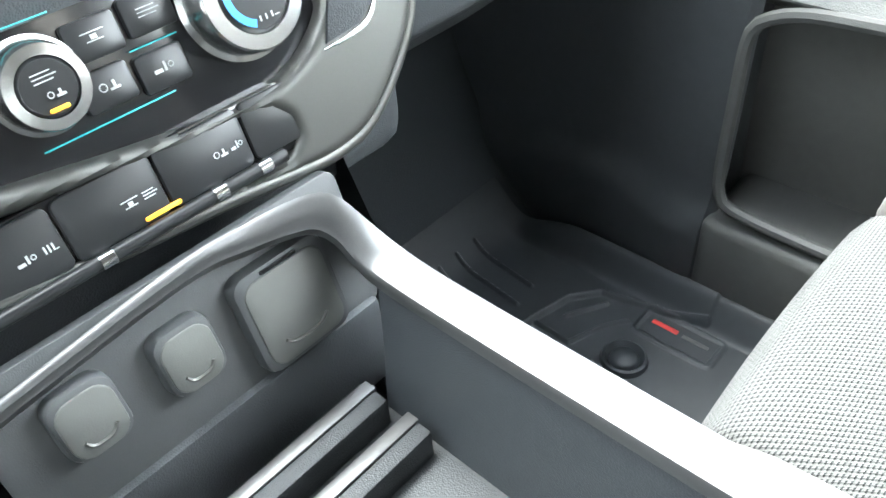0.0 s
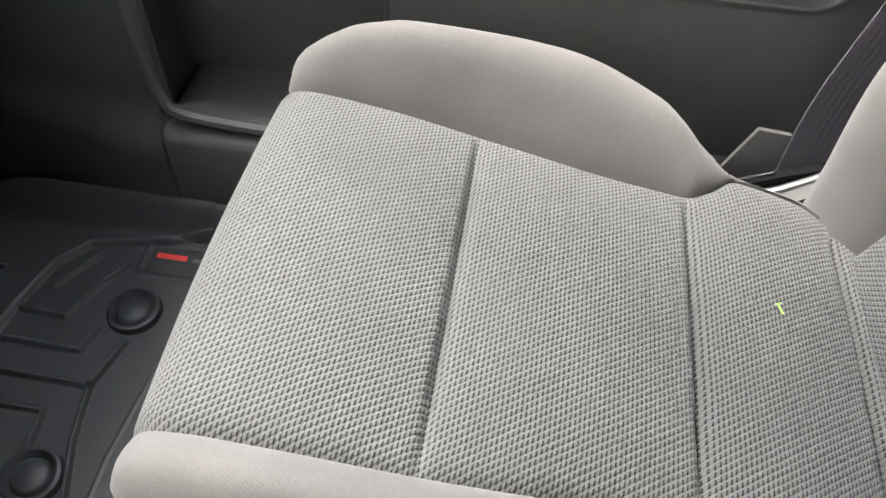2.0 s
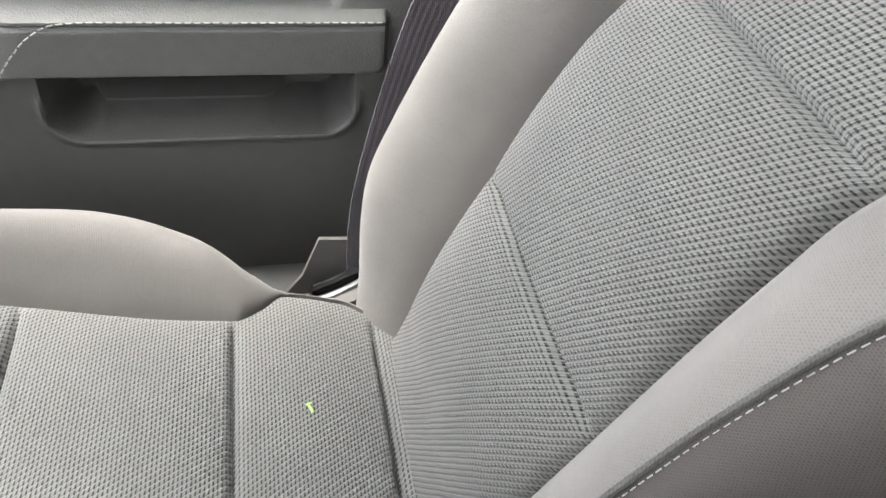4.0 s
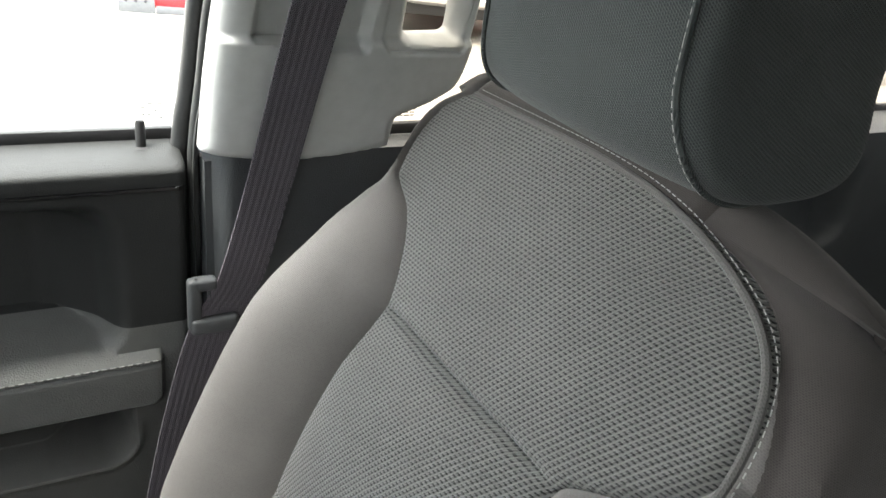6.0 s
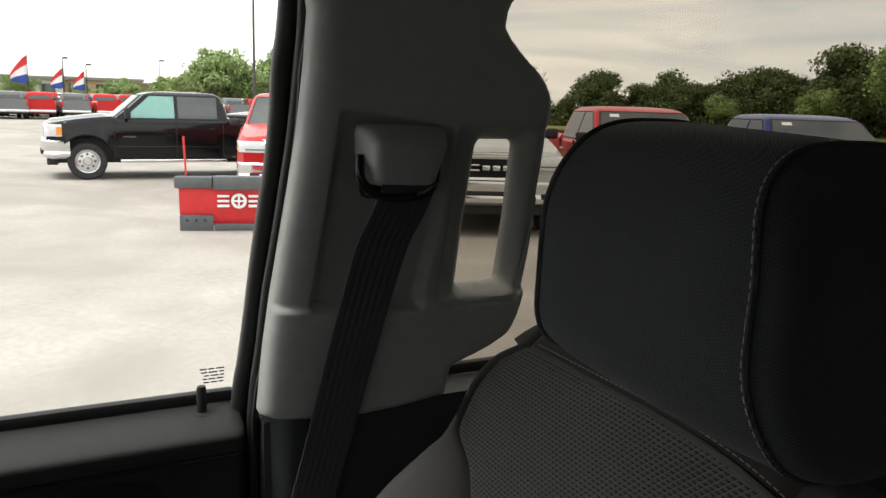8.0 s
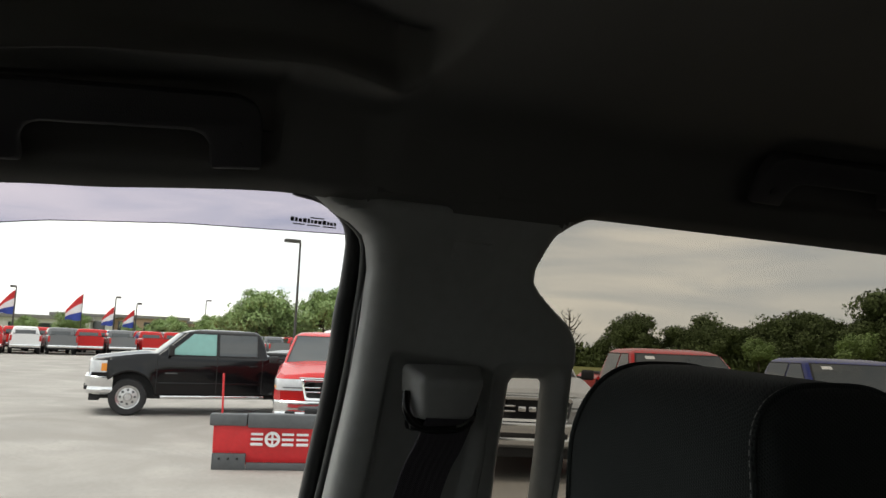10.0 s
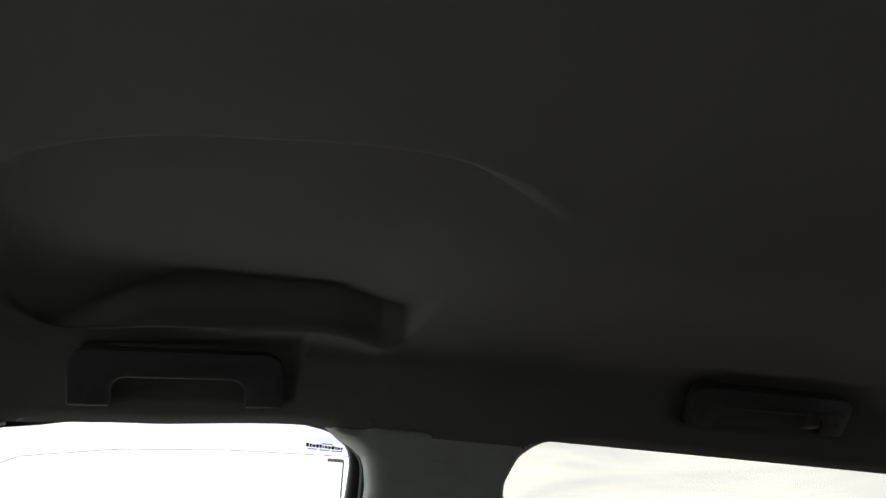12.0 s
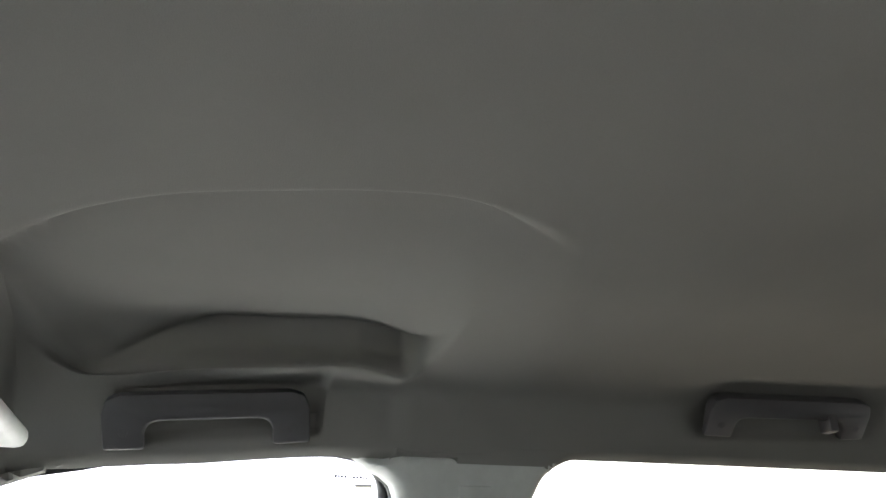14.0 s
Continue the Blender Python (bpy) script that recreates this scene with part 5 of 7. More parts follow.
def mat_shape():
    xs, ys = np.arange(0.205, 0.722, 0.0017), np.arange(0.36, 0.93, 0.0017)
    X, Y = np.meshgrid(xs, ys, indexing="ij")
    Z = 0.0 * X
    Z += 0.0060 * smooth(0.0068, 0.0016, dist_line(X, Y, MAT_ARC)) + 0.0040 * smooth(0.004, -0.004, poly_field(X, Y, MAT_ARC + [(0.2, 0.66), (0.2, 0.95), (0.75, 0.95), (0.75, 0.47)]))
    for rib in MAT_RIBS:
        Z += 0.0065 * smooth(0.0052, 0.0010, dist_line(X, Y, rib))
    for rib in MAT_RAMP:
        Z += 0.0055 * smooth(0.0052, 0.0010, dist_line(X, Y, rib))
    Z += 0.0012 * smooth(0.003, 0.001, dist_line(X, Y, [(0.497, 0.470), (0.405, 0.479), (0.349, 0.483), (0.292, 0.481)]))
    plate = rect_field(X, Y, 0.617, 0.672, 0.430, 0.553, 0.008)
    Z += 0.003 * smooth(0.004, 0.0, np.abs(plate) - 0.004) - 0.002 * smooth(0.0, -0.002, plate)
    Z += 0.045 * smooth(0.675, 0.722, X) * smooth(0.90, 0.72, Y) + 0.05 * smooth(0.235, 0.205, X) * smooth(0.84, 0.72, Y) + 0.072 * smooth(0.80, 0.93, Y) ** 2
    s = Shape().grid(np.stack([X, Y, Z], -1))
    return s


mat = thing("floor_mat", (0.45, 0.6, 0.0), "black moulded rubber floor mat with raised ribs", "floor mat")
part("mat", mat_shape(), M_MAT, mat)
for x, y in ((0.554, 0.532), (0.318, 0.554)):
    part("stud", Shape().lathe([(0.0, 0.011), (0.017, 0.0105), (0.021, 0.008), (0.0235, 0.002), (0.026, 0.006), (0.030, 0.011), (0.034, 0.009), (0.0365, -0.001)], 36, Matrix.Translation((x, y, 0.0))), M_MAT, mat, "round raised stud")
lab = part("maker_plate", Shape().box(0.622, 0.667, 0.435, 0.548, 0.0, 0.0012), M_MAT, mat, "small plate with a red mark")
part("red_mark", Shape().box(0.646, 0.655, 0.496, 0.540, 0.001, 0.0024, 0.001), M_RED, lab)
part("grey_mark", Shape().box(0.646, 0.653, 0.445, 0.488, 0.001, 0.0022, 0.001), M_MID, lab)

# ---- centre stack and console ----
def stack_y(z):
    return 0.60 + 0.30 * (z - 0.60)


def on_stack(x, z, lift=0.0):
    """A pose on the sloping face: x across, y up the face, z out of it towards the seats."""
    m = Matrix.Translation((x, stack_y(z) - lift * 0.958, z + lift * 0.287))
    up = Vector((0, 0.287, 0.958))
    out = Vector((0, -0.958, 0.287))
    r = Matrix((Vector((1, 0, 0)), up, out)).transposed()
    return m @ r.to_4x4()


def rounded(w, h, r, n=5):
    pts = []
    for cx, cy, a in ((w / 2 - r, h / 2 - r, 0), (-w / 2 + r, h / 2 - r, 90), (-w / 2 + r, -h / 2 + r, 180), (w / 2 - r, -h / 2 + r, 270)):
        for k in range(n + 1):
            t = radians(a + 90 * k / n)
            pts.append((cx + r * math.cos(t), cy + r * math.sin(t)))
    return pts


def slab(outline, lift, m, r=0.0015):
    """A plate with a softened front rim."""
    s = Shape()
    n = len(outline)
    o = np.array(outline)
    c = o.mean(0)
    d = o - c
    ln = np.linalg.norm(d, axis=1)[:, None]
    rows = [o, o, c + d * (1 - r * 0.3 / ln), c + d * (1 - r / ln)]
    hs = [0, lift - r, lift - r * 0.3, lift]
    pts = [[(m @ Vector((x, y, h)))[:] for x, y in row] for row, h in zip(rows, hs)]
    s.grid(pts, close=True)
    k = len(s.v)
    s.f.append(tuple(range(k - n, k)))
    return s


icon_kinds = itertools.cycle((0, 1, 2, 3, 4))


def icon(w, h, m):
    """A small symbol of thin printed strokes, one of a few kinds."""
    s = Shape()
    t = 0.0007
    kind = next(icon_kinds)
    def bar(x0, x1, y0, y1):
        s.prism([(x0, y0), (x1, y0), (x1, y1), (x0, y1)], 0.0006, m)
    def ring(cx, r):
        for k in range(10):
            a0, a1 = math.pi * k / 5, math.pi * (k + 0.8) / 5
            s.prism([(cx + r * math.cos(a0), r * math.sin(a0)), (cx + r * math.cos(a1), r * math.sin(a1)), (cx + (r - t) * math.cos(a1), (r - t) * math.sin(a1)), (cx + (r - t) * math.cos(a0), (r - t) * math.sin(a0))][::-1], 0.0006, m)
    if kind == 0:
        for q in (-0.3, 0.0, 0.3):
            bar(-w / 2, w * 0.5 - abs(q) * w * 0.6, q * h - t / 2, q * h + t / 2)
    elif kind == 1:
        ring(-w * 0.2, h * 0.34)
        bar(w * 0.05, w * 0.5, -h * 0.4, -h * 0.4 + t * 2.2)
        bar(w * 0.2, w * 0.34, -h * 0.2, h * 0.3)
    elif kind == 2:
        bar(-w * 0.5, -w * 0.12, -h * 0.35, -h * 0.05)
        bar(-w * 0.02, w * 0.1, -h * 0.35, h * 0.4)
        ring(w * 0.32, h * 0.26)
    elif kind == 3:
        for q in (-0.36, -0.1, 0.16):
            bar(q * w, q * w + t * 1.6, -h * 0.35, h * 0.35)
        bar(w * 0.3, w * 0.5, -h * 0.35, -h * 0.35 + t)
    else:
        bar(-w * 0.5, w * 0.5, h * 0.3, h * 0.3 + t)
        bar(-w * 0.36, w * 0.36, -h * 0.35, -h * 0.35 + t)
        bar(-w * 0.14, w * 0.14, -h * 0.2, h * 0.15)
    return s


stack = thing("centre_stack", (0.0, 0.62, 0.58), "climate control panel with silver trim and switch row", "control panel")
part("panel", slab(rounded(0.34, 0.26, 0.03), 0.012, on_stack(0.0, 0.74, -0.012)), M_GLOSS, stack)
body = Shape().box(-0.26, 0.272, 0.64, 0.80, 0.50, 0.90, 0.03, 3)
part("stack_body", body, M_DARK, stack)
INNER = curve_through([(-0.26, 0.688), (-0.074, 0.662), (-0.009, 0.652), (0.051, 0.645), (0.098, 0.644), (0.132, 0.652), (0.154, 0.664), (0.171, 0.682), (0.190, 0.74), (0.200, 0.82)], 60)
OUTER = curve_through([(-0.26, 0.622), (-0.109, 0.606), (-0.039, 0.597), (0.045, 0.589), (0.113, 0.580), (0.147, 0.579), (0.180, 0.586), (0.223, 0.616), (0.254, 0.653), (0.275, 0.72), (0.285, 0.82)], 60)
TRIM_EDGE = [tuple(p) for p in INNER] + [tuple(p) for p in OUTER[::-1]]
SWITCH_HOLLOW = [tuple(p) for p in curve_through([(-0.30, 0.676), (-0.083, 0.647), (-0.015, 0.640), (0.037, 0.635), (0.082, 0.633), (0.104, 0.627), (0.112, 0.611), (0.100, 0.596), (0.045, 0.597), (-0.039, 0.604), (-0.109, 0.613), (-0.30, 0.635)], 60)]


def trim_field(x, z):
    return np.minimum(-poly_field(x, z, TRIM_EDGE), poly_field(x, z, SWITCH_HOLLOW))


def trim_point(x, z, f, lift=None):
    k = np.clip(f / 0.010, 0, 1)
    up = 0.012 * np.sqrt(np.maximum(1 - (1 - k) ** 2, 0)) if lift is None else np.full_like(x, lift)
    return np.stack([x, 0.60 + 0.30 * (z - 0.60) - up * 0.958, z + up * 0.287], -1)


satin = sheet(np.arange(-0.26, 0.295, 0.003), np.arange(0.57, 0.83, 0.003), trim_field, trim_point, lambda x, z: trim_point(x, z, x, -0.012))
part("satin_trim", satin, M_SILVER_DARK, stack, "dark satin trim round the controls")
part("outer_edge", Shape().tube([on_stack(x, z, 0.004).translation[:] for x, z in OUTER], 0.0062, 10), M_SILVER_DARK, stack, "rounded satin trim edge")
row_back = slab(rounded(0.36, 0.050, 0.018), 0.006, on_stack(-0.055, 0.622, 0.0))
part("switch_bezel", row_back, M_GLOSS, stack)
for k, x in enumerate((-0.163, -0.095, -0.027, 0.041, 0.109)):
    sw = part("switch", slab(rounded(0.066, 0.042, 0.005), 0.005, on_stack(x, 0.624, 0.004)), M_BUTTON, stack)
    for gx, gw in ((-0.008, 0.012), (0.006, 0.010)):
        part("pictogram", icon(gw, 0.007, on_stack(x + gx + 0.018, 0.6215, 0.0090)), M_ICON, sw)
    if k == 2:
        part("telltale", slab(rounded(0.027, 0.0030, 0.001), 0.0008, on_stack(x + 0.027, 0.6075, 0.0092)), M_AMBER, sw, "lit amber telltale")
bar = Shape().tube([on_stack(x, 0.600, 0.012).translation[:] for x in np.linspace(-0.23, 0.095, 12)], 0.005, 16)
part("switch_bar", bar, M_BUTTON, stack, "black bar below the switches")
for x in (-0.052, 0.033, 0.071):
    part("cap", Shape().tube([on_stack(x, 0.600, 0.0125).translation[:], on_stack(x + 0.010, 0.600, 0.0125).translation[:]], 0.0056, 16), M_CHROME, stack, "bright end cap")
# knobs
def knob(x, z, r, h, label, inner):
    kn = part("knob", Shape().lathe([(r * 1.10, 0.0), (r * 1.12, 0.004), (r * 1.02, 0.006), (r, 0.010), (r * 0.97, h - 0.003), (r * 0.92, h), (r * 0.68, h + 0.0005), (r * 0.64, h - 0.002), (0.0, h - 0.002)], 40, on_stack(x, z, 0.0)), M_KNOB, stack, label)
    part("cap", Shape().lathe([(r * 0.66, h - 0.0015), (r * 0.6, h + 0.001), (0.0, h + 0.0015)], 32, on_stack(x, z, 0.0)), M_BUTTON, kn, inner)
    return kn


kn = knob(-0.030, 0.702, 0.026, 0.022, "bright turned metal knob", "dark cap with white pictograms")
part("telltale", slab(rounded(0.012, 0.0024, 0.001), 0.0008, on_stack(-0.030, 0.690, 0.0235)), M_AMBER, kn)
part("pictogram", icon(0.014, 0.008, on_stack(-0.030, 0.708, 0.0235)), M_ICON, kn)
part("pictogram", icon(0.012, 0.006, on_stack(-0.029, 0.698, 0.0235)), M_ICON, kn)
kb = knob(0.112, 0.706, 0.040, 0.026, "large bright metal temperature knob", "dark display cap")
for a0, a1, mat_ in ((150, 250, M_BLUE_LED), (-20, 70, M_RED_LED)):
    s = Shape()
    pts = []
    for r_ in (0.0195, 0.0245):
        pts.append([(on_stack(0.112, 0.706, 0.0282) @ Vector((r_ * math.cos(radians(a)), r_ * math.sin(radians(a)) + 0.002, 0)))[:] for a in np.linspace(a0, a1, 14)])
    s.grid(pts)
    part("display_arc", s, mat_, kb, "lit colour arc")
part("display_digits", icon(0.016, 0.011, on_stack(0.112, 0.712, 0.0282)), M_ICON, kb)
part("pictogram", icon(0.018, 0.005, on_stack(0.114, 0.690, 0.0282)), M_ICON, kb)
for x, z in ((0.012, 0.714), (0.050, 0.716), (0.006, 0.686), (0.044, 0.683)):
    b_ = part("button", slab(rounded(0.034, 0.024, 0.003), 0.004, on_stack(x, z, 0.0)), M_BUTTON, stack)
    part("pictogram", icon(0.015, 0.008, on_stack(x, z + 0.001, 0.004)), M_ICON, b_)
for x, z, w in ((0.045, 0.699, 0.034), (0.0, 0.668, 0.09), (-0.03, 0.735, 0.05)):
    part("light_line", slab(rounded(w, 0.0008, 0.0003), 0.0006, on_stack(x, z, 0.003)), M_TEAL, stack, "thin lit teal line")
side_outline = [(x - 0.19, (z - 0.70) / 0.958) for x, z in ((0.160, 0.654), (0.194, 0.656), (0.211, 0.666), (0.224, 0.70), (0.236, 0.76), (0.204, 0.76), (0.184, 0.70))]
b_ = part("side_switch", slab(side_outline, 0.0025, on_stack(0.19, 0.70, 0.0115)), M_DARK, stack)
part("bright_edge", Shape().tube([on_stack(x, z, 0.0135).translation[:] for x, z in curve_through([(0.156, 0.651), (0.180, 0.6515), (0.202, 0.656), (0.214, 0.668), (0.221, 0.690)], 24)], [0.0006 + 0.0016 * math.sin(math.pi * k / 23) for k in range(24)], 8), M_CHROME, b_)
part("pictogram", icon(0.014, 0.012, on_stack(0.200, 0.695, 0.0145)), M_ICON, b_)
part("pictogram", icon(0.012, 0.008, on_stack(0.208, 0.720, 0.0145)), M_ICON, b_)

console = thing("centre_console", (0.0, 0.3, 0.0), "open-topped console tray with satin silver rim between the seats", "console")
def cap_pose(x, z, lift=0.0):
    m = Matrix.Translation((x, 0.565 + 0.30 * (z - 0.552) - lift * 0.958, z + lift * 0.287))
    r = Matrix((Vector((1, 0, 0)), Vector((0, 0.287, 0.958)), Vector((0, -0.958, 0.287)))).transposed()
    return m @ r.to_4x4()


part("socket_panel", slab(rounded(0.285, 0.118, 0.010), 0.010, cap_pose(-0.020, 0.526, -0.010)), M_SOCKET, console)
def cap(x, z, w, h, label):
    c = part("socket_cap", slab(rounded(w, h, 0.012), 0.013, cap_pose(x, z, 0.0), 0.005), M_SOCKET, console, label)
    part("cap_face", slab(rounded(w * 0.86, h * 0.86, 0.012), 0.0026, cap_pose(x, z - 0.001, 0.0122), 0.0024), M_CAP, c)
    part("finger_lip", Shape().tube([(cap_pose(x, z, 0.0155) @ Vector((w * q, -h * 0.30 + 0.006 * (abs(q) / 0.24) ** 4, 0)))[:] for q in np.linspace(-0.24, 0.24, 15)], 0.0014, 6), M_SILVER_DARK, c)
    return c


c = cap(0.046, 0.516, 0.080, 0.082, "square hinged power outlet cover")
part("slot", slab(rounded(0.032, 0.003, 0.001), 0.0012, cap_pose(0.046, 0.551, 0.0132)), M_GLOSS, c)
cap(-0.036, 0.529, 0.044, 0.050, "small rounded socket cap")
cap(-0.106, 0.533, 0.044, 0.050, "small rounded socket cap")
# side walls with the silver rim
RIBBON = curve_through([
    (-0.170, 0.566, 0.570, -0.170, 0.562, 0.564), (-0.021, 0.565, 0.590, -0.021, 0.560, 0.583), (0.036, 0.563, 0.590, 0.034, 0.556, 0.579), (0.064, 0.556, 0.593, 0.060, 0.548, 0.578),
    (0.085, 0.545, 0.595, 0.076, 0.541, 0.576), (0.096, 0.535, 0.589, 0.085, 0.531, 0.566), (0.1085, 0.526, 0.567, 0.089, 0.521, 0.551), (0.119, 0.508, 0.545, 0.090, 0.503, 0.541),
    (0.119, 0.46, 0.540, 0.089, 0.46, 0.539), (0.118, 0.36, 0.540, 0.088, 0.36, 0.539), (0.118, 0.22, 0.540, 0.088, 0.22, 0.539), (0.118, 0.08, 0.540, 0.089, 0.08, 0.539), (0.118, -0.05, 0.540, 0.090, -0.05, 0.539)], 120)


def other_side(shape):
    """The same piece on the driver's side of the console."""
    s = shape.mirrored()
    s.v = [(x - 0.05, y, z) for x, y, z in s.v]
    return s


rim_rows, wall_rows = [], []
for ox, oy, oz, ix, iy, iz in RIBBON:
    a, b = np.array((ox, oy, oz)), np.array((ix, iy, iz))
    up = np.array((0, 0, 0.0028)) if oy < 0.50 else np.array((0, -0.0022, 0.0014))
    rim_rows.append([a + (0.003, 0.003, -0.016), a + (0.0022, 0, -0.005), a, a * 0.8 + b * 0.2 + up * 0.8, a * 0.5 + b * 0.5 + up, a * 0.2 + b * 0.8 + up * 0.8, b, b + (-0.0016, -0.001, -0.004), b + (-0.001, 0.004, -0.012)])
    if oy < 0.51:
        wall_rows.append([(ix - 0.012, iy, 0.38), (ix - 0.004, iy, 0.46), (ix + 0.001, iy, iz - 0.004), (ix + 0.012, iy, iz - 0.003), (ox - 0.001, oy, oz - 0.004), (ox + 0.010, oy, 0.46), (ox + 0.034, oy, 0.30), (0.190, oy, 0.0)])
rim_shape, wall_shape = Shape().grid(rim_rows), Shape().grid(wall_rows)
part("console_wall", wall_shape, M_CONSOLE, console)
part("console_wall", other_side(wall_shape), M_CONSOLE, console)
part("console_rim", rim_shape, M_SILVER, console, "broad satin silver rim")
part("console_rim", other_side(Shape().grid(rim_rows[44:])), M_SILVER, console, "broad satin silver rim")
part("panel_shroud", Shape().grid([[(r[0], r[1] + 0.004, r[2] - 0.004), (r[0] + 0.004, r[1] + 0.03, r[2] - 0.04), (r[0] + 0.01, 0.64, 0.40)] for r in RIBBON[:44]]), M_DARK, console)
tray = Shape().box(-0.130, 0.082, 0.10, 0.56, 0.36, 0.40).box(-0.130, 0.118, 0.535, 0.60, 0.38, 0.475, 0.006)
part("tray_floor", tray, M_DARK, console)
for y, z in ((0.507, 0.428), (0.460, 0.428)):
    part("tray_slat", Shape().box(-0.12, 0.072, y - 0.020, y + 0.006, 0.39, z, 0.004), M_DARK, console)
    part("slat_edge", Shape().box(-0.12, 0.072, y - 0.006, y + 0.006, z - 0.001, z + 0.003, 0.0015), M_SILVER, console, "satin strip on the slat")
lid = Shape().box(-0.145, 0.160, -0.36, -0.045, 0.46, 0.592, 0.032, 5)
part("armrest_lid", lid, M_CLOTH, console, "padded grey armrest lid")
part("console_base", Shape().box(-0.19, 0.165, -0.36, 0.10, 0.0, 0.47, 0.02), M_MID, console)
part("tunnel", Shape().box(-0.21, 0.21, 0.10, 0.95, -0.03, 0.18, 0.04, 3), M_CARPET, console, "carpeted tunnel cover")
lower = Shape()
lower.grid([[(sx, y, z) for y, z in ((0.66, 0.56), (0.70, 0.40), (0.76, 0.25), (0.84, 0.0))] for sx in np.linspace(-0.20, 0.20, 12)])
for sx in (1, -1):
    lower.grid([[(sx * (0.172 + 0.04 * (1 - v) + 0.22 * float(smooth(0.66, 1.06, y)) ** 1.5), y, -0.03 + v * float(np.interp(y, [0.45, 0.56, 0.60, 0.645, 0.70], [0.47, 0.475, 0.52, 0.62, 0.77]))) for y in np.linspace(0.45, 1.10, 40)] for v in np.linspace(0, 1, 16)])
part("console_side", lower, M_TUNNEL, console)

# ---- roof handles ----
M_HANDLE = leather_grain("handle_plastic", (0.088, 0.084, 0.089), 0.5, 800, 0.2)
def roof_handle(y0, y1, place, hook):
    """U-shaped grab handle; place(y, w) gives the lining's point and its outward normal, w down the wall."""
    h = thing("grab_handle", place(y0, 0)[0], "dark grey U-shaped roof grab handle", "grab handle", "roof grab handles")
    a, b = 0.0, y1 - y0
    W = 0.068
    pts = [(0.0, W), (0.0, 0.022), (0.006, 0.006), (0.022, 0.0), (b - 0.022, 0.0), (b - 0.006, 0.006), (b, 0.022), (b, W), (b - 0.046, W), (b - 0.046, 0.046), (b - 0.052, 0.036), (b - 0.062, 0.033), (0.062, 0.033), (0.052, 0.036), (0.046, 0.046), (0.046, W)]
    bm = bmesh.new()
    vs = [bm.verts.new((x, y, 0)) for x, y in pts]
    f = bm.faces.new(vs)
    ex = bmesh.ops.extrude_face_region(bm, geom=[f])
    for v in ex["geom"]:
        if isinstance(v, bmesh.types.BMVert):
            mid_y = (v.co.x - b / 2) / (b / 2)
            v.co.z += 0.021 + 0.005 * (1 - mid_y * mid_y) - 0.010 * (v.co.y / W)
    bmesh.ops.bevel(bm, geom=bm.edges[:], offset=0.004, segments=2, profile=0.5, affect="EDGES")
    for v in bm.verts:
        p, n = place(y0 + v.co.x, v.co.y)
        v.co = p + n * v.co.z
    bmesh.ops.recalc_face_normals(bm, faces=bm.faces[:])
    part("grip", Shape().take(bm), M_HANDLE, h)
    # black sheets under bar and legs stand in for the recess's shade
    rim = Shape()
    for x0, x1, w0, w1 in ((0.012, b - 0.012, 0.006, 0.036), (0.006, 0.043, 0.020, W - 0.004), (b - 0.043, b - 0.006, 0.020, W - 0.004)):
        rim.grid([[(lambda q: (q[0] + q[1] * 0.0015)[:])(place(y0 + x, w)) for w in np.linspace(w0, w1, 5)] for x in np.linspace(x0, x1, 9)])
    part("shade_plate", rim, M_RUBBER, h, "dark plate standing in for the shade behind the grip")
    for x in (0.023, b - 0.023):
        p, n = place(y0 + x, W - 0.022)
        part("screw_cover", Shape().rod(p + n * 0.012, p + n * 0.0165, 0.006, 0.005, 12), M_HANDLE, h)
    if hook:
        p, n = place(y0 + 0.27 * b, 0.042)
        part("coat_hook", Shape().box(p.x - 0.028, p.x - 0.002, p.y - 0.009, p.y + 0.009, p.z - 0.022, p.z + 0.020, 0.005), M_HANDLE, h, "small folding coat hook")
    return h


def wall_place(top, bottom, yref, rise, lean):
    top, bottom = Vector(top), Vector(bottom)
    def place(y, w):
        d = (bottom - top).normalized()
        n = Vector((-d.z, 0, d.x))
        n = n if n.x < 0 else -n
        p = top + d * w
        return Vector((p.x, y - lean * w, p.z + rise * (y - yref))), n.normalized()
    return place


roof_handle(-0.220, 0.020, wall_place((0.576, 0, 1.358), (0.608, 0, 1.295), 0.02, -0.085, 0.13), False)
roof_handle(-1.075, -0.785, wall_place((0.536, 0, 1.401), (0.585, 0, 1.344), -0.785, -0.025, 0.17), True)
visor = thing("sun_visor", (0.5, 0.18, 1.30), "pale grey sun visor folded up under the windscreen header", "sun visor")
part("visor_pad", Shape().box(0.16, 0.575, 0.085, 0.265, 1.288, 1.312, 0.011, 4), M_TRIM_GREY, visor)

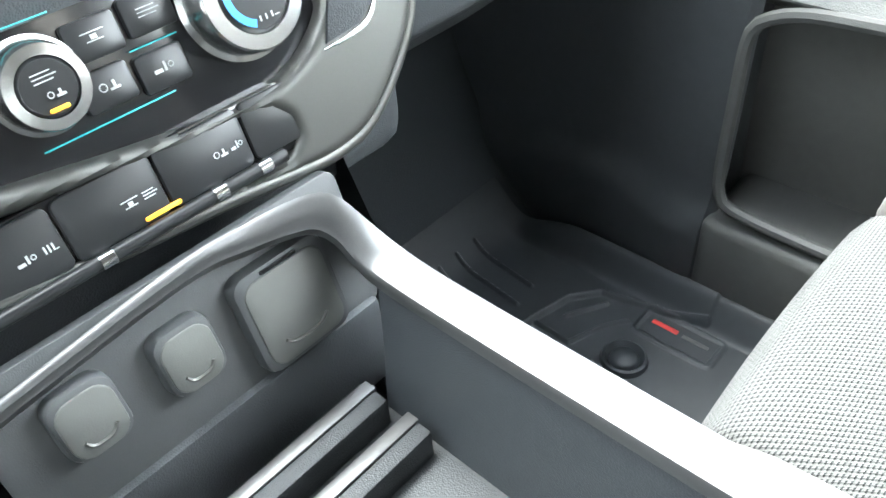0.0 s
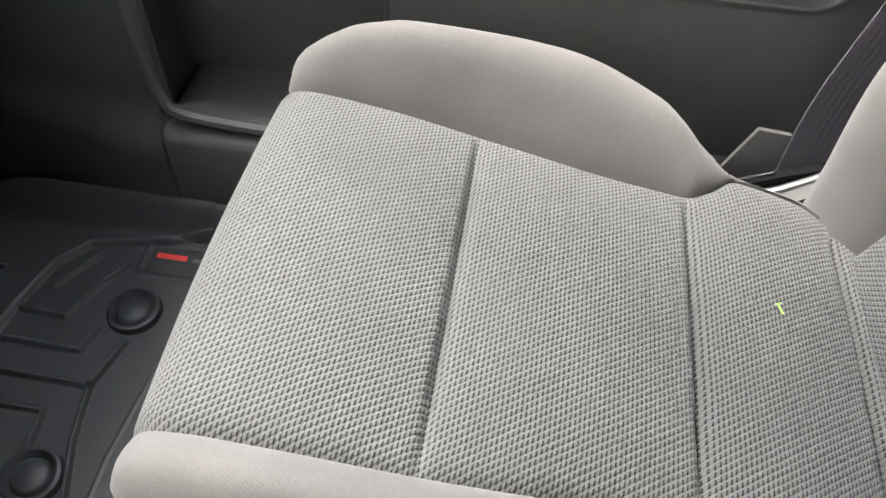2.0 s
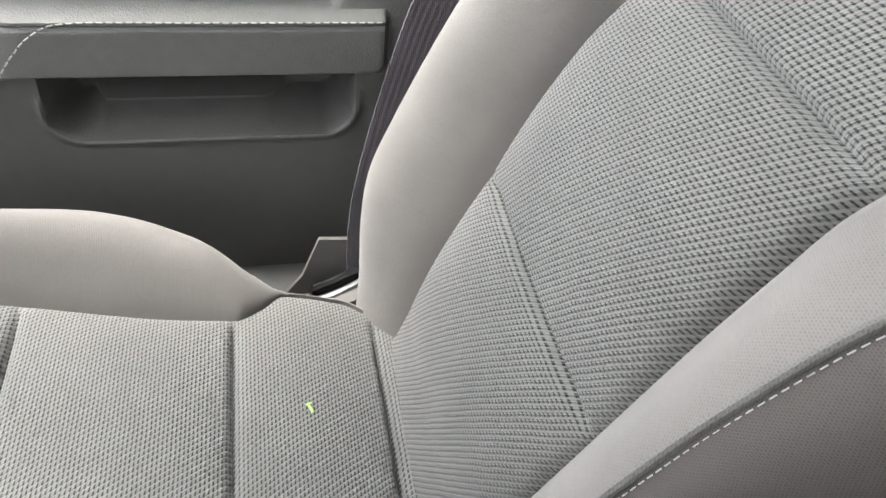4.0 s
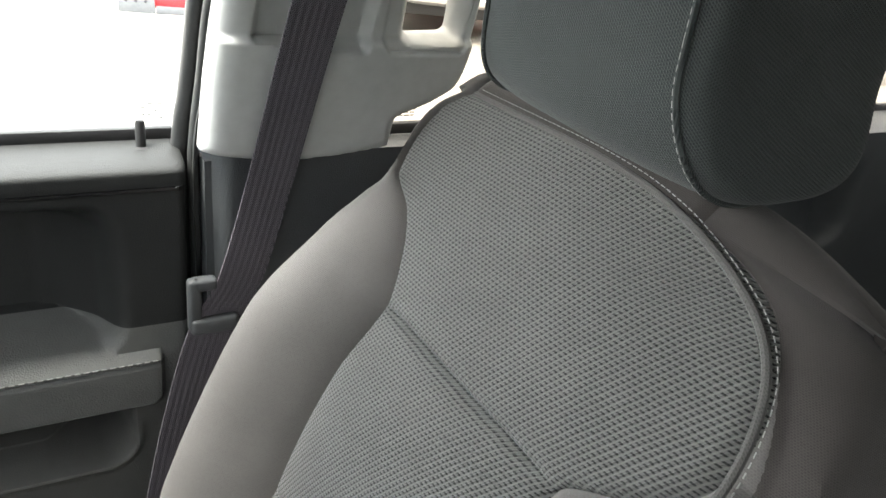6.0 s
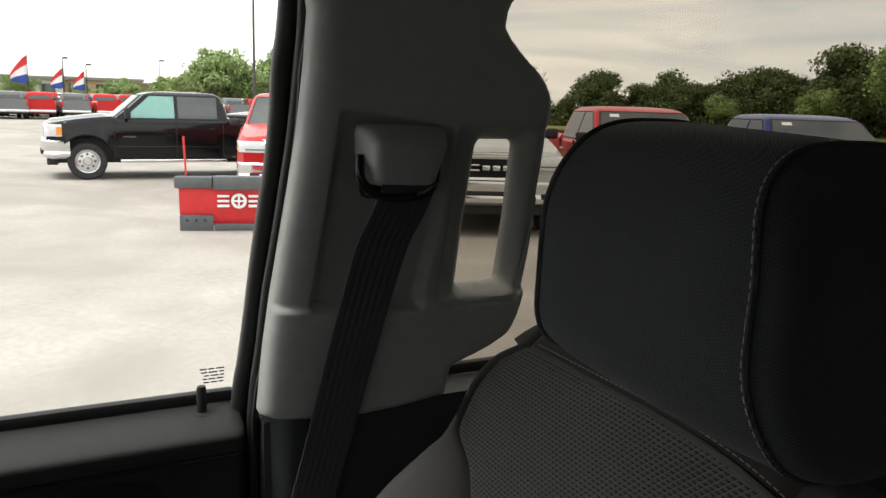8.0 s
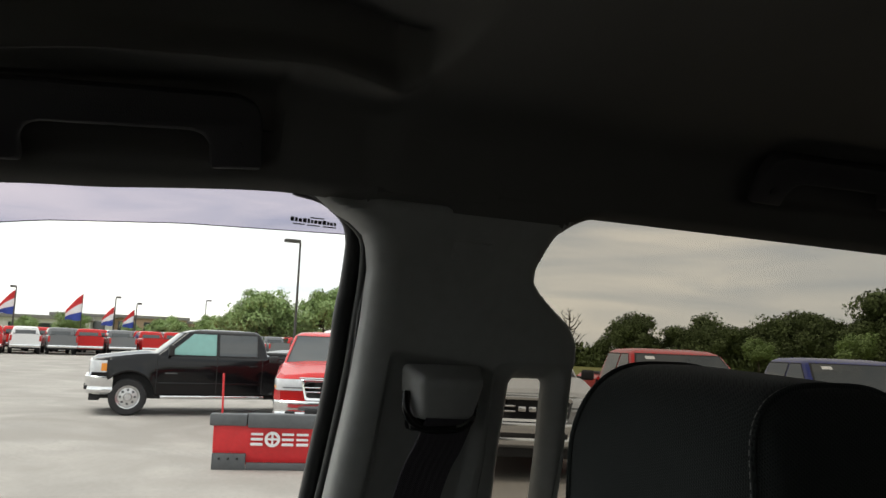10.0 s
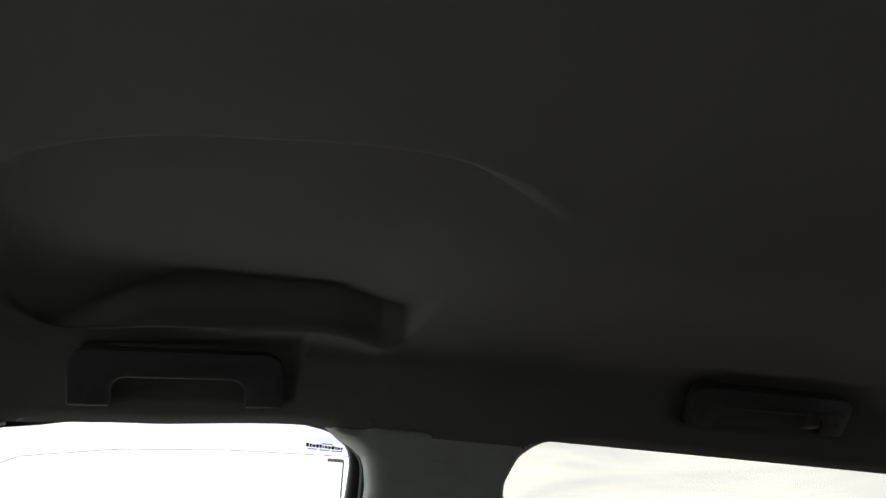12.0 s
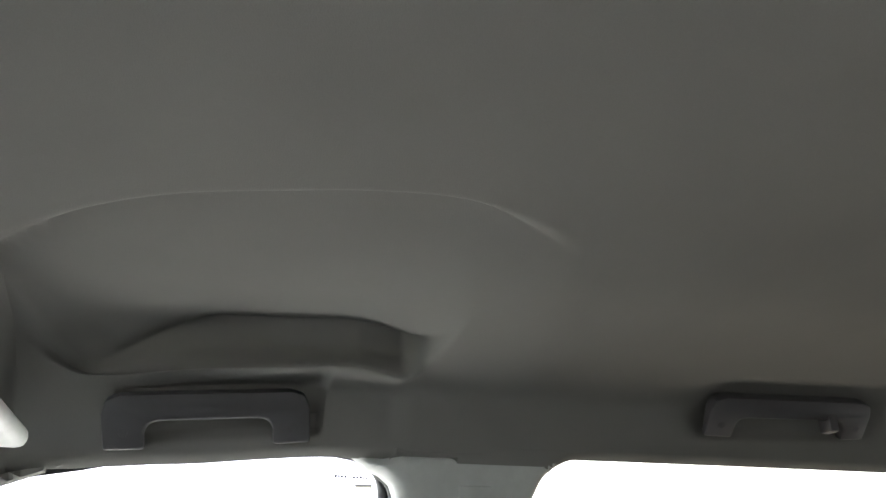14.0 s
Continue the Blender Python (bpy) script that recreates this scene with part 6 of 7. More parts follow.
# ---- outside: the lot, its vehicles, trees and distance ----
def ground_material(name, base, stain, grain, patch):
    m = surface(name, base, 0.9, grain=grain, bump=0.3, vary=0.20, spec=0.2, blotch=0.9)
    n, l = m.node_tree.nodes, m.node_tree.links
    b = n["Principled BSDF"]
    old = b.inputs["Base Color"].links[0].from_socket
    tc, no, mx, rp = n.new("ShaderNodeTexCoord"), n.new("ShaderNodeTexNoise"), n.new("ShaderNodeMix"), n.new("ShaderNodeValToRGB")
    no.inputs["Scale"].default_value, no.inputs["Detail"].default_value, no.inputs["Distortion"].default_value = patch, 8.0, 1.2
    rp.color_ramp.elements[0].position, rp.color_ramp.elements[1].position = 0.42, 0.66
    mx.data_type = "RGBA"
    mx.inputs["B"].default_value = (*stain, 1)
    l.new(tc.outputs["Object"], no.inputs["Vector"])
    l.new(no.outputs["Fac"], rp.inputs["Fac"])
    l.new(rp.outputs["Color"], mx.inputs["Factor"])
    l.new(old, mx.inputs["A"])
    l.new(mx.outputs["Result"], b.inputs["Base Color"])
    return m


M_LOT = ground_material("worn_concrete", (0.335, 0.315, 0.29), (0.270, 0.253, 0.232), 14, 0.35)
M_FIELD = ground_material("dry_grass", (0.17, 0.19, 0.05), (0.24, 0.23, 0.09), 6, 0.06)
M_LEAF = surface("leaves_mid", (0.20, 0.28, 0.10), 0.7, grain=1.5, bump=0, vary=0.45, blotch=0.3)
M_LEAF_DARK = surface("leaves_dark", (0.085, 0.115, 0.036), 0.75, grain=1.5, bump=0, vary=0.45, blotch=0.3)
M_BARK = surface("bark", (0.07, 0.055, 0.04), 0.9, grain=20, bump=0.6, vary=0.3)
M_TYRE = surface("tyre_rubber", (0.020, 0.020, 0.021), 0.8, grain=60, bump=0.2)
M_RIM = surface("alloy_rim", (0.62, 0.62, 0.62), 0.3, metal=0.9, bump=0, vary=0.05)
M_CAR_GLASS = surface("car_glass", (0.035, 0.042, 0.045), 0.06, bump=0, vary=0.1, spec=0.9, rough_vary=0.02)
# opaque pane; its teal colour stands in for brightness seen through the cab
M_TEAL_LIGHT_GLASS = surface("car_glass_teal_light", (0.16, 0.36, 0.33), 0.08, bump=0, vary=0.1, spec=0.8, rough_vary=0.02)
M_LAMP = surface("headlamp_lens", (0.62, 0.64, 0.66), 0.12, bump=0, vary=0.25, spec=0.8)
M_ORANGE = surface("lamp_orange", (0.75, 0.27, 0.03), 0.3, bump=0, vary=0.1)
M_TAIL = surface("tail_lamp_red", (0.45, 0.02, 0.02), 0.2, bump=0, vary=0.1)
M_POLE = surface("pole_bronze", (0.06, 0.055, 0.05), 0.5, metal=0.4, bump=0, vary=0.1)
M_STEEL = surface("grey_steel", (0.10, 0.105, 0.11), 0.55, metal=0.3, grain=20, bump=0.1, vary=0.15)
M_PLOW = surface("plow_red", (0.62, 0.030, 0.035), 0.45, grain=15, bump=0.05, vary=0.12)


def paint(name, colour, rough=0.22):
    m = surface(name, colour, rough, metal=0.0, grain=200, bump=0, vary=0.04, spec=0.3, rough_vary=0.03)
    m.node_tree.nodes["Principled BSDF"].inputs["Coat Weight"].default_value = 0.10
    m.node_tree.nodes["Principled BSDF"].inputs["Coat Roughness"].default_value = 0.05
    return m


P_BLACK, P_RED, P_BLUE, P_WHITE, P_SILVER, P_GREY = paint("paint_black", (0.004, 0.004, 0.005), 0.12), paint("paint_red", (0.46, 0.014, 0.014)), paint("paint_blue", (0.008, 0.017, 0.15)), paint("paint_white", (0.72, 0.72, 0.71)), paint("paint_silver", (0.42, 0.42, 0.42)), paint("paint_grey", (0.16, 0.165, 0.17))

solo("ground", Shape().grid([[(x, y, GROUND - 0.03) for y in np.linspace(-900, 900, 30)] for x in np.linspace(-900, 900, 30)]), M_FIELD, "dry grass field out to the horizon", "ground", kind="structure")
LOT = [(-40, 60), (-40, -30), (5, -30), (6.5, -13.5), (10.5, -11.5), (14.0, -9.6), (18, -9.5), (24, -11), (60, -20), (95, -26), (95, 60)]
s = Shape()
s.add([(x, y, GROUND) for x, y in LOT], [tuple(range(len(LOT)))])
solo("pavement", s, M_LOT, "worn pale concrete car lot", "pavement", kind="structure")
under = Shape().box(-0.9, 0.9, -1.5, 1.3, -0.16, -0.09)
solo("wall_underbody", under, M_DARK, "black underbody of the cab", "underbody", kind="structure")


def loft(stations):
    """stations: rows of half cross-sections from the sill up to the middle; both halves are made."""
    rows = []
    for y, half in stations:
        rows.append([(x, y, z) for x, z in half] + [(-x, y, z) for x, z in half[::-1]])
    return Shape().grid(rows)


def wheel(parent, x, y, r, dual=False):
    sx = 1 if x > 0 else -1
    m = Matrix.Translation((x, y, r)) @ Matrix.Rotation(radians(90 * sx), 4, "Y")
    w = part("wheel", Shape().lathe([(r * 0.60, 0.11), (r * 0.70, 0.125), (r * 0.93, 0.120), (r, 0.085), (r, -0.085), (r * 0.93, -0.12), (r * 0.6, -0.12)], 36, m), M_TYRE, parent, "black tyre")
    dish = [(0.0, 0.03), (r * 0.14, 0.035), (r * 0.17, 0.02), (r * 0.22, 0.0), (r * 0.52, 0.03), (r * 0.60, 0.11), (r * 0.63, 0.115)]
    if dual:
        dish = [(0.0, 0.135), (r * 0.17, 0.135), (r * 0.20, 0.12), (r * 0.24, 0.06), (r * 0.50, 0.05), (r * 0.58, 0.11), (r * 0.63, 0.118)]
    part("rim", Shape().lathe(dish, 36, m), M_RIM, w, "bright alloy rim")
    s = Shape()
    for k in range(8 if dual else 6):
        a = 2 * math.pi * k / (8 if dual else 6)
        if dual:
            part("hub_hole", Shape().rod(m @ Vector((r * 0.38 * math.cos(a), r * 0.38 * math.sin(a), 0.04)), m @ Vector((r * 0.38 * math.cos(a), r * 0.38 * math.sin(a), 0.058)), r * 0.07, r * 0.07, 10), M_STEEL, w)
        else:
            s.tube([m @ Vector((r * 0.18 * math.cos(a), r * 0.18 * math.sin(a), 0.04)), m @ Vector((r * 0.40 * math.cos(a), r * 0.40 * math.sin(a), 0.06)), m @ Vector((r * 0.60 * math.cos(a), r * 0.60 * math.sin(a), 0.105))], [0.03, 0.026, 0.036], 6)
    if not dual:
        part("hub_star", s, M_RIM, w)
    return w


def band(path, rows):
    """A strip that follows a plan path of (x, y), its section given as (z, out) pairs; out runs to the path's right."""
    p = np.asarray(path, float)
    t = np.gradient(p, axis=0)
    t /= np.linalg.norm(t, axis=1)[:, None]
    nrm = np.stack([t[:, 1], -t[:, 0]], -1)
    return Shape().grid([[(x + nx * out, y + ny * out, z) for z, out in rows] for (x, y), (nx, ny) in zip(p, nrm)])


def pickup(colour, label, group="", long=0.0, height=1.95, heavy=False, front_glass=None, steps=False, far=False, mirrors=1.0, sticker=False):
    """A crew-cab pickup standing on z 0, its nose towards +y, the front axle at y 0."""
    t = thing("pickup_truck", (0, 0, 0), label, "pickup truck", group)
    h = height / 1.95
    wb = 3.60 + long
    nose, tail = 0.80 - 0.03 * heavy, -wb - 1.22
    cowl, roof0, roof1, cab_end = (-0.50, -1.20, -2.82, -3.02) if heavy else (-0.62, -1.46, -2.92, -3.10)
    R = 0.405 * h
    arch = 0.54 if heavy else 0.51
    hood0 = 1.24 if heavy else 1.20
    near = [] if far else [ya + d for ya in (0.0, -wb) for d in np.linspace(-0.54, 0.54, 37)]
    ys = sorted(set(np.round(np.r_[np.linspace(tail, nose, 60), near, [nose - 0.02, nose - 0.05, nose - 0.10]], 3)))
    st = []
    for y in ys:
        half = 1.01 - (0.06 if heavy else 0.11) * float(smooth(nose - 0.50, nose, y)) ** 2 - 0.02 * float(smooth(tail + 0.3, tail, y))
        top = hood0 + (1.40 - hood0) * float(smooth(nose + 0.15, cowl - 0.1, y)) ** 0.8 - 0.05 * float(smooth(nose - 0.12, nose, y)) ** 2
        if y < cowl - 0.04:
            top = 1.36
        if y < cab_end:
            top = 1.41
        bottom = 0.46
        for ya in (0.0, -wb):
            d = abs(y - ya)
            if d < arch:
                bottom = max(bottom, 0.42 + math.sqrt(arch**2 - d**2) * 0.98)
        flare = 0.045 * math.exp(-((y / 0.58) ** 4)) + 0.045 * math.exp(-(((y + wb) / 0.58) ** 4)) * (3.4 if heavy else 1)
        b, tz, bx = bottom * h, top * h, half - 0.03 + flare
        z1, z2, z3 = max(b + 0.05, 0.72 * h), max(b + 0.09, 0.96 * h), max(b + 0.13, 1.13 * h)
        z4 = max(z3 + 0.01, tz - 0.075)
        bulge = 0.020 * float(smooth(cowl - 0.05, cowl + 0.2, y))
        st.append((y, [(bx - 0.09, b + 0.02), (bx - 0.03, b), (bx, b + 0.015), (half - 0.012 + flare * 0.9, z1), (half + flare * 0.45, z2), (half + 0.010, z3), (half - 0.012, z4), (half - 0.07, tz - 0.012), (half * 0.62, tz + 0.012), (half * 0.50, tz + 0.018 + bulge), (0.001, tz + 0.028 + bulge)]))
    body = loft(st)
    n = 22
    body.f.append(tuple(range(n))[::-1])
    body.f.append(tuple(range(len(ys) * n - n, len(ys) * n)))
    part("body", body, colour, t, sharp=28)
    part("chassis", Shape().box(-0.78, 0.78, tail + 0.15, nose - 0.16, 0.36 * h, 0.92 * h, 0.03), M_TYRE, t, "black underside")
    rows = []
    for k in np.r_[np.linspace(0, 0.85, 8), 0.89, 0.93, 0.97, 1.0]:
        z = (1.32 + (height / h - 1.32) * k) * h
        e = 1 - (1 - k) ** 1.12
        y0, y1 = cowl + (roof0 - cowl) * e, cab_end + (roof1 - cab_end) * k**2
        hw = 0.96 - 0.19 * k ** 1.15
        if k > 0.85:
            q = (k - 0.85) / 0.15
            hw -= 0.09 * q**2
            y0 -= 0.20 * q**2
            y1 += 0.08 * q**2
        r = 0.085
        ring = []
        for cx, cy, a in ((hw - r, y0 - r, 0), (-hw + r, y0 - r, 90), (-hw + r, y1 + r, 180), (hw - r, y1 + r, 270)):
            for q in range(5):
                w = radians(a + 22.5 * q)
                bow = 0.07 * (1 - ((cx + r * math.cos(w)) / hw) ** 2) if a < 180 else 0
                ring.append((cx + r * math.cos(w), cy + r * math.sin(w) + bow, z))
        rows.append(ring)
    cab = Shape().grid(rows, close=True)
    m = len(cab.v)
    crown = (np.array(cab.v[m - 20:]) - np.array([0, (roof0 + roof1) / 2, 0])) * np.array([0.6, 0.6, 1.0]) + np.array([0, (roof0 + roof1) / 2, 0.022])
    cab.add(crown, [])
    cab.f += [(m - 20 + q, m - 20 + (q + 1) % 20, m + (q + 1) % 20, m + q) for q in range(20)]
    cab.f.append(tuple(range(m, m + 20)))
    part("cab", cab, colour, t, sharp=50)

    def at(k, y, side, out=0.006):
        z = (1.32 + (height / h - 1.32) * k) * h
        return (side * (0.96 - 0.19 * k ** 1.15 + out), y, z)

    def slant(k, frac):
        e = 1 - (1 - k) ** 1.12
        y0, y1 = cowl + (roof0 - cowl) * e, cab_end + (roof1 - cab_end) * k**2
        return y0 + (y1 - y0) * frac

    split = slant(0.5, 0.47)
    for side in (1, -1):
        for name, gm in (("front_window", front_glass or M_CAR_GLASS), ("rear_window", M_CAR_GLASS)):
            def pane(k0, k1, grow, out):
                rws = []
                for k in np.linspace(k0, k1, 7):
                    if name == "front_window":
                        ya, yb = min(slant(k, 0.0) - 0.20, slant(0.12, 0.0) - 0.24) + grow, split + 0.03 - grow
                    else:
                        ya, yb = split - 0.05 + grow, slant(0.6, 0.91) - grow
                    rws.append([at(k, ya + (yb - ya) * q, side, out) for q in np.linspace(0, 1, 6)])
                return Shape().grid(rws, flip=side < 0)
            if not far:
                part("window_rubber", pane(0.05, 0.88, 0.022, 0.003), M_TYRE, t, "black window rubber")
            part(name, pane(0.08, 0.85, 0.0, 0.007), gm, t, "dark side window")
        if not far:
            for y in (split + 0.16, slant(0.0, 0.93) + 0.16):
                part("door_handle", Shape().box(*sorted((side * 1.005, side * 1.042)), y - 0.11, y + 0.11, 1.12 * h, 1.16 * h, 0.012), M_CHROME if sticker else colour, t)
            for yy in (split, slant(0.2, 0.95), cowl - 0.06):
                part("shut_line", Shape().box(*sorted((side * 0.985, side * 1.0235)), yy - 0.005, yy + 0.005, 0.50 * h, 1.33 * h), M_TYRE, t)
            part("side_moulding", Shape().box(*sorted((side * 0.99, side * 1.022)), slant(0.2, 0.94), cowl - 0.10, 0.70 * h, 0.745 * h, 0.008), colour, t)
            part("fender_badge", Shape().box(*sorted((side * 1.005, side * 1.0235)), cowl - 0.50, cowl - 0.24, 0.935 * h, 0.960 * h, 0.004), M_STEEL, t, "plain grey badge bar")
        my = slant(0.10, 0.0) - 0.24
        mi = part("mirror", Shape().box(*sorted((side * 1.05, side * (1.05 + 0.20 * mirrors ** 0.5))), my - 0.07, my + 0.05, 1.345 * h, (1.345 + 0.165 * mirrors) * h, 0.04, 3), M_TYRE, t, "black door mirror")
        if not far:
            part("mirror_arm", Shape().box(*sorted((side * 0.93, side * 1.08)), my - 0.03, my + 0.03, 1.345 * h, 1.40 * h, 0.012), M_TYRE, mi)
        if steps:
            part("side_step", Shape().box(*sorted((side * 0.93, side * 1.06)), cab_end + 0.05, -0.66, 0.385 * h, 0.455 * h, 0.022, 3), M_CHROME, t, "bright flat step")
        # headlamps wrap round the corner; the amber lens sits at their outer end
        lz0, lz1 = ((0.94, 1.20) if heavy else (0.965, 1.15))
        way = curve_through([(side * 0.54, nose + 0.040), (side * 0.74, nose + 0.035), (side * (0.90 + 0.03 * heavy), nose + 0.010), (side * (0.968 + 0.025 * heavy), nose - 0.10), (side * (1.002 + 0.015 * heavy), nose - 0.30)], 14)
        way = way if side < 0 else way[::-1]
        sect = [(lz0 * h, -0.06), (lz0 * h, 0.006), ((lz0 + 0.02) * h, 0.014), ((lz1 - 0.02) * h, 0.014), (lz1 * h, 0.006), (lz1 * h, -0.06)]
        la = part("headlamp", band(way, sect), M_LAMP, t, "clear headlamp")
        outer = (way[:3] if heavy else way[:5]) if side > 0 else (way[-3:] if heavy else way[-5:])
        part("indicator", band(outer, [((lz0 + 0.03) * h, 0.0155), ((lz0 + (0.20 if heavy else 0.07)) * h, 0.0155)]), M_ORANGE, la, "amber indicator")
        if not far:
            inner = way[7:] if side > 0 else way[:7]
            part("reflector", band(inner, [((lz0 + 0.035) * h, 0.0155), ((lz0 + 0.055) * h, 0.0155)]), M_STEEL, la, "dark lamp housing")
            part("fog_lamp", Shape().box(*sorted((side * 0.64, side * 0.80)), nose + 0.07, nose + 0.132, 0.555 * h, 0.635 * h, 0.015), M_TYRE, t)
        part("tail_lamp", Shape().box(*sorted((side * 0.86, side * 1.0)), tail - 0.015, tail + 0.08, 0.92 * h, 1.34 * h, 0.02), M_TAIL, t, "red tail lamp")
        for y in (0.0, -wb):
            wheel(t, side * (0.89 if not (heavy and y < 0) else 1.02), y, R, heavy)

    def screen(k0, k1, inset, lift):
        rws = []
        for k in np.linspace(k0, k1, 8):
            hw = 0.96 - 0.19 * k ** 1.15
            z = (1.32 + (height / h - 1.32) * k) * h
            rws.append([(x, slant(k, 0.0) + lift + 0.07 * (1 - (x / hw) ** 2) - 0.5 * max(0, abs(x) - hw + 0.085) ** 2 / 0.085, z) for x in np.linspace(-hw + inset, hw - inset, 14)])
        return Shape().grid(rws)

    if not far:
        part("screen_rubber", screen(0.03, 0.90, 0.045, 0.006), M_TYRE, t, "black windscreen rubber")
    part("windscreen", screen(0.10, 0.87, 0.070, 0.012), M_CAR_GLASS, t, "dark reflecting windscreen")
    if not far:
        z, y = 1.355 * h, slant(0.05, 0.0)
        for x0 in (-0.62, 0.05):
            part("wiper", Shape().tube([(x0, y + 0.07, z), (x0 + 0.30, y + 0.092, z + 0.012), (x0 + 0.60, y + 0.06, z + 0.03)], 0.010, 5), M_TYRE, t)
    if sticker:
        part("screen_sticker", Shape().grid([[(x, slant(k, 0.0) + 0.018 + 0.07 * (1 - (x / 0.8) ** 2), (1.32 + (height / h - 1.32) * k) * h) for x in (0.44, 0.60)] for k in (0.74, 0.82)]), M_WHITE, t, "white paper sticker on the windscreen")
        part("fender_sticker", Shape().grid([[(x, y, (hood0 + 0.10) * h + 0.045) for x in (0.66, 0.80)] for y in (-0.36, -0.26)]), M_WHITE, t, "white paper sticker on the bonnet")
    part("rear_glass", Shape().grid([[(x, slant(k, 1.0) - 0.012, (1.32 + 0.60 * k) * h) for x in np.linspace(-0.66, 0.66, 5)] for k in (0.15, 0.5, 0.85)]), M_CAR_GLASS, t, "dark rear window")
    # grille: bright surround wider at the top, black mesh, cross bars and plain badge bars
    gz0, gz1 = 0.80 * h, (1.20 if heavy else 1.155) * h
    wide1 = 0.58
    def ring_at(grow, y):
        pts = rounded(2 * wide1 - grow, gz1 - gz0 - grow, 0.05)
        return [(x * (1 - 0.14 * (0.5 - z / (gz1 - gz0))), y, z + (gz0 + gz1) / 2) for x, z in pts]
    gr = part("grille", Shape().grid([ring_at(0.0, nose - 0.05), ring_at(0.0, nose + 0.045), ring_at(0.025, nose + 0.062), ring_at(0.095, nose + 0.056), ring_at(0.11, nose + 0.02), ring_at(0.11, nose - 0.04)], close=True), M_CHROME, t, "bright grille surround")
    part("grille_inset", Shape().grid([ring_at(0.10, nose + 0.018), ring_at(0.6, nose + 0.018)], close=True).box(-0.30, 0.30, nose - 0.02, nose + 0.016, gz0 + 0.08, gz1 - 0.08), M_TYRE, gr, "black grille mesh")
    zc = (gz0 + gz1) / 2
    if not far:
        for side in (1, -1):
            for dz in (-0.032, 0.040):
                part("grille_bar", Shape().box(*sorted((side * 0.24, side * 0.50)), nose + 0.012, nose + 0.050, zc + dz - 0.012, zc + dz + 0.012, 0.006), M_CHROME, gr)
        for x in (-0.145, 0.0, 0.145):
            part("badge", Shape().box(x - 0.055, x + 0.055, nose + 0.012, nose + 0.050, zc - 0.035, zc + 0.040, 0.012), M_CHROME, gr, "plain bright badge bar")
    if not heavy:
        part("hood_trim", Shape().box(-0.60, 0.60, nose - 0.03, nose + 0.040, 1.158 * h, 1.185 * h, 0.008), M_CHROME, t, "bright strip along the bonnet's edge")
    way = [(-1.005, nose - 0.44), (-1.010, nose - 0.22), (-0.985, nose - 0.06), (-0.88, nose + 0.055), (-0.55, nose + 0.115), (0.0, nose + 0.130)]
    way = curve_through(way + [(-x, y) for x, y in way[-2::-1]], 44)
    top = 0.86 if heavy else 0.80
    sect = [(top * h, -0.10), (top * h, -0.010), ((top - 0.02) * h, 0.010), (0.70 * h, 0.016), (0.66 * h, 0.004), (0.60 * h, 0.004), (0.575 * h, 0.014), (0.50 * h, 0.0), (0.455 * h, -0.06)]
    part("front_bumper", band(way, [(z, -o) for z, o in sect]), M_CHROME, t, "bright wrapped front bumper")
    part("bumper_slot", Shape().box(-0.48, 0.48, nose + 0.04, nose + 0.140, 0.595 * h, 0.665 * h, 0.01), M_TYRE, t)
    part("air_dam", Shape().box(-0.85, 0.85, nose - 0.20, nose + 0.02, 0.32 * h, 0.48 * h, 0.02), M_TYRE, t, "black air dam")
    part("rear_bumper", Shape().box(-0.98, 0.98, tail - 0.14, tail + 0.02, 0.52 * h, 0.70 * h, 0.03), M_CHROME, t, "bright rear bumper")
    part("bed_well", Shape().box(-0.80, 0.80, tail + 0.10, cab_end - 0.06, 1.36 * h, 1.455 * h, 0.01), M_TYRE, t, "dark load bed")
    return t


def stand(ob, x, y, heading):
    """Set a vehicle by its front axle's middle and the way that its nose points, in degrees from +y towards -x."""
    ob.matrix_basis = pose(x, y, GROUND, 0, 0, heading)
    return ob


black = stand(pickup(P_BLACK, "black crew-cab heavy pickup with bright steps, parked side-on", long=0.35, height=1.93, heavy=True, front_glass=M_TEAL_LIGHT_GLASS, steps=True, mirrors=1.5), 19.40, -0.70, 0)
stand(pickup(P_RED, "red pickup parked with a snow plow on its nose", mirrors=0.8), 13.4, -3.95, 75)
silver = stand(pickup(P_SILVER, "silver pickup parked nose-out in the row", "pickups in the row", sticker=True), 10.1, -5.95, 68)
red = stand(pickup(P_RED, "bright red pickup parked nose-out in the row", "pickups in the row", height=1.88, sticker=True), 9.30, -8.74, 69)
blue = stand(pickup(P_BLUE, "dark blue pickup parked nose-out in the row", "pickups in the row", height=1.83, sticker=True), 7.62, -10.85, 64.5)
grey = stand(pickup(P_GREY, "dark grey pickup parked behind the black one", far=True), 26.5, -5.5, 0)

# snow plow
plow = thing("snow_plow", (0, 0, 0), "red snow plow blade with a grey rubber deflector", "snow plow")
rows = [[(x, 0.10 * math.sin((z - 0.1) * 3.0) - 0.05, z) for z in np.linspace(0.06, 0.62, 14)] for x in np.linspace(-1.25, 1.25, 20)]
rows2 = [[(p[0], p[1] - 0.03, p[2]) for p in r] for r in rows]
part("blade", (Shape().grid(rows).grid(rows2, flip=True)).mirrored(), M_PLOW, plow, "curved red steel blade")
part("deflector", (Shape().box(-1.30, -0.80, -0.06, 0.13, 0.60, 0.76, 0.02).box(-0.79, 1.30, -0.06, 0.14, 0.58, 0.77, 0.02)).mirrored(), M_STEEL, plow, "grey rubber deflector flap")
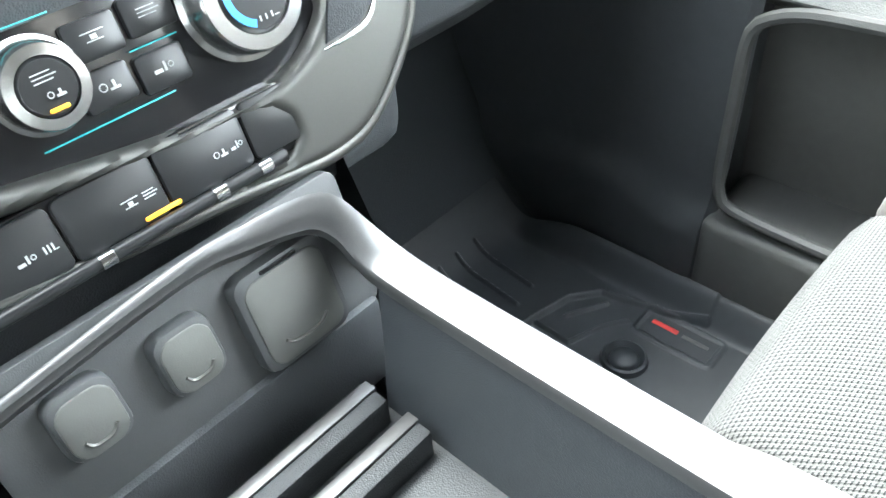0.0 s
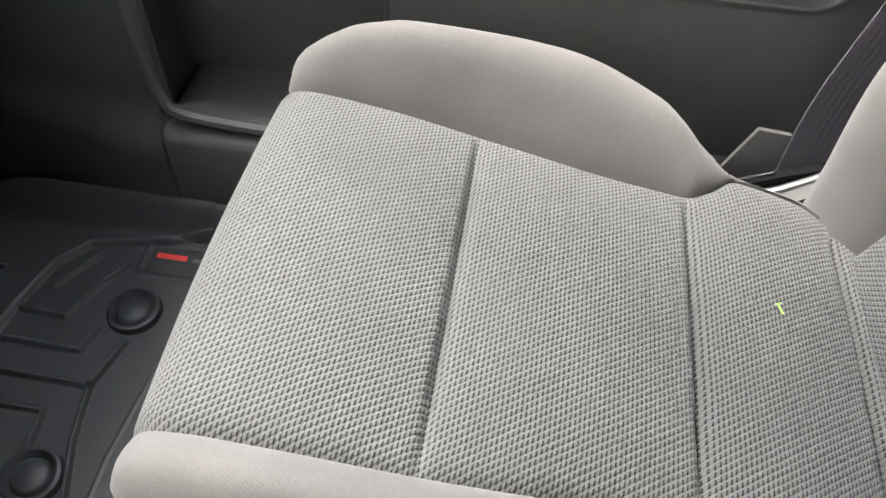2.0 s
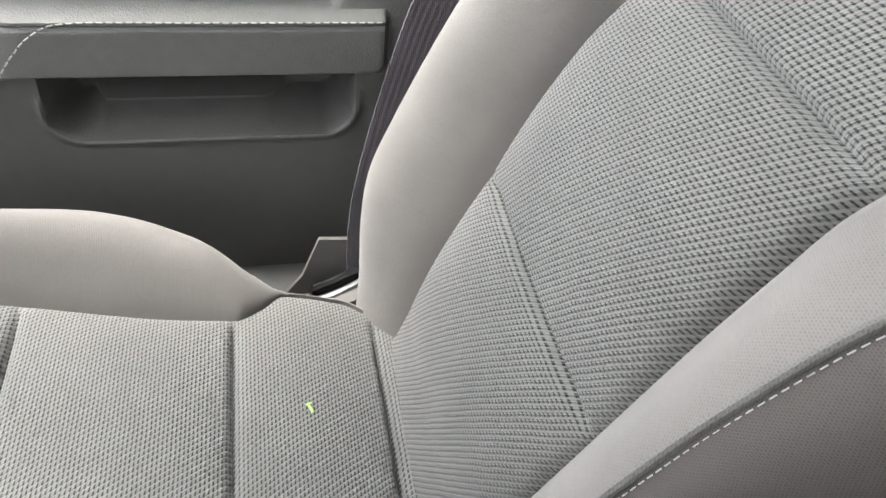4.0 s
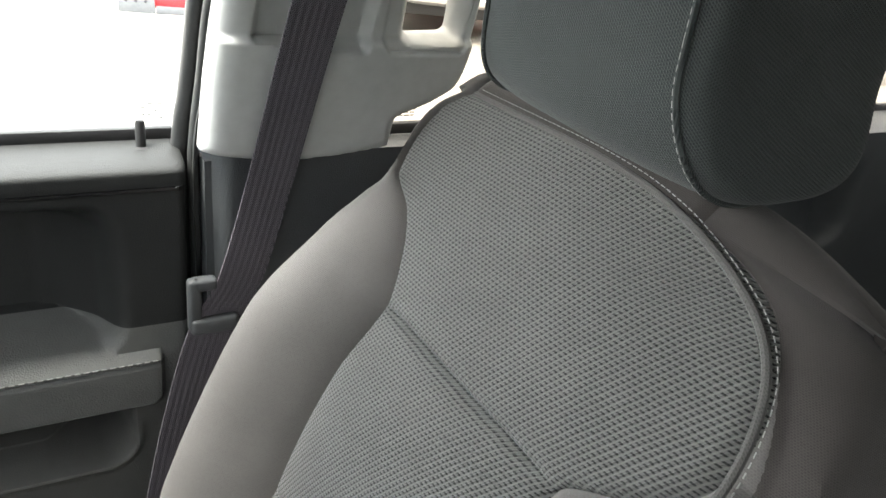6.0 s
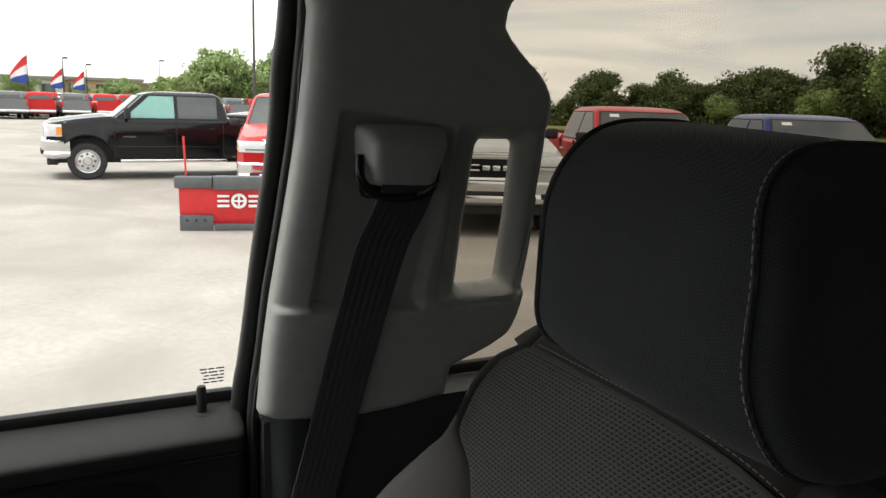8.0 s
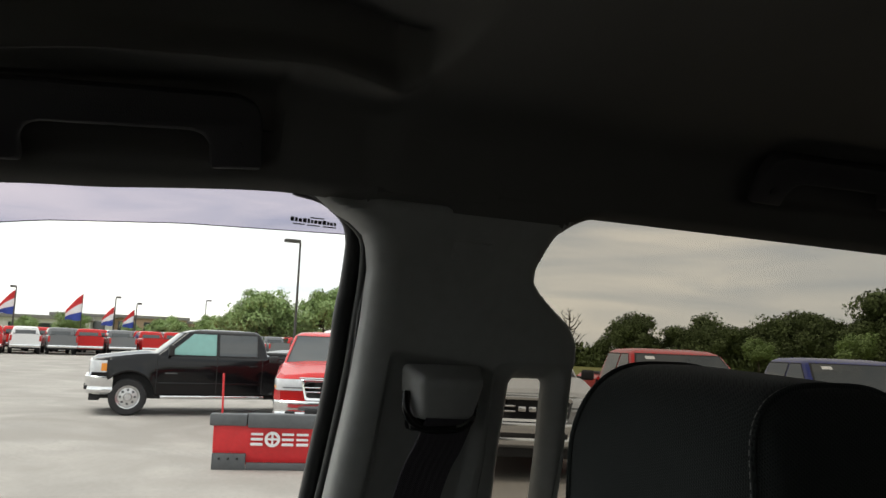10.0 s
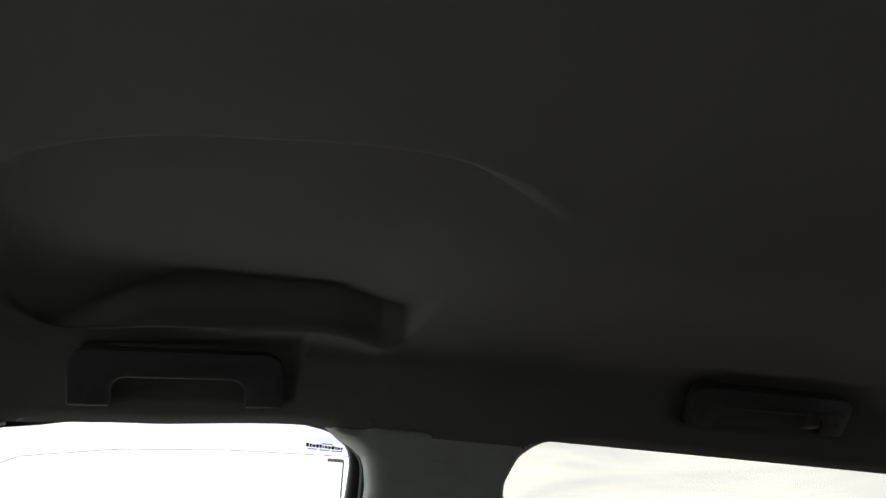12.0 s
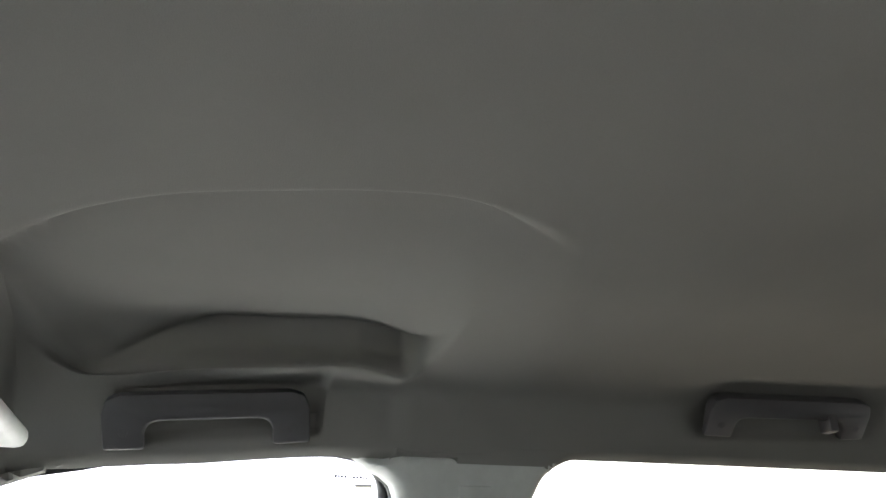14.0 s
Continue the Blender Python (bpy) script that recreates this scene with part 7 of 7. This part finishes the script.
part("cutting_edge", (Shape().box(-1.25, -0.80, -0.02, 0.04, 0.0, 0.22, 0.008).box(-0.79, 1.25, -0.02, 0.03, 0.0, 0.10, 0.008)).mirrored(), M_STEEL, plow, "grey steel cutting edge")
for x in (-1.15, -1.03, -0.91):
    part("bolt", (Shape().rod((x, 0.035, 0.15), (x, 0.055, 0.15), 0.018)).mirrored(), M_TYRE, plow)
for k, x in enumerate((-0.66, -0.45, -0.24, -0.04)):
    if k == 1:
        mark_ = Shape().lathe([(0.105, 0.0), (0.105, 0.02), (0.068, 0.02), (0.068, 0.0)], 24, Matrix.Translation((x, 0.065, 0.425)) @ Matrix.Rotation(radians(-90), 4, "X"))
        mark_.box(x - 0.07, x + 0.07, 0.066, 0.082, 0.412, 0.438).box(x - 0.013, x + 0.013, 0.066, 0.083, 0.355, 0.495)
    else:
        mark_ = Shape().box(x - 0.082, x + 0.082, 0.065, 0.085, 0.335, 0.375, 0.008).box(x - 0.082, x + 0.082, 0.065, 0.085, 0.405, 0.440, 0.008).box(x - 0.082, x + 0.082, 0.065, 0.085, 0.475, 0.510, 0.008)
    part("mark", mark_.mirrored(), M_WHITE, plow, "plain white mark")
part("marker_rod", (Shape().rod((-1.15, 0.0, 0.70), (-1.17, 0.02, 1.30), 0.014)).mirrored(), M_PLOW, plow, "thin red marker rod")
part("push_frame", (Shape().box(-0.4, 0.4, -1.0, -0.05, 0.22, 0.40, 0.03)).mirrored(), M_STEEL, plow)
plow.matrix_basis = pose(10.75, -2.82, GROUND, 0, 0, 76) @ Matrix.Rotation(radians(0), 4, "Z")

# far rows of pickups seen from behind
far_label = {"red": "red pickup far off in the packed sales row", "white": "white pickup far off in the packed sales row", "grey": "grey pickup far off in the packed sales row"}
seeds = {"red": pickup(P_RED, far_label["red"], "far row of pickups", far=True), "white": pickup(P_WHITE, far_label["white"], "far row of pickups", far=True), "grey": pickup(P_GREY, far_label["grey"], "far row of pickups", far=True)}
order = ["red", "white", "grey", "red", "grey", "red", "red", "white", "red", "white", "grey", "red", "white", "red"]
first = set()
for k, c in enumerate(order):
    m = pose(66.0 + k * 0.7, 7.6 - k * 2.15, GROUND, 0, 0, -84 + (k % 3 - 1) * 2.5)
    if c in first:
        copy_thing(seeds[c], m)
    else:
        first.add(c)
        seeds[c].matrix_basis = m
lots = random.Random(11)
for x0, y0, n, dx, dy in ((56.6, 10.2, 10, -0.5, 2.3), (73.5, 9.0, 14, 0.5, -2.05), (81.5, 10.0, 15, 0.4, -2.1), (73.0, 11.5, 8, -0.3, 2.4), (90.0, 9.0, 14, 0.3, -2.3)):
    for k in range(n):
        turn = -84 + lots.uniform(-4, 4) if lots.random() < 0.75 else 98
        copy_thing(seeds[lots.choice(["red", "white", "grey", "grey", "red"])], pose(x0 + dx * k, y0 + dy * k, GROUND, 0, 0, turn))

# ---- poles, flags, sign ----
def light_pole(x, y, top, head_side=1, reach=1.0):
    p = thing("light_pole", (x, y, GROUND), "tall dark steel lot light with one arm", "light pole", "lot lights")
    part("mast", Shape().rod((x, y, GROUND), (x, y, top), 0.09, 0.06, 10), M_POLE, p)
    part("head", Shape().box(x - 0.2, x + 0.2, *sorted((y, y + head_side * reach)), top - 0.05, top + 0.14, 0.04), M_POLE, p, "flat dark lamp head")
    return p


light_pole(45, -10.35, 6.9, 1, 0.95)
light_pole(88, -0.95, 4.75, -1, 0.5)
light_pole(88, -3.05, 4.2, -1, 0.5)
light_pole(80, 7.6, 4.9, 1, 0.5)
light_pole(110, -12.6, 5.9, -1, 0.7)
M_FLAG_RED, M_FLAG_WHITE, M_FLAG_BLUE = surface("flag_red", (0.55, 0.03, 0.03), 0.8, bump=0), surface("flag_white", (0.75, 0.75, 0.75), 0.8, bump=0), surface("flag_blue", (0.03, 0.06, 0.30), 0.8, bump=0)


def flag(x, y, top, size):
    f = thing("flag", (x, y, GROUND), "red, white and blue feather flag on a pole", "flag", "lot flags")
    part("staff", Shape().rod((x, y, GROUND), (x, y, top), 0.05, 0.03, 8), M_POLE, f)
    for k, mt in enumerate((M_FLAG_RED, M_FLAG_WHITE, M_FLAG_BLUE)):
        rows = []
        for i in range(9):
            q = i / 8
            z1, z0 = top - size * (0.05 + 0.62 * q ** 1.3), top - size * (1.0 + 0.02 * math.sin(6 * q))
            rows.append([(x + 0.12 * math.sin(5 * q + 3 * w), y + 0.04 + size * 0.52 * q, z1 + (z0 - z1) * w) for w in np.linspace(k / 3, (k + 1) / 3, 3)])
        part("cloth", Shape().grid(rows).grid([[(p[0] + 0.02, p[1], p[2]) for p in r] for r in rows], flip=True), mt, f)
    return f


flag(84, 2.1, 4.85, 2.7)
flag(84, -0.85, 3.75, 2.0)
flag(84, -2.75, 3.55, 1.9)
flag(84, 8.0, 4.9, 2.4)
sign = thing("road_sign", (95, 14.0, GROUND), "green highway sign on a post", "road sign")
M_SIGN = surface("sign_green", (0.02, 0.25, 0.13), 0.5, bump=0)
part("panel", Shape().box(94.9, 95.1, 11.6, 13.6, 1.2, 2.7, 0.05).box(94.9, 95.1, 13.9, 15.9, 1.2, 2.7, 0.05), M_SIGN, sign)
part("post", Shape().rod((95.1, 13.75, GROUND), (95.1, 13.75, 1.4), 0.12), M_POLE, sign)

# ---- buildings in the distance ----
M_WALL_PALE, M_WALL_TAN, M_ROOF = surface("wall_pale", (0.55, 0.54, 0.50), 0.9, grain=3, bump=0), surface("wall_tan", (0.38, 0.27, 0.19), 0.9, grain=3, bump=0), surface("roof_grey", (0.20, 0.19, 0.18), 0.9, grain=3, bump=0)


def building(x, y, w, d, h, wall, label):
    b = thing("building", (x, y, GROUND), label, "building", "far buildings")
    part("wall", Shape().box(x, x + d, y - w / 2, y + w / 2, GROUND, h), wall, b)
    part("roof", Shape().box(x - 0.5, x + d + 0.5, y - w / 2 - 0.5, y + w / 2 + 0.5, h, h + 0.5), M_ROOF, b)
    n = max(2, int(w / 3.5))
    for k in range(n):
        yy = y - w / 2 + (k + 0.5) * w / n
        part("window", Shape().box(x - 0.08, x + 0.02, yy - 0.9, yy + 0.9, GROUND + 1.0, h - 0.6), M_CAR_GLASS, b)
    return b


building(120, 22, 40, 14, 2.6, M_WALL_PALE, "low pale dealership building beyond the lot")
building(135, 3, 9, 12, 3.4, M_WALL_PALE, "low white building beyond the lot")
building(140, -7, 12, 12, 3.6, M_WALL_TAN, "tan brick building beyond the lot")
building(150, -17, 10, 12, 3.2, M_WALL_TAN, "tan building beyond the trees")

# ---- trees ----
def tree(name, height, spread, seed, leaf, label, leaves=2600, bare=False, size=0.21):
    """Tapered trunk with limbs, and a crown of leaf clumps on the limbs."""
    rnd = np.random.RandomState(seed)
    t = thing(name, (0, 0, 0), label, "tree", "far trees")
    s = Shape()
    s.tube([(0, 0, -0.2), (0.05 * height * 0.2, 0, height * 0.2), (0, 0.02 * height, height * 0.5), (0.02 * height, 0, height * 0.85)], [height * 0.028, height * 0.022, height * 0.014, height * 0.004], 7)
    tips = []
    for k in range(26 if bare else 16):
        a = rnd.uniform(0, 2 * math.pi)
        z0 = height * rnd.uniform(0.22, 0.75)
        ln = spread * rnd.uniform(0.55, 1.0) * (1.05 - 0.5 * z0 / height)
        p0 = np.array((0, 0, z0))
        p2 = p0 + np.array((math.cos(a) * ln, math.sin(a) * ln, height * rnd.uniform(0.05, 0.25)))
        p1 = (p0 + p2) / 2 + np.array((0, 0, -0.03 * height))
        s.tube([p0, p1, p2], [height * 0.010, height * 0.007, height * 0.002], 5)
        tips.append(p2)
        for q in range(3 if bare else 1):
            c = p1 + (p2 - p1) * rnd.uniform(0.2, 0.9)
            e = c + np.array((rnd.uniform(-1, 1), rnd.uniform(-1, 1), rnd.uniform(0.2, 1))) * spread * 0.28
            s.tube([c, e], [height * 0.004, height * 0.0012], 4)
            tips.append(e)
    part("trunk", s, M_BARK, t)
    if bare:
        return t
    cr = Shape()
    lumps = [(np.array(tp), spread * rnd.uniform(0.28, 0.48)) for tp in tips] + [(np.array((rnd.uniform(-0.3, 0.3) * spread, rnd.uniform(-0.3, 0.3) * spread, height * rnd.uniform(0.6, 0.97))), spread * rnd.uniform(0.25, 0.42)) for _ in range(9)]
    vs, fs, uv = [], [], []
    for k in range(leaves):
        c, r = lumps[rnd.randint(len(lumps))]
        d = rnd.normal(size=3)
        d /= np.linalg.norm(d)
        p = c + d * r * rnd.uniform(0.45, 1.0) * np.array((1, 1, 0.8))
        n_ = d + rnd.normal(size=3) * 0.5
        n_ /= np.linalg.norm(n_)
        a = np.cross(n_, rnd.normal(size=3))
        a /= np.linalg.norm(a)
        b = np.cross(n_, a)
        w = size * rnd.uniform(0.6, 1.3)
        i = len(vs)
        vs += [p - a * w, p - b * w * 0.55 + n_ * w * 0.15, p + a * w, p + b * w * 0.55 + n_ * w * 0.15]
        fs.append((i, i + 1, i + 2, i + 3))
    cr.add(vs, fs)
    part("crown", cr, leaf, t, smooth=False)
    return t


oaks = [tree("tree", 9.0, 4.6, 3, M_LEAF, "broad green leafy tree beyond the lot", 8000), tree("tree", 8.5, 4.0, 8, M_LEAF_DARK, "dark green leafy tree in the far hedge line", 7500), tree("tree", 7.5, 4.4, 21, M_LEAF_DARK, "dark round leafy tree in the far hedge line", 7500)]
rnd = random.Random(5)


def plant(kind, x, y, scale, first_use=[0, 0, 0]):
    m = pose(x, y, GROUND, 0, 0, rnd.uniform(0, 360)) @ Matrix.Scale(scale, 4)
    if not first_use[kind]:
        first_use[kind] = 1
        oaks[kind].matrix_basis = m
        return oaks[kind]
    ob = copy_thing(oaks[kind], m)
    ob.matrix_basis = m
    return ob


for x, y, sc in ((80, -11.6, 0.46), (80, -12.9, 0.56), (80, -14.3, 0.74), (81, -16.0, 0.66), (82, -17.2, 0.52), (78, -20.9, 0.76), (79, -23.0, 0.8), (86, -7.4, 0.34), (90, -5.5, 0.36), (86, -11.5, 0.36), (86, -14.0, 0.40), (87, -16.5, 0.42), (86, -19.0, 0.44), (86, -21.5, 0.42), (100, 3.5, 0.46), (110, -8, 0.46), (104, 8.5, 0.36), (96, -3.0, 0.32), (112, 14, 0.38), (108, -13, 0.5)):
    plant(0, x, y, sc)
for k in range(34):
    u = k / 33
    x, y = 80 - 34 * u + rnd.uniform(-2, 2), -56 - 26 * u + rnd.uniform(-2, 2)
    gap = 0.55 if k in (0, 1, 6, 7) else 1.0
    plant(1 + k % 2, x, y, gap * (0.56 + 0.42 * u + rnd.uniform(-0.20, 0.16)))
for x, y, sc in ((42, -66, 0.95), (38, -64, 0.85), (45, -70, 1.0), (52, -66, 0.5), (60, -62, 0.42)):
    plant(0, x, y, sc)
dead = tree("bare_tree", 7.2, 1.9, 4, M_LEAF, "bare leafless tree on the field's edge", bare=True)
dead.matrix_basis = pose(70, -45.6, GROUND)


def hedge():
    r = np.random.RandomState(2)
    vs, fs = [], []
    for k in range(20000):
        u = r.rand()
        x, y = 82 - 36 * u + r.normal() * 1.2, -52 - 30 * u + r.normal() * 1.2
        z = GROUND + min(abs(r.normal()), 1.5) * (1.2 + 0.5 * math.sin(u * 40) + 0.3 * math.sin(u * 93))
        a, b = r.normal(size=3), r.normal(size=3)
        a, b = a / np.linalg.norm(a) * 0.26, b / np.linalg.norm(b) * 0.19
        p = np.array((x, y, z))
        i = len(vs)
        vs += [p - a, p - b, p + a, p + b]
        fs.append((i, i + 1, i + 2, i + 3))
    return Shape().add(vs, fs)


solo("hedge", hedge(), M_LEAF_DARK, "dark green scrub along the field's edge", "hedge", kind="stuff", smooth=False)
